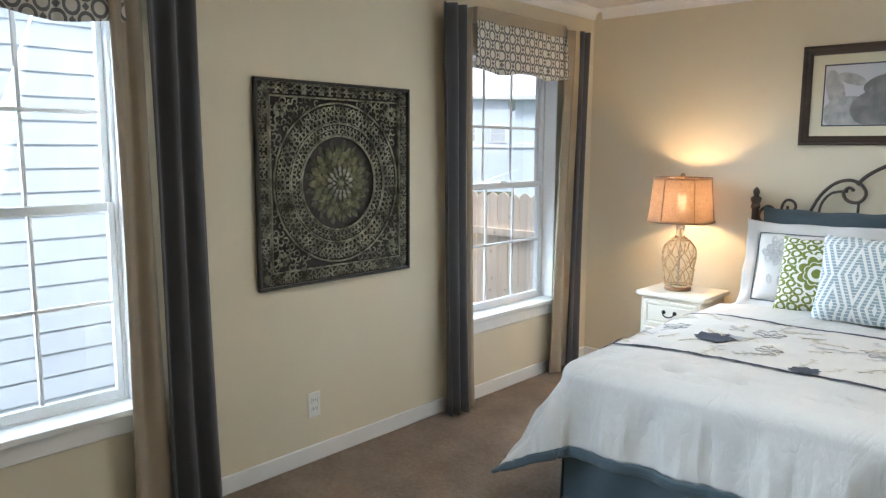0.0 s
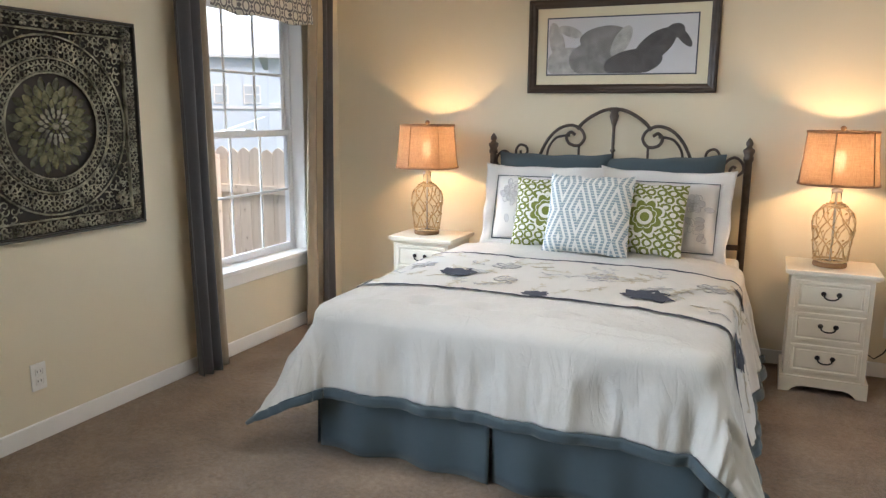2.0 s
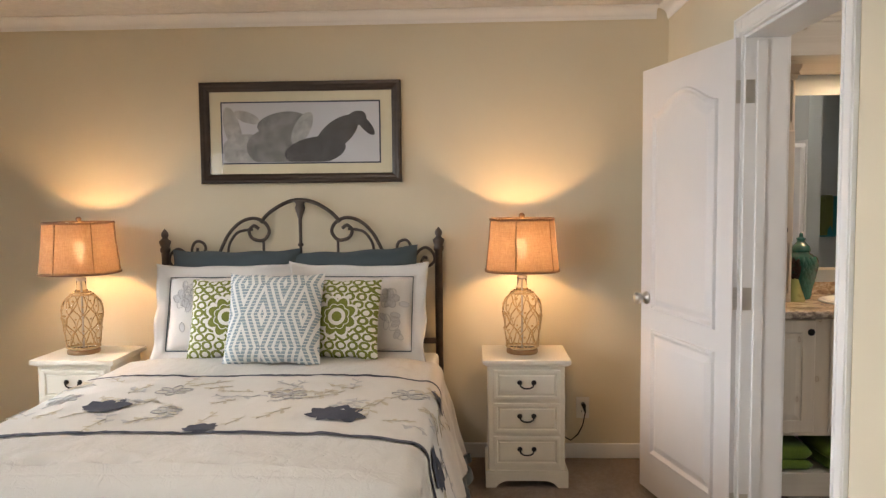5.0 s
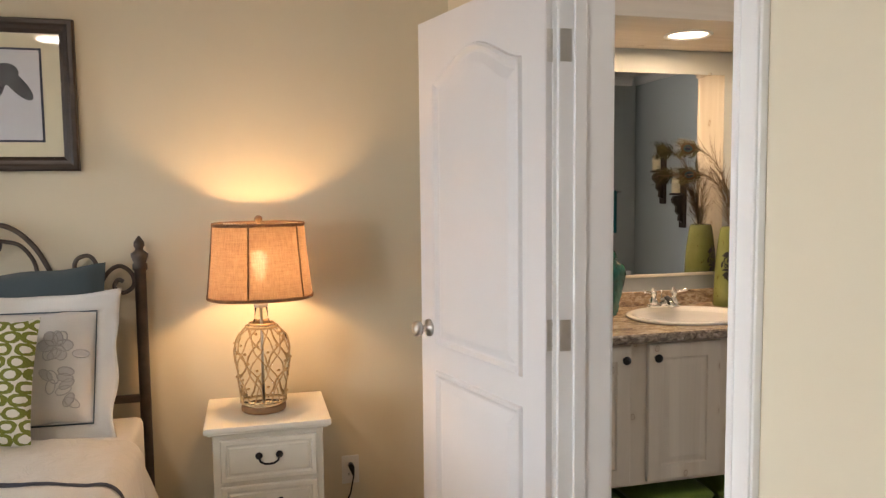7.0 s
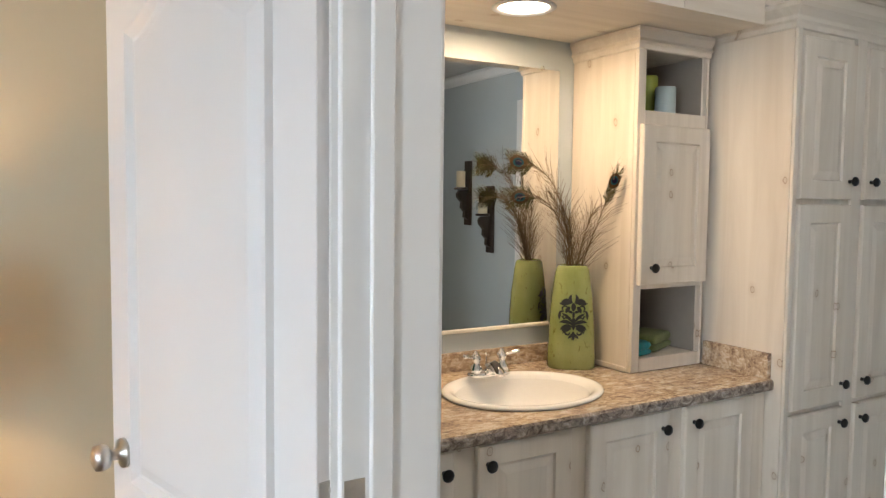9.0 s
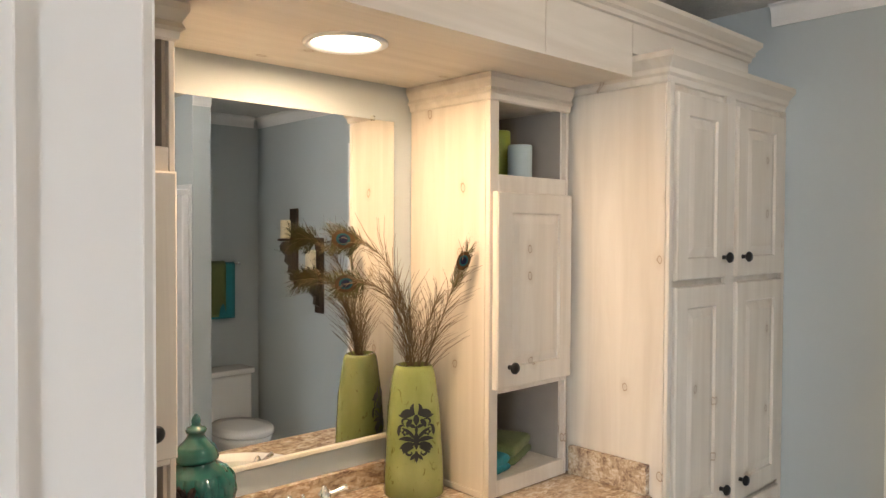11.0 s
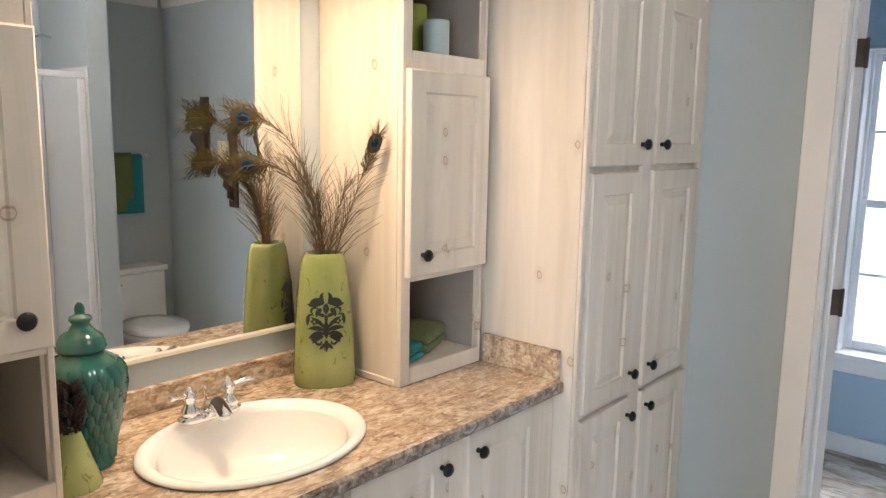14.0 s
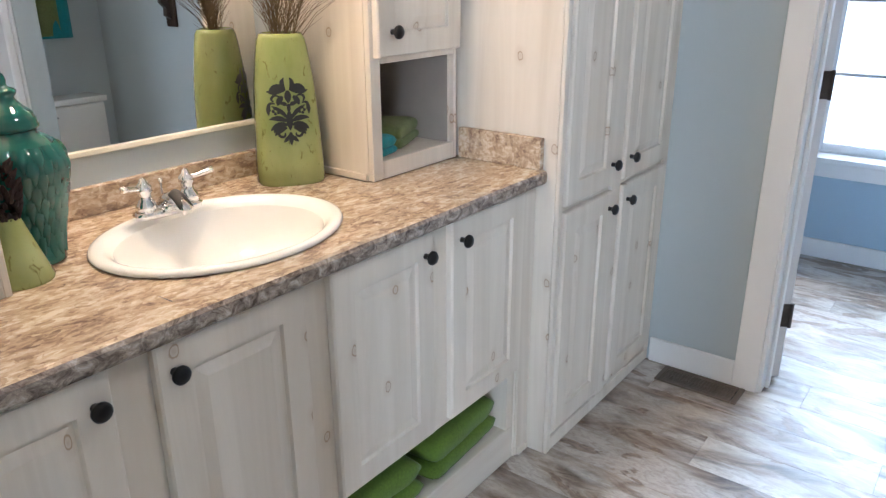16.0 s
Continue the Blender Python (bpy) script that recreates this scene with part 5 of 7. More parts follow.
part("arm", tube(bmesh.new(), [(0, 0.001, 0), (0, 0.05, 0.01), (0, 0.11, -0.005), (0, 0.14, -0.03)], 0.009, 10), CHROME, head, smooth=True)
part("rose", tube(bmesh.new(), [(0, 0.138, -0.028), (0, 0.16, -0.055), (0, 0.168, -0.066)], [0.014, 0.036, 0.038], 20), CHROME, head, smooth=True)


# ---- bedroom: the bed ----
BX0, BX1, BY0, BY1, BT = -1.635, -0.035, 2.43, 4.38, 0.63


def on_bed(s, t, off=0.0):
    """Where a point of the flat comforter lies once draped: s across, t along from the foot, in room metres."""
    r = 0.075
    ix0, ix1, iy0 = BX0 + r, BX1 - r, BY0 + r
    cx, cy = min(max(s, ix0), ix1), max(t, iy0)
    dx, dy = s - cx, t - cy
    e = math.hypot(dx, dy)
    raw = e
    if e > 0.50:
        e = 0.50 + 0.16 * math.tanh((e - 0.50) / 0.16)
    puff = 0.010 * math.sin(3.1 * s + 1) * math.sin(2.3 * t) + 0.008 * noise.noise((s * 4, t * 4, 0)) + 0.005 * noise.noise((s * 12, t * 7, 5.0)) + 0.003 * noise.noise((s * 30, t * 16, 9.0))
    for qx in (-1.19, -0.94, -0.62):
        puff -= 0.030 * math.exp(-(((s - qx) / 0.045) ** 2 + ((t - 2.540) / 0.017) ** 2))
        puff += 0.014 * math.exp(-(((s - qx) / 0.07) ** 2 + ((t - 2.590) / 0.03) ** 2))
    crown_h = 0.03 * (1 - ((cx - (ix0 + ix1) / 2) / ((ix1 - ix0) / 2)) ** 4)
    if e < 1e-6:
        return Vector((s, t, BT + crown_h + puff + off))
    ux, uy = dx / raw, dy / raw
    q = r * math.pi / 2
    corner = 2 * abs(ux * uy)
    per = (s if abs(uy) > abs(ux) else t)
    if e < q:
        a = e / r
        h, z = r * math.sin(a), r * (1 - math.cos(a))
        fl = 0.0
    else:
        d = e - q
        ang = 0.07 + (0.34 if ux < 0 else 0.19) * ux * ux + 0.32 * corner ** 1.5
        fold = min(d / 0.15, 1.0) * (0.013 * math.sin(per * 17 + 1.8 * math.sin(per * 5)) + 0.016 * noise.noise((per * 8, d * 3, 2.0)) + 0.010 * noise.noise((per * 24, d * 6, 4.0)) - 0.020 * abs(noise.noise((per * 13, d * 4, 7.0))) - 0.012 * corner * math.exp(-((abs(ux) - abs(uy)) / 0.35) ** 2) * min(d / 0.3, 1))
        h, z = r + d * math.sin(ang) + fold, r + d * math.cos(ang)
        fl = fold
    h += off
    return Vector((cx + ux * h, cy + uy * h, max(BT + crown_h * 0.3 - z + puff * 0.4 + (off if e < q else 0), 0.02)))


SIDE, FOOT, HEADEDGE = 0.47, 0.345, 4.02
S0, S1, T0 = BX0 - SIDE, BX1 + SIDE, BY0 - FOOT
bed = thing("bed", "queen bed with scrolled dark metal headboard and slate bed skirt", "bed")
part("box_spring", bx(BX0 + 0.06, BX1 - 0.06, BY0 + 0.075, BY1, 0.16, 0.36, 0.02, 2), COTTON, bed)
part("mattress", bx(BX0 + 0.03, BX1 - 0.03, BY0 + 0.05, BY1, 0.362, BT - 0.012, 0.045, 4), COTTON, bed, smooth=True)
# headboard in dark metal
hb = part("headboard", bx(BX0 + 0.04, BX1 - 0.04, 4.418, 4.438, 0.655, 0.685, 0.004), BRONZE, bed, "dark bronze scrolled metal headboard")
for px in (-1.572, -0.064):
    bm = bmesh.new()
    lathe(bm, [(0.020, 0.0), (0.021, 0.02), (0.021, 1.16), (0.027, 1.165), (0.027, 1.185), (0.022, 1.19), (0.031, 1.215), (0.031, 1.225), (0.018, 1.235), (0.014, 1.243), (0.020, 1.255), (0.019, 1.268), (0.008, 1.285), (0.001, 1.292)], px, 4.428, 16)
    part("post", bm, BRONZE, hb, smooth=True)
HX = -0.818


def smooth_path(pts, n=5):
    """A Catmull-Rom path in the plane of the headboard through (x, z) points."""
    pts = [pts[0]] + list(pts) + [pts[-1]]
    out = []
    for i in range(1, len(pts) - 2):
        p0, p1, p2, p3 = pts[i - 1:i + 3]
        for k in range(n):
            t = k / n
            out.append(tuple(0.5 * (2 * p1[c] + (p2[c] - p0[c]) * t + (2 * p0[c] - 5 * p1[c] + 4 * p2[c] - p3[c]) * t * t + (3 * p1[c] - p0[c] - 3 * p2[c] + p3[c]) * t ** 3) for c in (0, 1)))
    return out + [pts[-2]]


def scroll_bar(pts, s, r):
    return tube(bmesh.new(), [(HX + s * x, 4.428, z) for x, z in smooth_path(pts)], r, 8)


part("scroll", scroll_bar([(-0.218, 1.322), (-0.185, 1.362), (-0.131, 1.402), (-0.065, 1.434), (0, 1.444), (0.065, 1.434), (0.131, 1.402), (0.185, 1.362), (0.218, 1.322)], 1, 0.0105), BRONZE, hb, "arched top bar", smooth=True)
for s in (-1, 1):
    part("scroll", scroll_bar([(0.500, 1.09), (0.462, 1.135), (0.404, 1.25), (0.335, 1.322), (0.258, 1.346), (0.197, 1.322), (0.172, 1.272), (0.205, 1.226), (0.262, 1.234), (0.284, 1.275), (0.258, 1.305), (0.230, 1.288)], s, 0.0095), BRONZE, hb, smooth=True)
    part("scroll", scroll_bar([(0.404, 1.09), (0.404, 1.13), (0.394, 1.205), (0.352, 1.265), (0.300, 1.282), (0.262, 1.284)], s, 0.0075), BRONZE, hb, smooth=True)
    part("scroll", scroll_bar([(0.612, 1.09), (0.606, 1.14), (0.602, 1.19), (0.578, 1.221), (0.540, 1.212), (0.528, 1.180), (0.548, 1.156), (0.572, 1.166), (0.572, 1.186)], s, 0.008), BRONZE, hb, smooth=True)
    part("scroll", scroll_bar([(0.560, 1.02), (0.600, 1.085), (0.640, 1.155), (0.684, 1.180), (0.724, 1.150), (0.730, 1.105), (0.694, 1.078), (0.662, 1.100), (0.675, 1.128), (0.694, 1.120)], s, 0.008), BRONZE, hb, smooth=True)
    for xo, zt in ((0.404, 1.10), (0.205, 1.226), (0.612, 1.10)):
        part("bar", tube(bmesh.new(), [(HX + s * xo, 4.428, 0.68), (HX + s * xo, 4.428, zt)], 0.0075, 8), BRONZE, hb)
bm = bmesh.new()
rings(bm, [[(HX + w * math.cos(2 * math.pi * j / 10), 4.428 + d * math.sin(2 * math.pi * j / 10), z) for j in range(10)] for w, d, z in ((0.009, 0.009, 0.68), (0.008, 0.008, 1.19), (0.016, 0.012, 1.195), (0.016, 0.012, 1.205), (0.009, 0.009, 1.21), (0.010, 0.009, 1.34), (0.028, 0.012, 1.40), (0.022, 0.012, 1.425), (0.05, 0.008, 1.447), (0.02, 0.006, 1.45))], True, True)
part("fleur_bar", bm, BRONZE, hb, "centre bar with a leaf finial", smooth=True)

# bed skirt: separate panels
def skirt_panel(p0, p1, out):
    def f(u, v):
        x, y = p0[0] + (p1[0] - p0[0]) * u, p0[1] + (p1[1] - p0[1]) * u
        w = (0.004 + 0.014 * v) * math.sin(u * 17 + 2 * p0[0]) + 0.012 * v * math.sin(u * 6.28 * 1.5)
        return (x + out[0] * w, y + out[1] * w, 0.36 - 0.352 * v)
    return sheet(bmesh.new(), f, 40, 8)


cxb = -0.838
part("skirt", skirt_panel((BX0 + 0.02, BY0 + 0.035), (cxb - 0.004, BY0 + 0.025), (0, -1)), SLATE, bed, "slate blue bed skirt", smooth=True, solid=0.003)
part("skirt", skirt_panel((cxb + 0.004, BY0 + 0.015), (BX1 - 0.02, BY0 + 0.025), (0, -1)), SLATE, bed, smooth=True, solid=0.003)
part("skirt", skirt_panel((BX0 + 0.02, BY1 - 0.1), (BX0 + 0.015, BY0 + 0.04), (-1, 0)), SLATE, bed, smooth=True, solid=0.003)
part("skirt", skirt_panel((BX1 - 0.02, BY0 + 0.04), (BX1 - 0.02, BY1 - 0.1), (1, 0)), SLATE, bed, smooth=True, solid=0.003)

# comforter, draped
com = thing("comforter", "ivory comforter with slate hem and embroidered floral band", "comforter")


def strip(s0, s1, t0, t1, ns, nt, off):
    return sheet(bmesh.new(), lambda u, v: on_bed(s0 + (s1 - s0) * u, t0 + (t1 - t0) * v, off), ns, nt)


HEM = 0.040
part("cover", strip(S0 + HEM, S1 - HEM, T0 + HEM, HEADEDGE, 210, 210, 0.012), COMF, com, smooth=True, solid=0.010)
part("hem", strip(S0, S1, T0, T0 + HEM + 0.002, 150, 3, 0.0145), SLATE, com, "slate blue hem", smooth=True, solid=0.014)
for a, b in ((S0, S0 + HEM + 0.002), (S1 - HEM - 0.002, S1)):
    part("hem", strip(a, b, T0 + HEM, HEADEDGE, 3, 120, 0.0145), SLATE, com, smooth=True, solid=0.014)
BAND0, BAND1 = 2.805, 3.62
part("band", strip(S0 + HEM + 0.004, S1 - HEM - 0.004, BAND0, BAND1, 150, 40, 0.0145), LINEN, com, "pale embroidered band", smooth=True)
for tt, w in ((BAND0, 0.013), (BAND1, 0.013)):
    part("stripe", strip(S0 + HEM + 0.003, S1 - HEM - 0.003, tt - w, tt + w, 150, 2, 0.0165), INK, com, "ink blue ribbon stripe", smooth=True)


def petal(bm, cx, cy, ang, ln, wd, off):
    n = 8
    left, right = [], []
    ca, sa = math.cos(ang), math.sin(ang)
    for k in range(n + 1):
        u = k / n
        w = wd * math.sin(math.pi * min(u * 0.97 + 0.015, 1)) ** 0.8
        bend = 0.10 * ln * math.sin(math.pi * u)
        for sgn, lst in ((-1, left), (1, right)):
            lx, ly = ln * u, sgn * w + bend
            lst.append(bm.verts.new(on_bed(cx + lx * ca - ly * sa, cy + lx * sa + ly * ca, off)))
    for k in range(n):
        bm.faces.new((left[k], left[k + 1], right[k + 1], right[k]))


rng2 = random.Random(21)


def blossom(cx, cy, size, mat, n, label):
    bm = bmesh.new()
    a0 = rng2.uniform(0, 6.28)
    for k in range(n):
        petal(bm, cx, cy, a0 + 2 * math.pi * k / n + rng2.uniform(-0.15, 0.15), size * rng2.uniform(0.85, 1.1), size * 0.34, 0.0185 + 0.0004 * k)
    part("blossom", bm, mat, com, label, smooth=True)


def bloom_outline(cx, cy, size):
    """A blossom drawn in corded outline, with a few short stamen stitches."""
    bm = bmesh.new()
    a0 = rng2.uniform(0, 6.28)
    for k in range(6):
        a = a0 + math.pi * k / 3
        ln, wd = size * rng2.uniform(0.85, 1.1), size * 0.30
        pts = []
        for j in range(11):
            q = math.pi * (2 * j / 10)
            lx, ly = ln * (0.5 - 0.5 * math.cos(q)), wd * math.sin(q) * (0.6 + 0.4 * math.sin(q / 2))
            pts.append(on_bed(cx + lx * math.cos(a) - ly * math.sin(a), cy + lx * math.sin(a) + ly * math.cos(a), 0.0175))
        tube(bm, pts, 0.0022, 4, False)
        tube(bm, [on_bed(cx + d * math.cos(a + 0.5), cy + d * math.sin(a + 0.5), 0.0175) for d in (0.004, 0.02)], 0.002, 4)
    part("blossom", bm, GREYP, com, "grey blossom in corded outline", smooth=True)


def leaf_spray(cx, cy, ang, n, mat, ln, label):
    bm = bmesh.new()
    for k in range(n):
        d = 0.034 * k + 0.01
        x, y = cx + d * math.cos(ang), cy + d * math.sin(ang)
        petal(bm, x, y, ang + (0.8 if k % 2 else -0.8) + rng2.uniform(-0.2, 0.2), ln * rng2.uniform(0.8, 1.15), ln * 0.2, 0.0178 + 0.0003 * k)
    pts = [on_bed(cx + 0.034 * n * u * math.cos(ang), cy + 0.034 * n * u * math.sin(ang), 0.0185) for u in [k / 6 for k in range(7)]]
    tube(bm, pts, 0.0012, 4)
    part("leaf_spray", bm, mat, com, label, smooth=True)


for cx, cy, sz in ((-1.27, 3.13, 0.10), (-0.80, 2.85, 0.07), (-0.37, 3.03, 0.115), (-1.66, 2.92, 0.07), (0.06, 2.93, 0.09), (-0.02, 3.46, 0.06)):
    blossom(cx, cy, sz * 0.92, INK, 9, "ink blue embroidered blossom")
for cx, cy, sz in ((-1.10, 3.36, 0.065), (-0.62, 3.32, 0.075), (-0.14, 3.36, 0.065), (-1.50, 3.26, 0.06), (-1.00, 3.06, 0.055), (0.14, 3.2, 0.06)):
    bloom_outline(cx, cy, sz * 1.1)
for k in range(64):
    leaf_spray(-1.80 + 1.98 * ((k * 0.618) % 1.0), BAND0 + 0.09 + 0.60 * rng2.random(), rng2.uniform(0, 6.28), rng2.choice((3, 4, 5)), (TAUPE, GREYP, TAUPE)[k % 3], rng2.uniform(0.034, 0.056), "taupe and grey embroidered leaves")


# ---- pillows ----
def cushion(bm, w, h, d, flange=0.0, n=22, seed=0):
    """A stuffed cushion in the x-z plane, bottom edge at z 0, facing -y; front and back skins."""
    for side in (-1, 1):
        def f(u, v, side=side):
            x, z = (u - 0.5) * 2, (v - 0.5) * 2
            core = max(0.0, (1 - abs(x) ** 3.2)) ** 0.55 * max(0.0, (1 - abs(z) ** 3.2)) ** 0.55
            pin = 1 - 0.05 * (1 - abs(z) ** 2) * abs(x) ** 6
            pin2 = 1 - 0.05 * (1 - abs(x) ** 2) * abs(z) ** 6
            wob = 0.05 * noise.noise((x * 1.7 + seed, z * 1.7, side * 3.0))
            return (x * w / 2 * pin, side * d / 2 * core * (1 + wob), h / 2 + z * h / 2 * pin2 + 0.004 * math.sin(x * 9 + seed))
        sheet(bm, f, n, n, side > 0)
    return bm


def flange_ring(w, h, fw, seed=0.0):
    """A soft wavy flange round a cushion, flaring at its corners."""
    bm = bmesh.new()
    n = 96

    def edge(k, grow):
        q = k / n * 4
        i, u = int(q) % 4, q - int(q)
        g = grow / fw
        flare = max(abs(2 * u - 1) ** 6, 0.0) * max(g, 0) * 0.016
        sag = 0.010 * max(g, 0) * noise.noise((k * 0.16, seed * 3.0, 0.0))
        W, H = w / 2 + grow + flare + sag, h / 2 + grow + flare + sag
        x, z = [(-W + 2 * W * u, -H), (W, -H + 2 * H * u), (W - 2 * W * u, H), (-W, H - 2 * H * u)][i]
        wave = 0.016 * math.sin(k * 0.55 + seed) + 0.014 * noise.noise((k * 0.22, seed, 4.0))
        return (x, wave * max(g, 0) - 0.002 - 0.02 * max(g, 0) * abs(2 * u - 1) ** 4, z + h / 2)
    rings(bm, [[edge(k, g) for k in range(n)] for g in (-0.012, 0.25 * fw, 0.5 * fw, 0.75 * fw, fw)])
    return bm


def lean(ob, x, y, z, tilt, rz=0.0):
    ob.matrix_basis = pose(x, y, z, -tilt, 0, rz)


def pattern_green():
    """White ground with an avocado rosette and ringed blooms around it."""
    m, nt, b = nodes_of("avocado_rosette_print", 0.85)
    tc = nt.nodes.new("ShaderNodeTexCoord")
    sep = nt.nodes.new("ShaderNodeSeparateXYZ")
    nt.links.new(tc.outputs["Object"], sep.inputs[0])
    x, z = sep.outputs[0], math_node(nt, "SUBTRACT", sep.outputs[2], 0.20)
    r = math_node(nt, "SQRT", math_node(nt, "ADD", math_node(nt, "MULTIPLY", x, x), math_node(nt, "MULTIPLY", z, z)))
    th = math_node(nt, "ARCTAN2", z, x)
    pet = math_node(nt, "ABSOLUTE", math_node(nt, "SINE", math_node(nt, "MULTIPLY", th, 4.0)))
    edge = math_node(nt, "MULTIPLY_ADD", pet, 0.026, 0.070)
    inside = math_node(nt, "LESS_THAN", r, edge)
    hole = math_node(nt, "LESS_THAN", math_node(nt, "ABSOLUTE", math_node(nt, "SUBTRACT", r, 0.034)), 0.009)
    lace = math_node(nt, "LESS_THAN", math_node(nt, "ABSOLUTE", math_node(nt, "SUBTRACT", r, math_node(nt, "MULTIPLY_ADD", pet, 0.010, 0.054))), 0.0022)
    rose = math_node(nt, "MULTIPLY", inside, math_node(nt, "SUBTRACT", 1.0, math_node(nt, "MAXIMUM", hole, lace)))
    # ringed blooms, repeating
    row = math_node(nt, "MULTIPLY", math_node(nt, "FLOOR", math_node(nt, "DIVIDE", z, 0.04)), 0.043)
    sx = math_node(nt, "SUBTRACT", math_node(nt, "FLOORED_MODULO", math_node(nt, "ADD", x, row), 0.058), 0.029)
    sz = math_node(nt, "SUBTRACT", math_node(nt, "FLOORED_MODULO", z, 0.04), 0.02)
    rr = math_node(nt, "SQRT", math_node(nt, "ADD", math_node(nt, "MULTIPLY", sx, sx), math_node(nt, "MULTIPLY", math_node(nt, "MULTIPLY", sz, sz), 1.7)))
    wob = noise_tex(nt, tc.outputs["Object"], 28, 2)
    rr = math_node(nt, "ADD", rr, math_node(nt, "MULTIPLY", math_node(nt, "SUBTRACT", wob, 0.5), 0.020))
    band = math_node(nt, "LESS_THAN", math_node(nt, "ABSOLUTE", math_node(nt, "SUBTRACT", rr, 0.0215)), 0.0068)
    far = math_node(nt, "GREATER_THAN", r, math_node(nt, "ADD", edge, 0.014))
    fac = math_node(nt, "MAXIMUM", rose, math_node(nt, "MULTIPLY", band, far))
    g = noise_tex(nt, tc.outputs["Object"], 300, 2)
    green = ramp(nt, g, [(0.3, (0.125, 0.155, 0.018)), (0.7, (0.215, 0.245, 0.045))])
    nt.links.new(mixc(nt, fac, (0.74, 0.74, 0.68), green), b.inputs["Base Color"])
    bump(nt, b, math_node(nt, "ADD", fac, math_node(nt, "MULTIPLY", g, 0.4)), 0.3, 0.003)
    return m


def pattern_zigzag():
    """Pale ground with dashed slate columns that shift in diamonds."""
    m, nt, b = nodes_of("slate_diamond_weave", 0.85)
    tc = nt.nodes.new("ShaderNodeTexCoord")
    sep = nt.nodes.new("ShaderNodeSeparateXYZ")
    nt.links.new(tc.outputs["Object"], sep.inputs[0])
    x, z = sep.outputs[0], sep.outputs[2]
    tri = math_node(nt, "PINGPONG", math_node(nt, "ADD", z, 0.08), 0.155)
    tx = math_node(nt, "PINGPONG", math_node(nt, "ADD", x, 1.0), 0.096)
    shift = math_node(nt, "ADD", math_node(nt, "MULTIPLY", tri, 0.36), tx)
    col = math_node(nt, "FLOORED_MODULO", math_node(nt, "ADD", shift, 1.0), 0.0330)
    line = math_node(nt, "LESS_THAN", col, 0.0190)
    row = math_node(nt, "FLOORED_MODULO", z, 0.0150)
    dash = math_node(nt, "LESS_THAN", row, 0.0118)
    fac = math_node(nt, "MULTIPLY", line, dash)
    g = noise_tex(nt, tc.outputs["Object"], 400, 2)
    blue = ramp(nt, g, [(0.3, (0.19, 0.275, 0.315)), (0.7, (0.315, 0.405, 0.44))])
    nt.links.new(mixc(nt, fac, (0.72, 0.73, 0.71), blue), b.inputs["Base Color"])
    bump(nt, b, math_node(nt, "ADD", fac, math_node(nt, "MULTIPLY", g, 0.5)), 0.4, 0.004)
    return m


PGREEN, PZIG = pattern_green(), pattern_zigzag()
PZ = BT + 0.045
for cx, rzp in ((-1.16, 1), (-0.50, -2)):
    p = solo("slate_pillow", cushion(bmesh.new(), 0.70, 0.505, 0.13, seed=cx), SLATE, "plain slate blue pillow behind the shams", "pillow", group="slate pillows", smooth=True)
    lean(p, cx, 4.31, PZ + 0.005, 9, rzp)
    p.rotation_euler.rotate_axis("Y", radians(0 if cx < -1 else -3))
for cx, sd in ((-1.185, 1), (-0.485, 2)):
    sham = thing("pillow_sham", "white flanged pillow sham with slate piping and embroidered leaves", "pillow", group="white shams")
    lean(sham, cx, 4.175, PZ - 0.015, 17, 2 if sd == 1 else -3)
    part("cushion", cushion(bmesh.new(), 0.60, 0.40, 0.15, seed=sd), COTTON, sham, smooth=True)
    part("flange", flange_ring(0.600, 0.395, 0.058, sd), COTTON, sham, smooth=True, solid=0.006)
    bm = bmesh.new()
    W, H = 0.29, 0.21
    tube(bm, [(-W, -0.010, 0.004), (W, -0.010, 0.004), (W, -0.010, 0.392), (-W, -0.010, 0.392), (-W, -0.010, 0.004)], 0.0035, 5)
    part("piping", bm, SLATE, sham, "slate blue piping")
    bm, fill = bmesh.new(), bmesh.new()
    xs = 0.185 if sd == 2 else -0.185
    for k in range(18):
        if k < 6:
            a, px, pz, ln, wd = 2 * math.pi * k / 6, xs - 0.01, 0.27, 0.055, 0.02
        else:
            a, px, pz, ln, wd = rng2.uniform(0, 6.28), xs + rng2.uniform(-0.05, 0.05), rng2.uniform(0.05, 0.33), 0.05, 0.014
        lft = []
        for j in range(13):
            uu = 2 * math.pi * j / 12
            lx, lz = ln * (0.5 + 0.5 * math.cos(uu)), wd * math.sin(uu)
            qx, qz = px + lx * math.cos(a) - lz * math.sin(a), pz + lx * math.sin(a) + lz * math.cos(a)
            nx, nz = qx / 0.30, (qz - 0.20) / 0.20
            yy = -0.075 * max(0.02, 1 - abs(nx) ** 3.2) ** 0.55 * max(0.02, 1 - abs(nz) ** 3.2) ** 0.55 * 1.03 - 0.002
            lft.append((qx, yy, qz))
        tube(bm, lft, 0.0018, 4)
        if k % 3 != 1:
            fill.faces.new([fill.verts.new((qx, yy + 0.0008, qz)) for qx, yy, qz in lft[:-1]])
    part("embroidery", bm, GREYP, sham, "grey outlined flower and leaves")["kind"] = "stuff"
    part("applique", fill, PALEGREY, sham, "pale grey satin petals")["kind"] = "stuff"
for cx, rzp in ((-1.09, 3), (-0.545, -5)):
    p = solo("green_cushion", cushion(bmesh.new(), 0.405, 0.405, 0.14, seed=cx * 3), PGREEN, "white cushion with avocado green rosette print", "cushion", group="green cushions", smooth=True)
    lean(p, cx, 3.985, PZ - 0.012, 20, rzp)
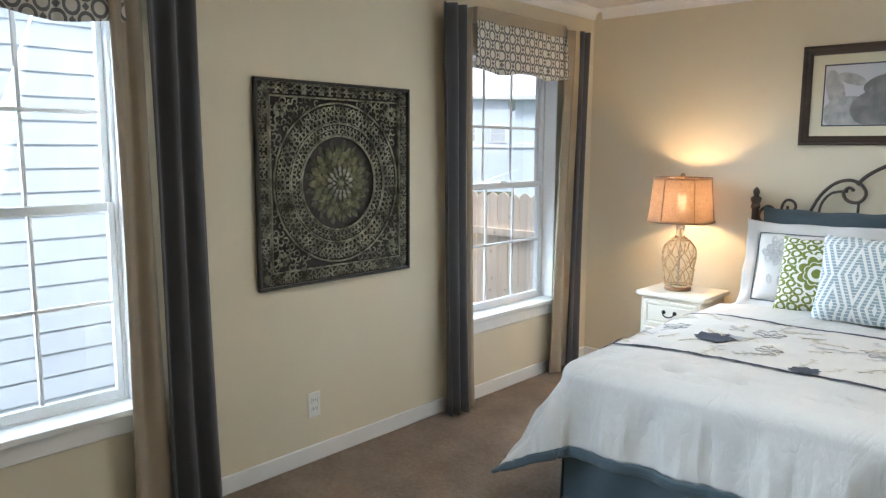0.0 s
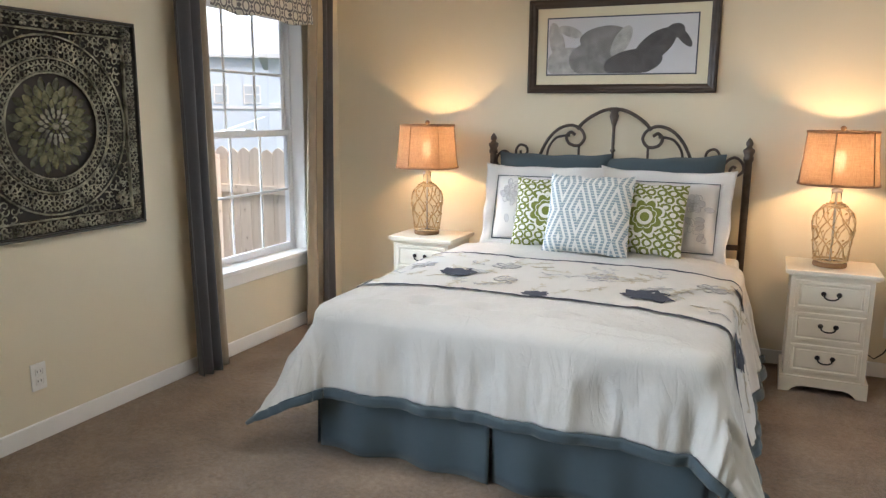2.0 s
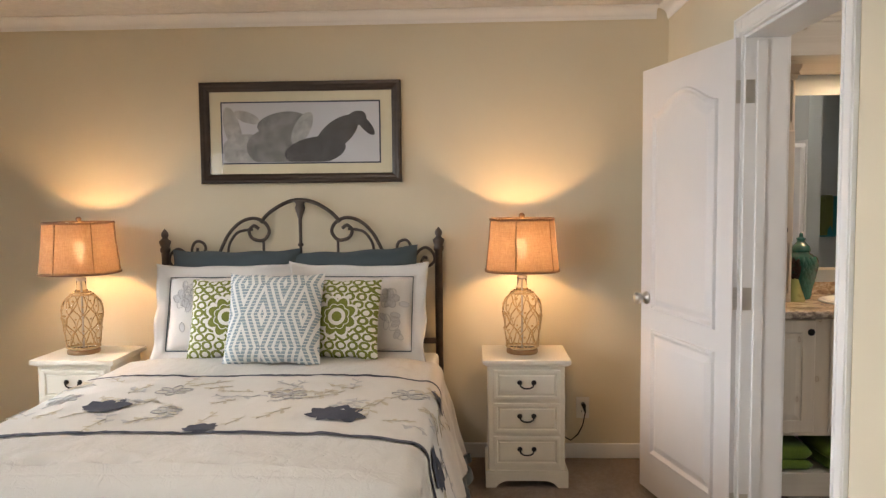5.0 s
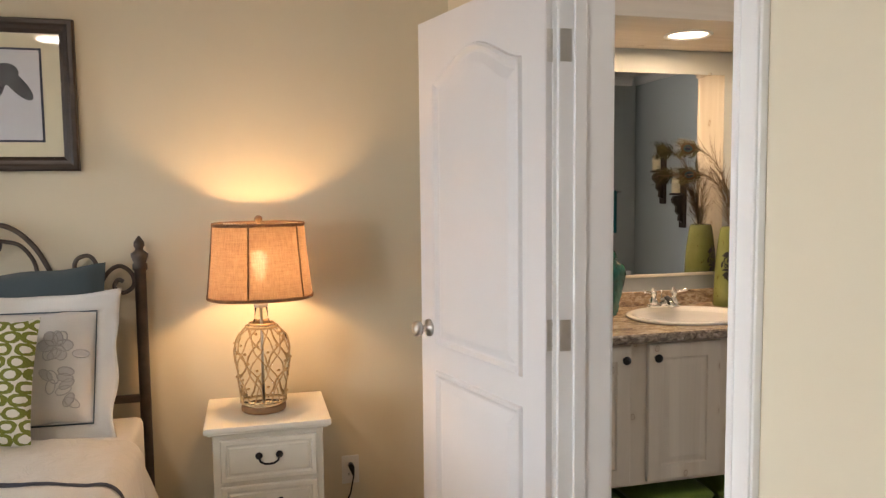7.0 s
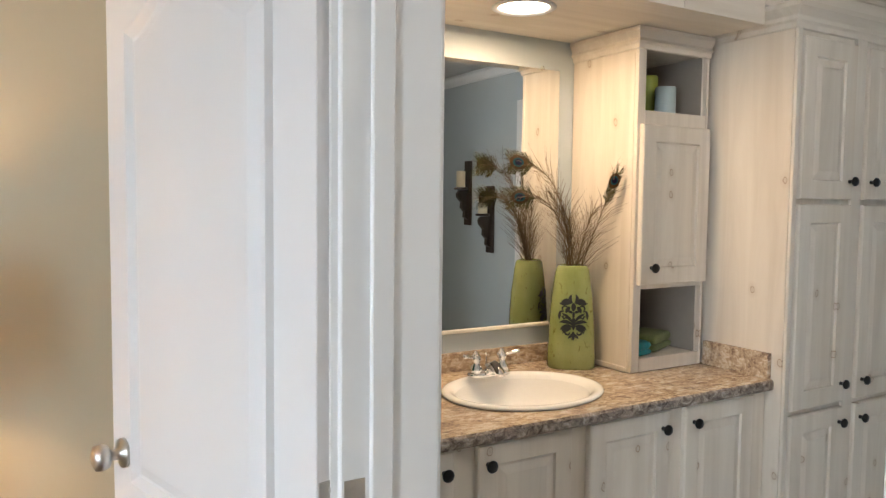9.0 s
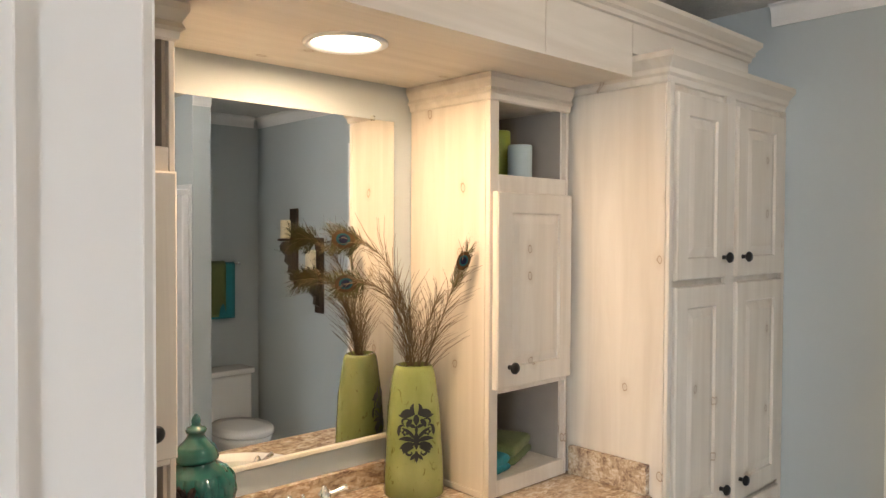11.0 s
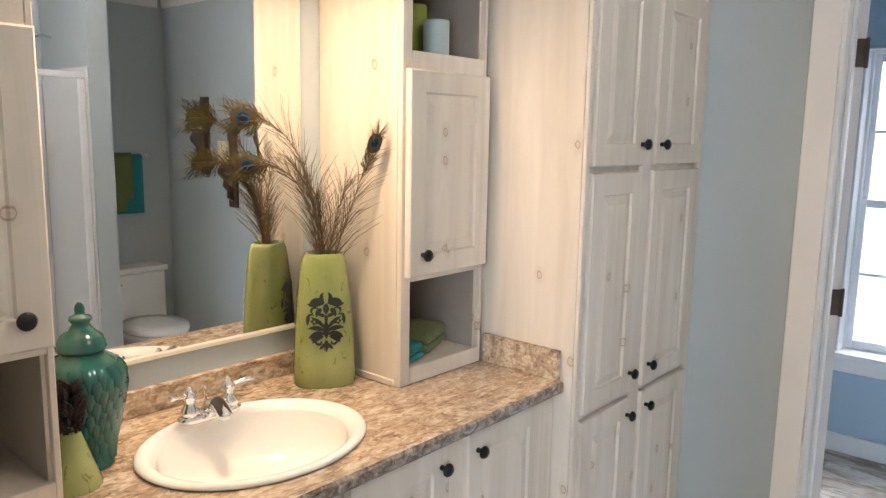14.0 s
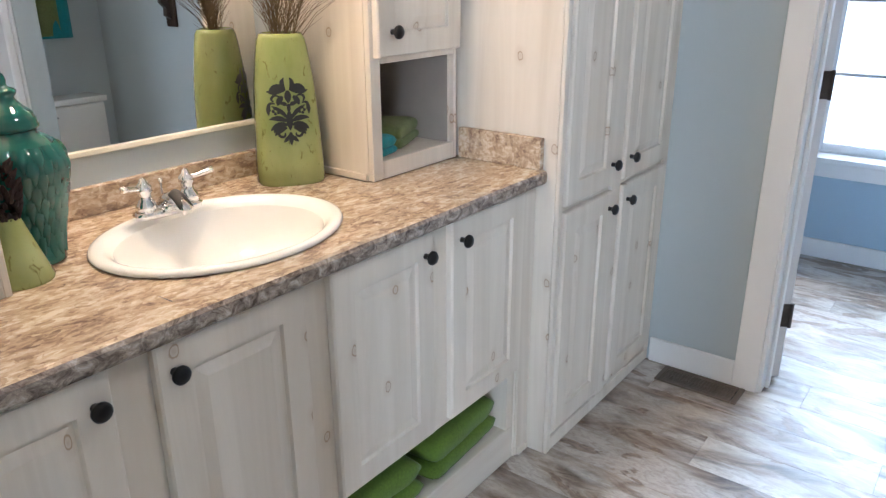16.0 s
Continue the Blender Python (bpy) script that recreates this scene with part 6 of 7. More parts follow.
p = solo("diamond_cushion", cushion(bmesh.new(), 0.47, 0.45, 0.15, seed=5), PZIG, "square cushion woven in pale slate diamond dashes", "cushion", smooth=True)
lean(p, -0.835, 3.845, PZ - 0.010, 22, 0)


# ---- nightstands and lamps ----
def nightstand(at, label):
    n = thing("nightstand", label, "nightstand", at, 0, "nightstands")
    w, d = 0.38, 0.34
    bm = bmesh.new()
    box(bm, -w / 2, w / 2, -d / 2, d / 2, 0.075, 0.612, 0.003)
    part("body", bm, CREAM, n)
    bm = bmesh.new()
    box(bm, -0.205, 0.205, -0.187, 0.182, 0.6125, 0.622, 0.003)
    box(bm, -0.218, 0.218, -0.200, 0.190, 0.6225, 0.645, 0.006, 2)
    part("top", bm, CREAM, n)
    # scalloped plinth
    bm = bmesh.new()
    pts = [(-0.205, 0.0), (-0.205, 0.085), (0.205, 0.085), (0.205, 0.0), (0.155, 0.0), (0.14, 0.018), (0.12, 0.03), (0.09, 0.036), (-0.09, 0.036), (-0.12, 0.03), (-0.14, 0.018), (-0.155, 0.0)]
    for y0, y1 in ((-0.190, -0.172),):
        rings(bm, [[(x, y, z) for x, z in pts] for y in (y0, y1)], True, True)
    box(bm, -0.205, -0.188, -0.1715, 0.17, 0.0, 0.085, 0.002)
    box(bm, 0.188, 0.205, -0.1715, 0.17, 0.0, 0.085, 0.002)
    part("plinth", bm, CREAM, n)
    for k in range(3):
        z0 = 0.107 + k * 0.168
        z1 = z0 + 0.150
        bm = bmesh.new()
        spec = [(0.0, 0.0), (0.0, -0.012), (0.003, -0.015), (0.016, -0.015), (0.021, -0.008), (0.026, -0.008), (0.031, -0.013), (0.034, -0.013)]
        yf = -d / 2
        rings(bm, [[(-0.165 + i, yf + dd, z0 + i), (0.165 - i, yf + dd, z0 + i), (0.165 - i, yf + dd, z1 - i), (-0.165 + i, yf + dd, z1 - i)] for i, dd in spec], False, True)
        dr = part("drawer", bm, CREAM, n)
        bm = bmesh.new()
        zc = (z0 + z1) / 2 + 0.012
        for sx in (-0.035, 0.035):
            rings(bm, [[(sx + r * math.cos(2 * math.pi * j / 14), yf - 0.013 - y, zc + r * math.sin(2 * math.pi * j / 14)) for j in range(14)] for r, y in ((0.013, 0.0), (0.012, 0.004), (0.006, 0.006), (0.006, 0.016), (0.002, 0.018))], True, True)
        tube(bm, [(-0.035, yf - 0.028, zc), (-0.030, yf - 0.030, zc - 0.016), (-0.015, yf - 0.032, zc - 0.024), (0, yf - 0.033, zc - 0.025), (0.015, yf - 0.032, zc - 0.024), (0.030, yf - 0.030, zc - 0.016), (0.035, yf - 0.028, zc)], 0.004, 8)
        part("handle", bm, BLACK, dr, "black bail pull", smooth=True)
    return n


nightstand((0.385, 4.235, 0), "cream three-drawer nightstand with black bail pulls")
nightstand((-1.912, 4.235, 0), "cream nightstand with black pulls beside the window corner")


def table_lamp(at, label):
    L = thing("table_lamp", label, "lamp", at, 0, "pair of table lamps")
    part("foot", lathe(bmesh.new(), [(0.078, 0.0), (0.081, 0.004), (0.081, 0.018), (0.076, 0.024), (0.07, 0.025)], seg=40), LAMPBASE, L, smooth=True)
    prof = [(0.074, 0.0255), (0.076, 0.03), (0.084, 0.10), (0.096, 0.19), (0.098, 0.23), (0.088, 0.275), (0.060, 0.305), (0.034, 0.325), (0.024, 0.345), (0.023, 0.385)]
    part("bottle", lathe(bmesh.new(), prof, seg=40), BOTTLE, L, "clear glass bottle base", smooth=True)

    def rad(z):
        for (r0, z0), (r1, z1) in zip(prof, prof[1:]):
            if z0 <= z <= z1:
                return r0 + (r1 - r0) * (z - z0) / (z1 - z0)
        return 0.075
    bm = bmesh.new()
    nk = 9
    for k in range(nk):
        for s in (-1, 1):
            pts = []
            for i in range(25):
                u = i / 24
                z = 0.03 + 0.285 * u
                a = 2 * math.pi * k / nk + s * (u * 2.25 * 2 * math.pi / nk + 0.05 * math.sin(u * 20))
                r = rad(z) + 0.004
                pts.append((r * math.cos(a), r * math.sin(a), z))
            tube(bm, pts, 0.0026, 5)
    for z, rr in ((0.035, 0.0045), (0.312, 0.0055), (0.322, 0.0055)):
        r = rad(z) + 0.005
        tube(bm, [(r * math.cos(2 * math.pi * i / 30), r * math.sin(2 * math.pi * i / 30), z) for i in range(31)], rr, 6, False)
    part("rope_net", bm, ROPE, L, "knotted jute rope net", smooth=True)
    bm = bmesh.new()
    for k in range(nk):
        for row in range(4):
            u = (row + 0.55) / 4.5
            z = 0.03 + 0.285 * u
            a = 2 * math.pi * (k + (0.5 if row % 2 else 0.0)) / nk
            r = rad(z) + 0.006
            bmesh.ops.create_icosphere(bm, subdivisions=1, radius=0.0052, matrix=Matrix.Translation((r * math.cos(a), r * math.sin(a), z)))
    part("knotwork", bm, ROPE, L, smooth=True)["kind"] = "stuff"
    bm = bmesh.new()
    tube(bm, [(0, 0, 0.03), (0, 0, 0.45)], 0.005, 8)
    lathe(bm, [(0.026, 0.384), (0.026, 0.398), (0.014, 0.404), (0.013, 0.44), (0.018, 0.445), (0.018, 0.478), (0.012, 0.482)], seg=20)
    part("stem", bm, NICKEL, L, smooth=True)
    part("bulb", lathe(bmesh.new(), [(0.012, 0.484), (0.013, 0.508), (0.022, 0.528), (0.0305, 0.550), (0.031, 0.565), (0.025, 0.583), (0.002, 0.594)], seg=20), BULB, L, "glowing warm bulb", smooth=True).visible_shadow = False
    # drum shade with soft corners, open above and below
    bm = bmesh.new()
    lathe(bm, [(0.188, 0.427), (0.180, 0.50), (0.170, 0.60), (0.163, 0.692)], seg=48, cap=False, power=2.5)
    shade = part("shade", bm, BURLAP, L, "tan burlap drum shade", smooth=True)
    for z, r in ((0.429, 0.1885), (0.690, 0.164)):
        bm = bmesh.new()
        lathe(bm, [(r, z - 0.006), (r + 0.0025, z - 0.005), (r + 0.0025, z + 0.005), (r, z + 0.006)], seg=48, cap=False, power=2.5)
        part("edge_tape", bm, BURLAP, shade, smooth=True)
    for k in range(6):
        a = 2 * math.pi * (k + 0.28) / 6
        c, s = math.cos(a), math.sin(a)
        d = (abs(c) ** 2.5 + abs(s) ** 2.5) ** (-1 / 2.5)
        part("seam", tube(bmesh.new(), [(r * d * c, r * d * s, z) for r, z in ((0.1895, 0.428), (0.1815, 0.50), (0.1715, 0.60), (0.1645, 0.691))], 0.003, 5), BURLAP, shade)
    bm = bmesh.new()
    for k in range(3):
        a = 2 * math.pi * k / 3 + 0.4
        tube(bm, [(0.006 * math.cos(a), 0.006 * math.sin(a), 0.685), (0.158 * math.cos(a), 0.158 * math.sin(a), 0.689)], 0.0022, 5)
    for s in (-1, 1):
        tube(bm, [(s * 0.016, 0, 0.45), (s * 0.048, 0, 0.50), (s * 0.05, 0, 0.58), (s * 0.025, 0, 0.67), (0, 0, 0.684)], 0.0022, 5)
    part("harp", bm, NICKEL, L)
    part("finial", lathe(bmesh.new(), [(0.006, 0.685), (0.007, 0.693), (0.014, 0.702), (0.015, 0.712), (0.008, 0.720), (0.001, 0.722)], seg=18), LAMPBASE, L, smooth=True)
    return L


table_lamp((0.374, 4.23, 0.6455), "glass bottle table lamp in a rope net with glowing burlap shade")
table_lamp((-1.946, 4.23, 0.6455), "rope-netted glass table lamp lit, near the window corner")


# ---- pictures, art, outlets ----
pic = thing("framed_picture", "wide dark-framed grey print with cream mat above the headboard", "picture", (-0.815, YH - 0.002, 1.812))
PW, PH, FW = 0.553, 0.275, 0.052
bm = bmesh.new()
fp = [(0.0, 0.0), (0.0, 0.024), (0.006, 0.030), (0.018, 0.030), (0.026, 0.024), (0.038, 0.022), (0.046, 0.016), (FW, 0.012), (FW, 0.0)]
rings(bm, [[(-PW + i, -d, -PH + i), (PW - i, -d, -PH + i), (PW - i, -d, PH - i), (-PW + i, -d, PH - i)] for i, d in fp])
part("frame", bm, DARKWOOD, pic, "dark espresso moulded frame")
part("mat", bx(-PW + FW, PW - FW, -0.008, -0.002, -PH + FW, PH - FW), MAT, pic)
PRINTM = simple("mid_grey_print", (0.20, 0.195, 0.19), 0.7, var=0.3, scale=18)
IW, IH = 0.432, 0.162
part("inner_border", bx(-IW - 0.008, IW + 0.008, -0.0095, -0.0082, -IH - 0.008, IH + 0.008), INK, pic)
prt = part("print", bx(-IW, IW, -0.0108, -0.0097, -IH, IH), PAPER, pic, "pale print with soft grey shapes")


def blob(cx, cz, rx, rz, rot, mat, y):
    bm = bmesh.new()
    pts = []
    for k in range(28):
        a = 2 * math.pi * k / 28
        x, z = rx * math.cos(a), rz * math.sin(a)
        px, pz = cx + x * math.cos(rot) - z * math.sin(rot), cz + x * math.sin(rot) + z * math.cos(rot)
        pts.append((min(max(px, -IW + 0.002), IW - 0.002), y, min(max(pz, -IH + 0.002), IH - 0.002)))
    bm.faces.new([bm.verts.new(p) for p in pts])
    part("print_shape", bm, mat, prt)


for cx, cz, rx, rz, rot, mat, y in ((-0.30, -0.10, 0.14, 0.095, 0.0, PRINTL, -0.0111), (-0.375, 0.02, 0.045, 0.125, 0.25, PRINTL, -0.0112), (-0.295, 0.085, 0.075, 0.030, -0.35, PRINTL, -0.0113),
                                    (-0.13, -0.08, 0.17, 0.11, 0.0, PRINTM, -0.0114), (-0.10, 0.05, 0.14, 0.062, 0.15, PRINTM, -0.0115), (0.01, 0.02, 0.045, 0.10, -0.5, PRINTL, -0.0116),
                                    (0.08, -0.10, 0.17, 0.075, 0.15, PRINTD, -0.0117), (0.20, -0.01, 0.14, 0.070, 0.65, PRINTD, -0.0118), (0.31, 0.072, 0.055, 0.040, 0.3, PRINTD, -0.0119), (0.355, 0.04, 0.075, 0.026, -0.85, PRINTD, -0.0120)):
    blob(cx, cz, rx, rz, rot, mat, y)
part("glazing", bx(-PW + FW - 0.002, PW - FW + 0.002, -0.0146, -0.0130, -PH + FW - 0.002, PH - FW + 0.002), glass_mat("picture_glass", (1, 1, 1), 0.0, 1.3), pic).visible_shadow = False


def outlet(at, rz, label):
    o = thing("wall_outlet", label, "outlet", at, rz)
    part("cover_plate", bx(-0.036, 0.036, -0.007, -0.0005, -0.060, 0.060, 0.004, 2), PLASTIC, o)
    for dz in (-0.021, 0.021):
        r = part("socket", bx(-0.017, 0.017, -0.0085, -0.0065, dz - 0.0145, dz + 0.0145, 0.004, 2), PLASTIC, o)
        bm = bmesh.new()
        box(bm, -0.0085, -0.006, -0.009, -0.0084, dz - 0.003, dz + 0.008)
        box(bm, 0.006, 0.0085, -0.009, -0.0084, dz - 0.003, dz + 0.008)
        part("slots", bm, SLOT, r)
    return o


outlet((XL, 2.017, 0.285), -90 + 180, "white duplex wall outlet on the beige wall")
oo = outlet((0.722, YH, 0.285), 0, "white wall outlet with a black plug beside the nightstand")
plug = solo("lamp_cord", tube(bmesh.new(), [(0.722, YH - 0.009, 0.306), (0.724, YH - 0.035, 0.304), (0.730, YH - 0.045, 0.27), (0.715, YH - 0.05, 0.20), (0.69, YH - 0.05, 0.15), (0.65, YH - 0.05, 0.115), (0.61, YH - 0.05, 0.14), (0.58, YH - 0.04, 0.20)], [0.012, 0.012, 0.0035, 0.003, 0.0045, 0.003, 0.003, 0.003], 8), BLACK, "black lamp cord plugged into the wall outlet", "cord", smooth=True)

ART = simple("antiqued_bronze_green", (0.270, 0.262, 0.205), 0.19, 0.35, var=0.7, scale=14, bscale=90, bstr=0.6)
ARTLIGHT = simple("olive_gold_patina", (0.125, 0.126, 0.070), 0.18, 0.2, var=0.6, scale=24, bscale=110, bstr=0.5)
ARTBACK = simple("dark_backing", (0.017, 0.014, 0.010), 0.5, 0.0, var=0.4, scale=20)
ARTFRAME = simple("dark_bronze_frame", (0.045, 0.043, 0.037), 0.35, 0.2, var=0.3, scale=14, bscale=150, bstr=0.2)
ARTDARK = simple("dark_olive_patina", (0.085, 0.086, 0.058), 0.22, 0.2, var=0.6, scale=24, bscale=110, bstr=0.5)
art = thing("metal_wall_art", "square dark metal filigree panel with medallion centre", "wall art", (XL, 2.178, 1.343))
AH = 0.465


def ap(y, z, x):
    return (x, y, z)


part("backing", bx(0.004, 0.012, -AH + 0.01, AH - 0.01, -AH + 0.01, AH - 0.01), ARTBACK, art)


def square_bar(h, w, x1):
    bm = bmesh.new()
    for a, b, c, d in ((-h, h, -h, -h + w), (-h, h, h - w, h), (-h, -h + w, -h + w, h - w), (h - w, h, -h + w, h - w)):
        box(bm, 0.0125, x1, a, b, c, d, 0.003)
    return bm


fr = part("frame", square_bar(AH, 0.014, 0.036), ARTFRAME, art)
part("inner_border", square_bar(0.395, 0.009, 0.034), ART, art)


def ring_at(cy, cz, r, rad, n=40, x=0.026):
    return tube(bmesh.new(), [(x, cy + r * math.cos(2 * math.pi * k / n), cz + r * math.sin(2 * math.pi * k / n)) for k in range(n + 1)], rad, 6, False)


for r, w in ((0.374, 0.0050), (0.281, 0.0050), (0.222, 0.0050)):
    part("ring", ring_at(0, 0, r, w), ART, art, smooth=True)


def curl(bm, cy, cz, r, a0, turn, rad, x=0.024):
    n = 9
    pts = []
    for k in range(n + 1):
        u = k / n
        a = a0 + turn * u
        rr = r * (1 - 0.72 * u)
        pts.append((x, cy + rr * math.cos(a), cz + rr * math.sin(a)))
    tube(bm, pts, [rad * (1 - 0.3 * k / n) for k in range(n + 1)], 4, False)


arng = random.Random(3)
bm = bmesh.new()
for side in range(4):
    for k in range(17):
        s = -0.40 + 0.80 * k / 16
        for row, rr in ((0.411, 0.017), (0.434, 0.014)):
            for d in (-1, 1):
                q = (s + d * 0.011, row)
                y, z = ((q[0], q[1]), (q[0], -q[1]), (q[1], q[0]), (-q[1], q[0]))[side]
                curl(bm, y, z, rr * 0.95, (0.8 if d > 0 else 2.3) + side * 1.57 + arng.uniform(-0.3, 0.3), d * 4.8, 0.0046)
part("border_scrollwork", bm, ART, art, "rows of small cast scrolls", smooth=True)["kind"] = "stuff"
bm = bmesh.new()
for rr, n, sz in ((0.304, 36, 0.021), (0.328, 40, 0.018), (0.352, 44, 0.018), (0.264, 36, 0.015), (0.240, 32, 0.016)):
    for k in range(n):
        a = 2 * math.pi * (k + (0.5 if sz < 0.018 else 0)) / n
        for d in (-1, 1):
            curl(bm, rr * math.cos(a + d * 0.035), rr * math.sin(a + d * 0.035), sz * arng.uniform(0.85, 1.15), a + d * 1.2 + arng.uniform(-0.5, 0.5), d * 5.2, 0.0045)
part("ring_scrollwork", bm, ART, art, "scrollwork between the rings", smooth=True)["kind"] = "stuff"
bm = bmesh.new()
for cy in (-1, 1):
    for cz in (-1, 1):
        for i in range(9):
            for j in range(9):
                u, v = 0.125 + 0.031 * i + arng.uniform(-0.006, 0.006), 0.125 + 0.031 * j + arng.uniform(-0.006, 0.006)
                if math.hypot(u, v) > 0.385 and u < 0.375 and v < 0.375:
                    curl(bm, cy * u, cz * v, arng.uniform(0.017, 0.024), arng.uniform(0, 6.28), arng.choice((-1, 1)) * 5.2, 0.0045)
for side in range(4):
    for k in range(9):
        s = -0.412 + 0.824 * k / 8
        y, z = ((s, 0.422), (s, -0.422), (0.422, s), (-0.422, s))[side]
        for q in range(5):
            a = 2 * math.pi * q / 5 + k
            p = Vector((0.027, y + 0.014 * math.cos(a), z + 0.014 * math.sin(a)))
            bmesh.ops.create_icosphere(bm, subdivisions=1, radius=0.0085, matrix=Matrix.Translation(p) @ Matrix.Diagonal((0.6, 1, 1, 1)))
for cy in (-1, 1):
    for cz in (-1, 1):
        for k in range(6):
            a = 2 * math.pi * k / 6
            p = Vector((0.027, cy * 0.335 + 0.024 * math.cos(a), cz * 0.335 + 0.024 * math.sin(a)))
            bmesh.ops.create_icosphere(bm, subdivisions=1, radius=0.013, matrix=Matrix.Translation(p) @ Matrix.Diagonal((0.5, 1, 1, 1)))
part("corner_scrollwork", bm, ART, art, "scrolls and rosettes in the corners and border", smooth=True)["kind"] = "stuff"


def art_petal(a, r0, r1, w, mat, x):
    bm = bmesh.new()
    ca, sa = math.cos(a), math.sin(a)
    rows = []
    for k in range(7):
        u = k / 6
        rr = r0 + (r1 - r0) * u
        ww = w * math.sin(math.pi * (0.08 + 0.90 * u)) ** 0.8
        rows.append([(x + (0.008 if j == 1 else 0.0), rr * ca - (j - 1) * ww * sa, rr * sa + (j - 1) * ww * ca) for j in range(3)])
    rings(bm, rows, closed=False)
    part("petal", bm, mat, art, smooth=True)


for n, r0, r1, w, mat, x, ph in ((16, 0.150, 0.206, 0.017, ARTDARK, 0.016, 0.5), (16, 0.118, 0.180, 0.019, ARTLIGHT, 0.019, 0.0), (16, 0.092, 0.150, 0.017, ARTLIGHT, 0.022, 0.5), (16, 0.070, 0.112, 0.013, ARTLIGHT, 0.025, 0.0), (14, 0.050, 0.080, 0.010, ART, 0.028, 0.5), (12, 0.032, 0.054, 0.0075, ART, 0.031, 0.0), (8, 0.016, 0.034, 0.0065, ARTLIGHT, 0.034, 0.5)):
    for k in range(n):
        art_petal(2 * math.pi * (k + ph) / n, r0, r1, w, mat, x)
bm = bmesh.new()
bmesh.ops.create_uvsphere(bm, u_segments=16, v_segments=8, radius=0.016, matrix=Matrix.Translation((0.036, 0, 0)))
part("boss", bm, ART, art, smooth=True)


# ---- curtains and valances ----
def curtain(name, y0t, y1t, y0b, y1b, ztop, mat, label, waves, amp, x0, phase=0.0, zb=0.015):
    def f(u, v):
        y = (y0t + (y1t - y0t) * u) * (1 - v) + (y0b + (y1b - y0b) * u) * v
        z = ztop + (zb - ztop) * v
        a = amp * (0.75 + 0.35 * v)
        x = x0 + a * math.sin(2 * math.pi * waves * u + phase + 0.5 * math.sin(3 * v)) + 0.006 * noise.noise((u * 5, v * 3, phase))
        return (x, y + 0.006 * math.sin(4 * v + 3 * u), z)
    return solo(name, sheet(bmesh.new(), f, 60, 40), mat, label, "curtain", smooth=True, solid=0.004)


CT = 2.262
curtain("curtain", 1.085, 1.20, 1.10, 1.235, CT, TANCURT, "tan curtain panel hanging beside the window", 1.3, 0.018, XL + 0.085, 0.3)
curtain("curtain", 1.205, 1.425, 1.225, 1.465, CT, GREYCURT, "charcoal curtain panel in deep folds", 2.5, 0.032, XL + 0.105, 1.1)
curtain("curtain", 2.815, 3.02, 2.885, 3.05, CT, GREYCURT, "charcoal curtain panel in deep folds", 2.5, 0.032, XL + 0.105, 2.4)
curtain("curtain", 2.985, 3.055, 3.02, 3.10, CT, TANCURT, "tan curtain panel hanging beside the window", 1.2, 0.016, XL + 0.09, 0.9)
curtain("curtain", 4.00, 4.13, 3.90, 4.07, CT, TANCURT, "tan curtain panel hanging beside the window", 1.4, 0.018, XL + 0.08, 2.0)
curtain("curtain", 4.135, 4.26, 4.075, 4.235, CT, GREYCURT, "charcoal curtain panel in the room corner", 1.8, 0.03, XL + 0.10, 0.2)


def valance_mat():
    """Ivory cloth with grey ogee rings and diamonds between them."""
    m, nt, b = nodes_of("grey_ogee_print", 0.85)
    tc = nt.nodes.new("ShaderNodeTexCoord")
    sep = nt.nodes.new("ShaderNodeSeparateXYZ")
    nt.links.new(tc.outputs["Object"], sep.inputs[0])
    y, z = sep.outputs[1], sep.outputs[2]
    facs = []
    A, B = 0.094, 0.102
    for oy, oz, kind in ((0, 0, "ring"), (0.5, 0.5, "ring"), (0.5, 0, "dia"), (0, 0.5, "dia")):
        u = math_node(nt, "SUBTRACT", math_node(nt, "FLOORED_MODULO", math_node(nt, "ADD", y, 10 + oy * A), A), A / 2)
        v = math_node(nt, "SUBTRACT", math_node(nt, "FLOORED_MODULO", math_node(nt, "ADD", z, 10 + oz * B), B), B / 2)
        if kind == "ring":
            r = math_node(nt, "SQRT", math_node(nt, "ADD", math_node(nt, "MULTIPLY", math_node(nt, "MULTIPLY", u, u), 1.35), math_node(nt, "MULTIPLY", v, v)))
            facs.append(math_node(nt, "LESS_THAN", math_node(nt, "ABSOLUTE", math_node(nt, "SUBTRACT", r, 0.0290)), 0.0064))
        else:
            r = math_node(nt, "ADD", math_node(nt, "MULTIPLY", math_node(nt, "ABSOLUTE", u), 1.2), math_node(nt, "ABSOLUTE", v))
            facs.append(math_node(nt, "LESS_THAN", r, 0.0150))
    f = math_node(nt, "MAXIMUM", math_node(nt, "MAXIMUM", facs[0], facs[1]), math_node(nt, "MAXIMUM", facs[2], facs[3]))
    g = noise_tex(nt, tc.outputs["Object"], 350, 2)
    ink = ramp(nt, g, [(0.3, (0.12, 0.12, 0.13)), (0.7, (0.22, 0.22, 0.225))])
    nt.links.new(mixc(nt, f, (0.70, 0.68, 0.61), ink), b.inputs["Base Color"])
    bump(nt, b, g, 0.25, 0.002)
    return m


VAL = valance_mat()


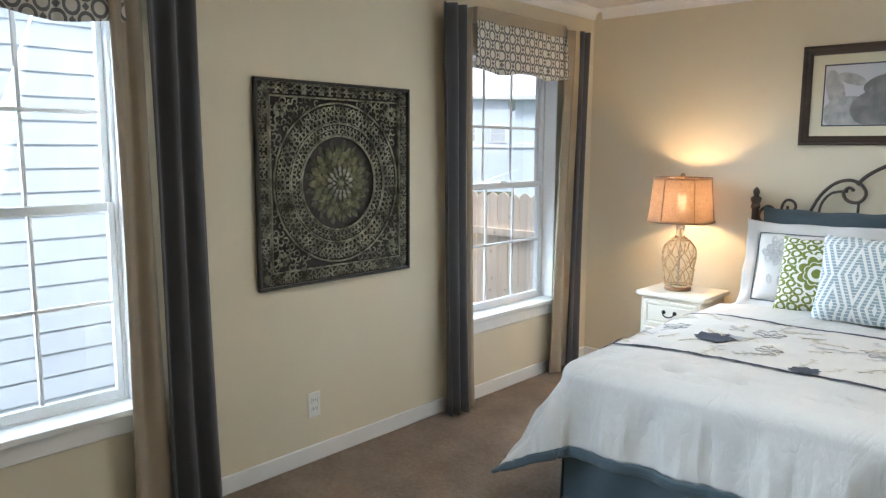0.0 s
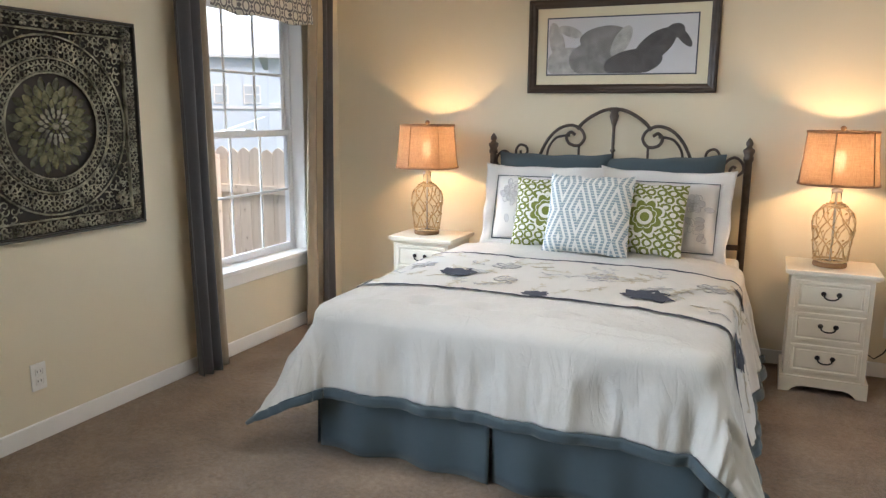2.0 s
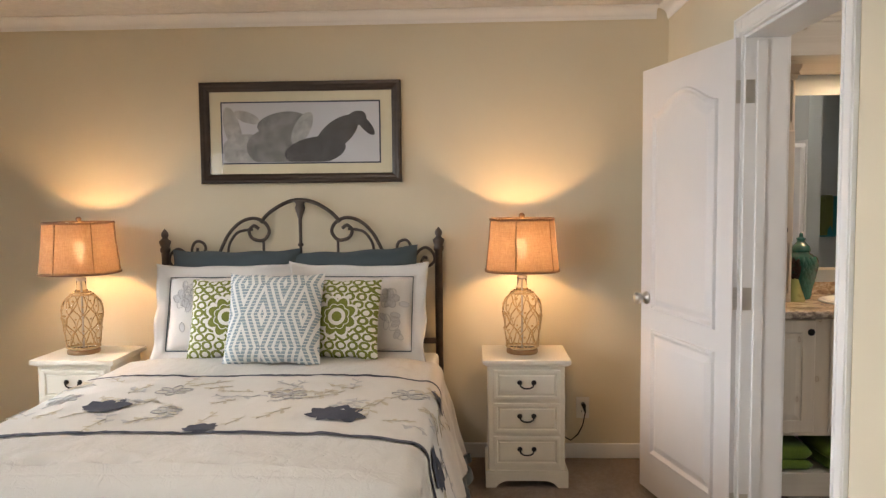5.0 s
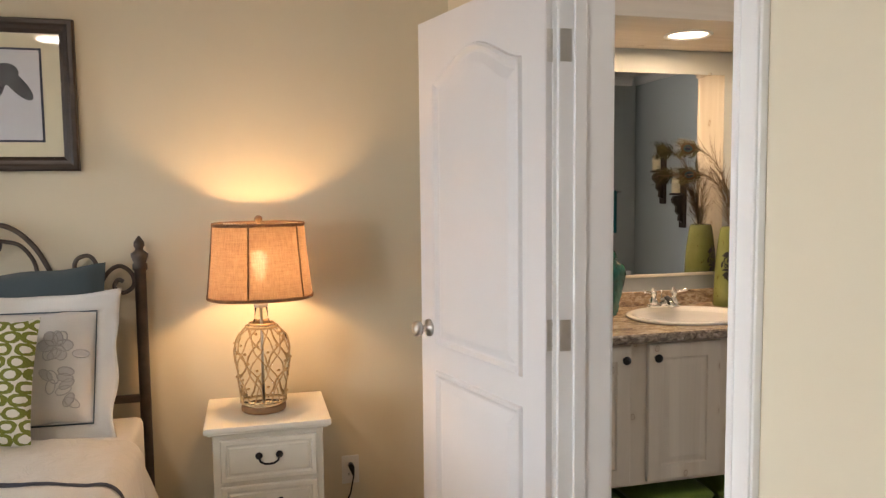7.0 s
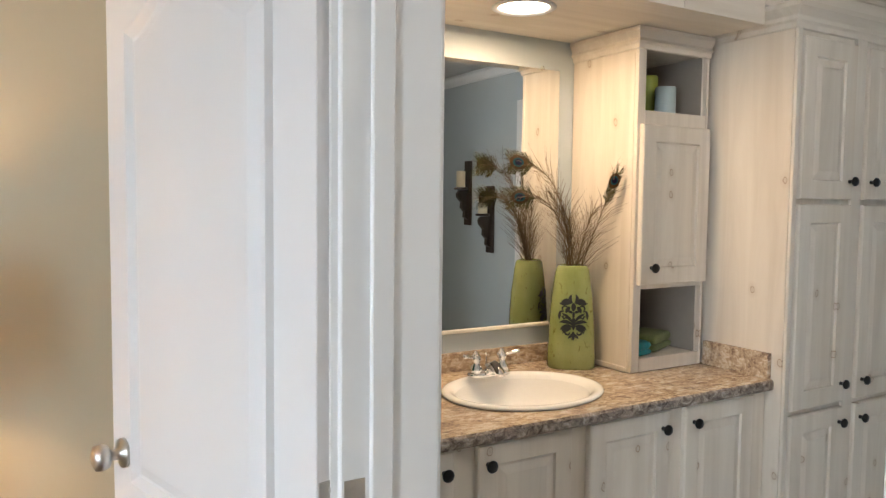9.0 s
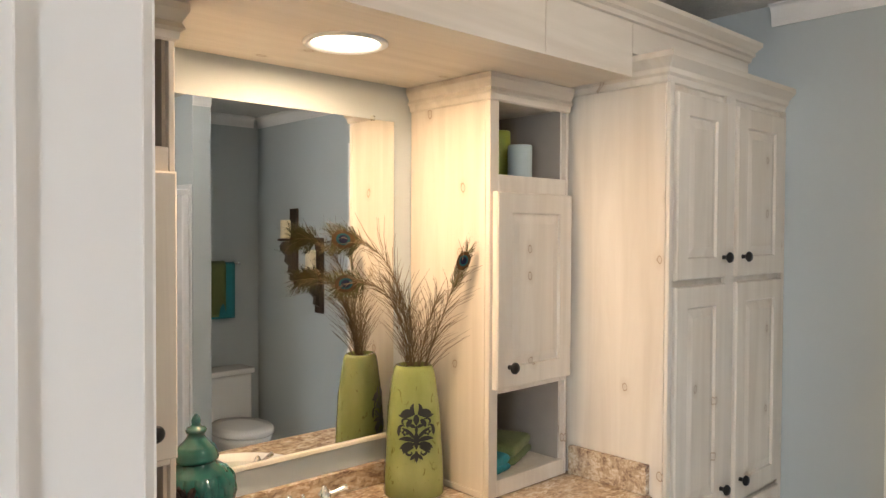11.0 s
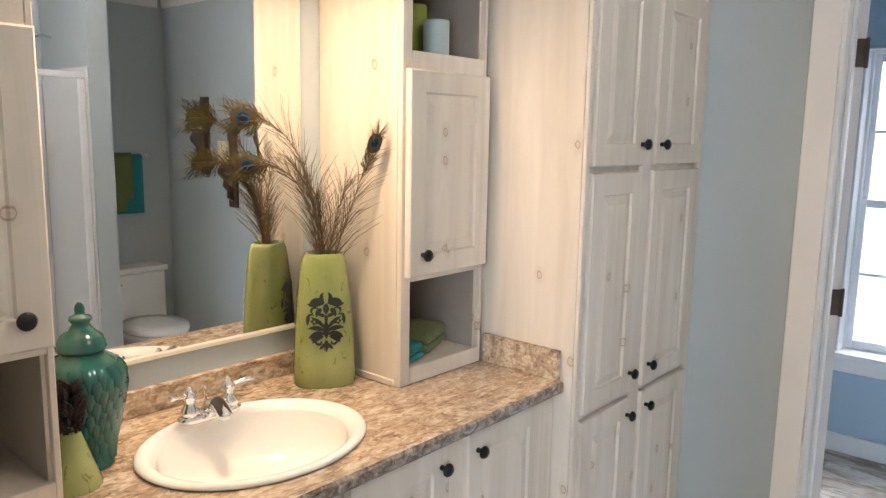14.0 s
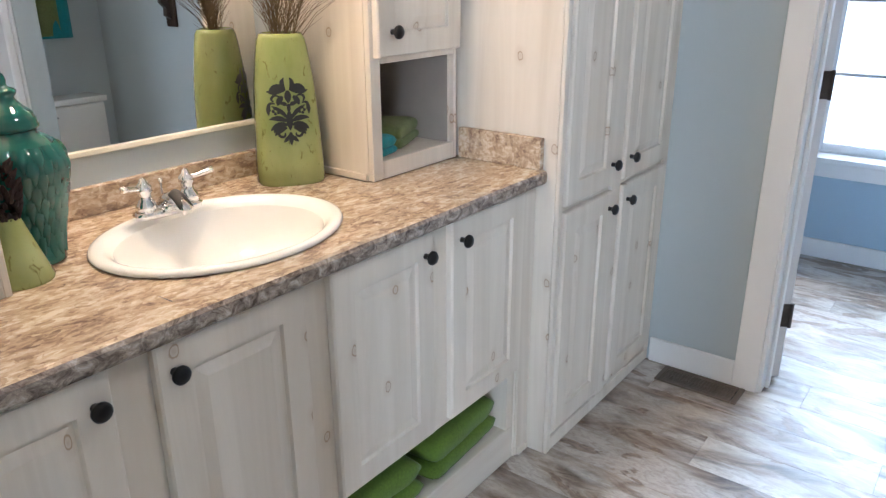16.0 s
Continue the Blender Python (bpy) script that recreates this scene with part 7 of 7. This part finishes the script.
def valance(y0, y1, label):
    w = thing("valance", label, "valance", (XL, (y0 + y1) / 2, 1.94))
    hw = (y1 - y0) / 2

    def f(u, v):
        y = -hw + 2 * hw * u
        x = 0.075 + 0.012 * v + 0.004 * math.sin(11 * u + 2)
        for c in (0.25, 0.75):
            x -= 0.022 * math.exp(-((u - c) / 0.012) ** 2) * v
        y = y * (1 + 0.05 * v)
        return (x, y, 0.275 - 0.275 * v + (-0.012 * math.sin(2 * math.pi * u * 2 - 1.57) * v))
    part("skirt", sheet(bmesh.new(), f, 110, 10), VAL, w, "ivory cloth with grey ogee print", smooth=True, solid=0.003)
    part("header_board", bx(0.002, 0.072, -hw, hw, 0.262, 0.345, 0.003), TANCURT, w, "tan cloth-covered header")
    return w


valance(0.22, 1.13, "ogee-print valance under a tan header at the window")
valance(3.13, 4.03, "ogee-print valance with inverted pleats over the window")

dome = thing("ceiling_disc_light", "flat round white light glowing on the ceiling", "light fixture", (-0.82, 2.25, TOP))
part("rim", lathe(bmesh.new(), [(0.130, -0.001), (0.130, -0.008), (0.122, -0.013), (0.112, -0.010)], seg=40, cap=False), NICKEL, dome, smooth=True)
dg = part("dome", lathe(bmesh.new(), [(0.112, -0.010), (0.095, -0.014), (0.06, -0.016), (0.001, -0.017)], seg=40, cap=False), DOMEGLOW, dome, "glowing frosted glass", smooth=True)
dg.visible_shadow = False


# ---- outdoors ----
GRASS = simple("winter_lawn", (0.10, 0.11, 0.05), 0.95, var=0.3, scale=3, bscale=90, bstr=0.6)
SIDING = simple("pale_vinyl_siding", (0.64, 0.73, 0.84), 0.5, var=0.02, bscale=60, bstr=0.05)
FENCE = wood("weathered_cedar", (0.60, 0.51, 0.43), (0.78, 0.69, 0.60), (0.2, 0.13, 0.08), "z", 0.8)
ROOF = simple("grey_shingle_roof", (0.20, 0.20, 0.21), 0.9, var=0.2, scale=9)
bm = bmesh.new()
box(bm, -400, 400, -400, 400, -0.85, -0.75)
struct("ground", bm, GRASS, "flat lawn around the houses", "ground")

nb = thing("neighbour_house", "neighbouring house clad in pale lap siding", "house", (-5.0, 0, -0.75))
part("wall", bx(-6.0, -0.03, -7.0, 4.3, 0.0, 3.9), SIDING, nb)
for k in range(26):
    z = 0.02 + k * 0.15
    bm = bmesh.new()
    rings(bm, [[(-0.029, y, z), (-0.011, y, z), (-0.010, y, z + 0.004), (-0.021, y, z + 0.15), (-0.029, y, z + 0.15)] for y in (-7.0, 4.3)], True, True)
    part("siding_board", bm, SIDING, nb)
bm = bmesh.new()
rings(bm, [[(0.4, y, 3.85), (-3.0, y, 5.6), (-6.4, y, 3.85), (-6.4, y, 3.7), (0.4, y, 3.7)] for y in (-7.3, 4.6)], True, True)
part("roof", bm, ROOF, nb)

fen = thing("wooden_fence", "weathered cedar privacy fence with dog-eared pickets", "fence", (0, 6.2, -0.75))
pm = bmesh.new()
ph, pw = 1.80, 0.138
pts = [(0, 0), (pw, 0), (pw, ph - 0.045), (pw * 0.78, ph - 0.02), (pw * 0.5, ph), (pw * 0.22, ph - 0.02), (0, ph - 0.045)]
rings(pm, [[(x, y, z) for x, z in pts] for y in (0.0, 0.018)], True, True)
picket = mesh_from("picket", pm, FENCE)
for k in range(64):
    ob = new("picket", picket)
    ob.parent = fen
    ob.matrix_basis = pose(-11.0 + k * 0.145, 0, -0.01 + 0.012 * math.sin(k * 2.3))
for z in (0.45, 1.32):
    part("rail", bx(-11.0, -1.72, -0.04, -0.001, z, z + 0.085, 0.004), FENCE, fen)
part("post", bx(-5.35, -5.26, -0.12, -0.041, 0, 1.72, 0.005), FENCE, fen)
part("post", bx(-7.75, -7.66, -0.12, -0.041, 0, 1.72, 0.005), FENCE, fen)

PALEROOF = simple("pale_shingle_roof", (0.70, 0.73, 0.77), 0.9, var=0.05, scale=9)
DULLGLASS = simple("dull_glass", (0.52, 0.58, 0.64), 0.2)


def far_house(at, rz, wx, dx, wall_h, ridge, windows, label):
    h = thing("far_house", label, "house", at, rz)
    part("wall", bx(-wx, dx, 0, 7, 0, wall_h), SIDING, h)
    bm = bmesh.new()
    rings(bm, [[(x, -0.35, wall_h - 0.03), (x, 3.5, ridge), (x, 7.35, wall_h - 0.03), (x, 7.35, wall_h - 0.16), (x, -0.35, wall_h - 0.16)] for x in (-wx - 0.3, dx + 0.3)], True, True)
    part("roof", bm, PALEROOF, h)
    part("belt_course", bx(-wx, dx, -0.06, -0.002, 2.26, 2.42, 0.01), PALEROOF, h)
    for w0, w1 in windows:
        wp = part("window", bx(w0, w1, -0.06, -0.002, 2.52, 3.45, 0.01), VINYL, h)
        for z0, z1 in ((2.60, 2.97), (3.01, 3.38)):
            part("pane", bx(w0 + 0.07, w1 - 0.07, -0.07, -0.0605, z0, z1), DULLGLASS, wp)
    return h


far_house((-24.4, 30.0, -0.75), 39, 6.0, 9.0, 4.9, 6.6, ((-1.15, -0.45), (0.25, 1.1), (3.4, 4.2)), "pale distant house with small windows behind the fence")
far_house((-15.0, 20.0, -0.75), 36, 0.0, 8.0, 4.0, 5.6, (), "pale house corner rising beyond the fence")
bm = bmesh.new()
box(bm, 9.0, 9.05, -12, 18, -0.75, 7.0)
struct("backdrop", bm, emit_mat("bright_overcast_distance", (0.86, 0.93, 1.0), 1.5), "plain bright overcast distance outside the far window", "backdrop")

veil = bx(-60, 60, 0, 0.1, 0, 45)
ob = struct("backdrop_sky", veil, emit_mat("white_overcast_sky", (0.86, 0.93, 1.0), 2.6), "plain white overcast sky beyond the houses", "backdrop")
ob.matrix_basis = pose(-39, 50, -0.8, 0, 0, 38)


# ---- vinyl planks, laid last ----
def lay_planks():
    pw, pl = 0.178, 1.22
    cache = {}
    k = 0
    x = 1.25
    base = bpy.data.objects["floor_bath"]
    while x < 5.32:
        w = min(pw, 5.318 - x)
        y = 1.36 - (k * 0.47) % pl
        while y < YV:
            y0, y1 = max(y, 1.36), min(y + pl, YV - 0.002)
            if y1 - y0 > 0.03 and w > 0.02:
                key = (round(w, 3), round(y1 - y0, 3))
                if key not in cache:
                    cache[key] = mesh_from("plank", bx(0, key[0] - 0.0007, 0, key[1] - 0.0007, -0.0038, 0.0, 0.0005), PLANK)
                ob = new("plank", cache[key])
                ob.parent = base
                ob.matrix_basis = Matrix.Translation((x, y0, 0))
            y += pl
        x += pw
        k += 1


lay_planks()
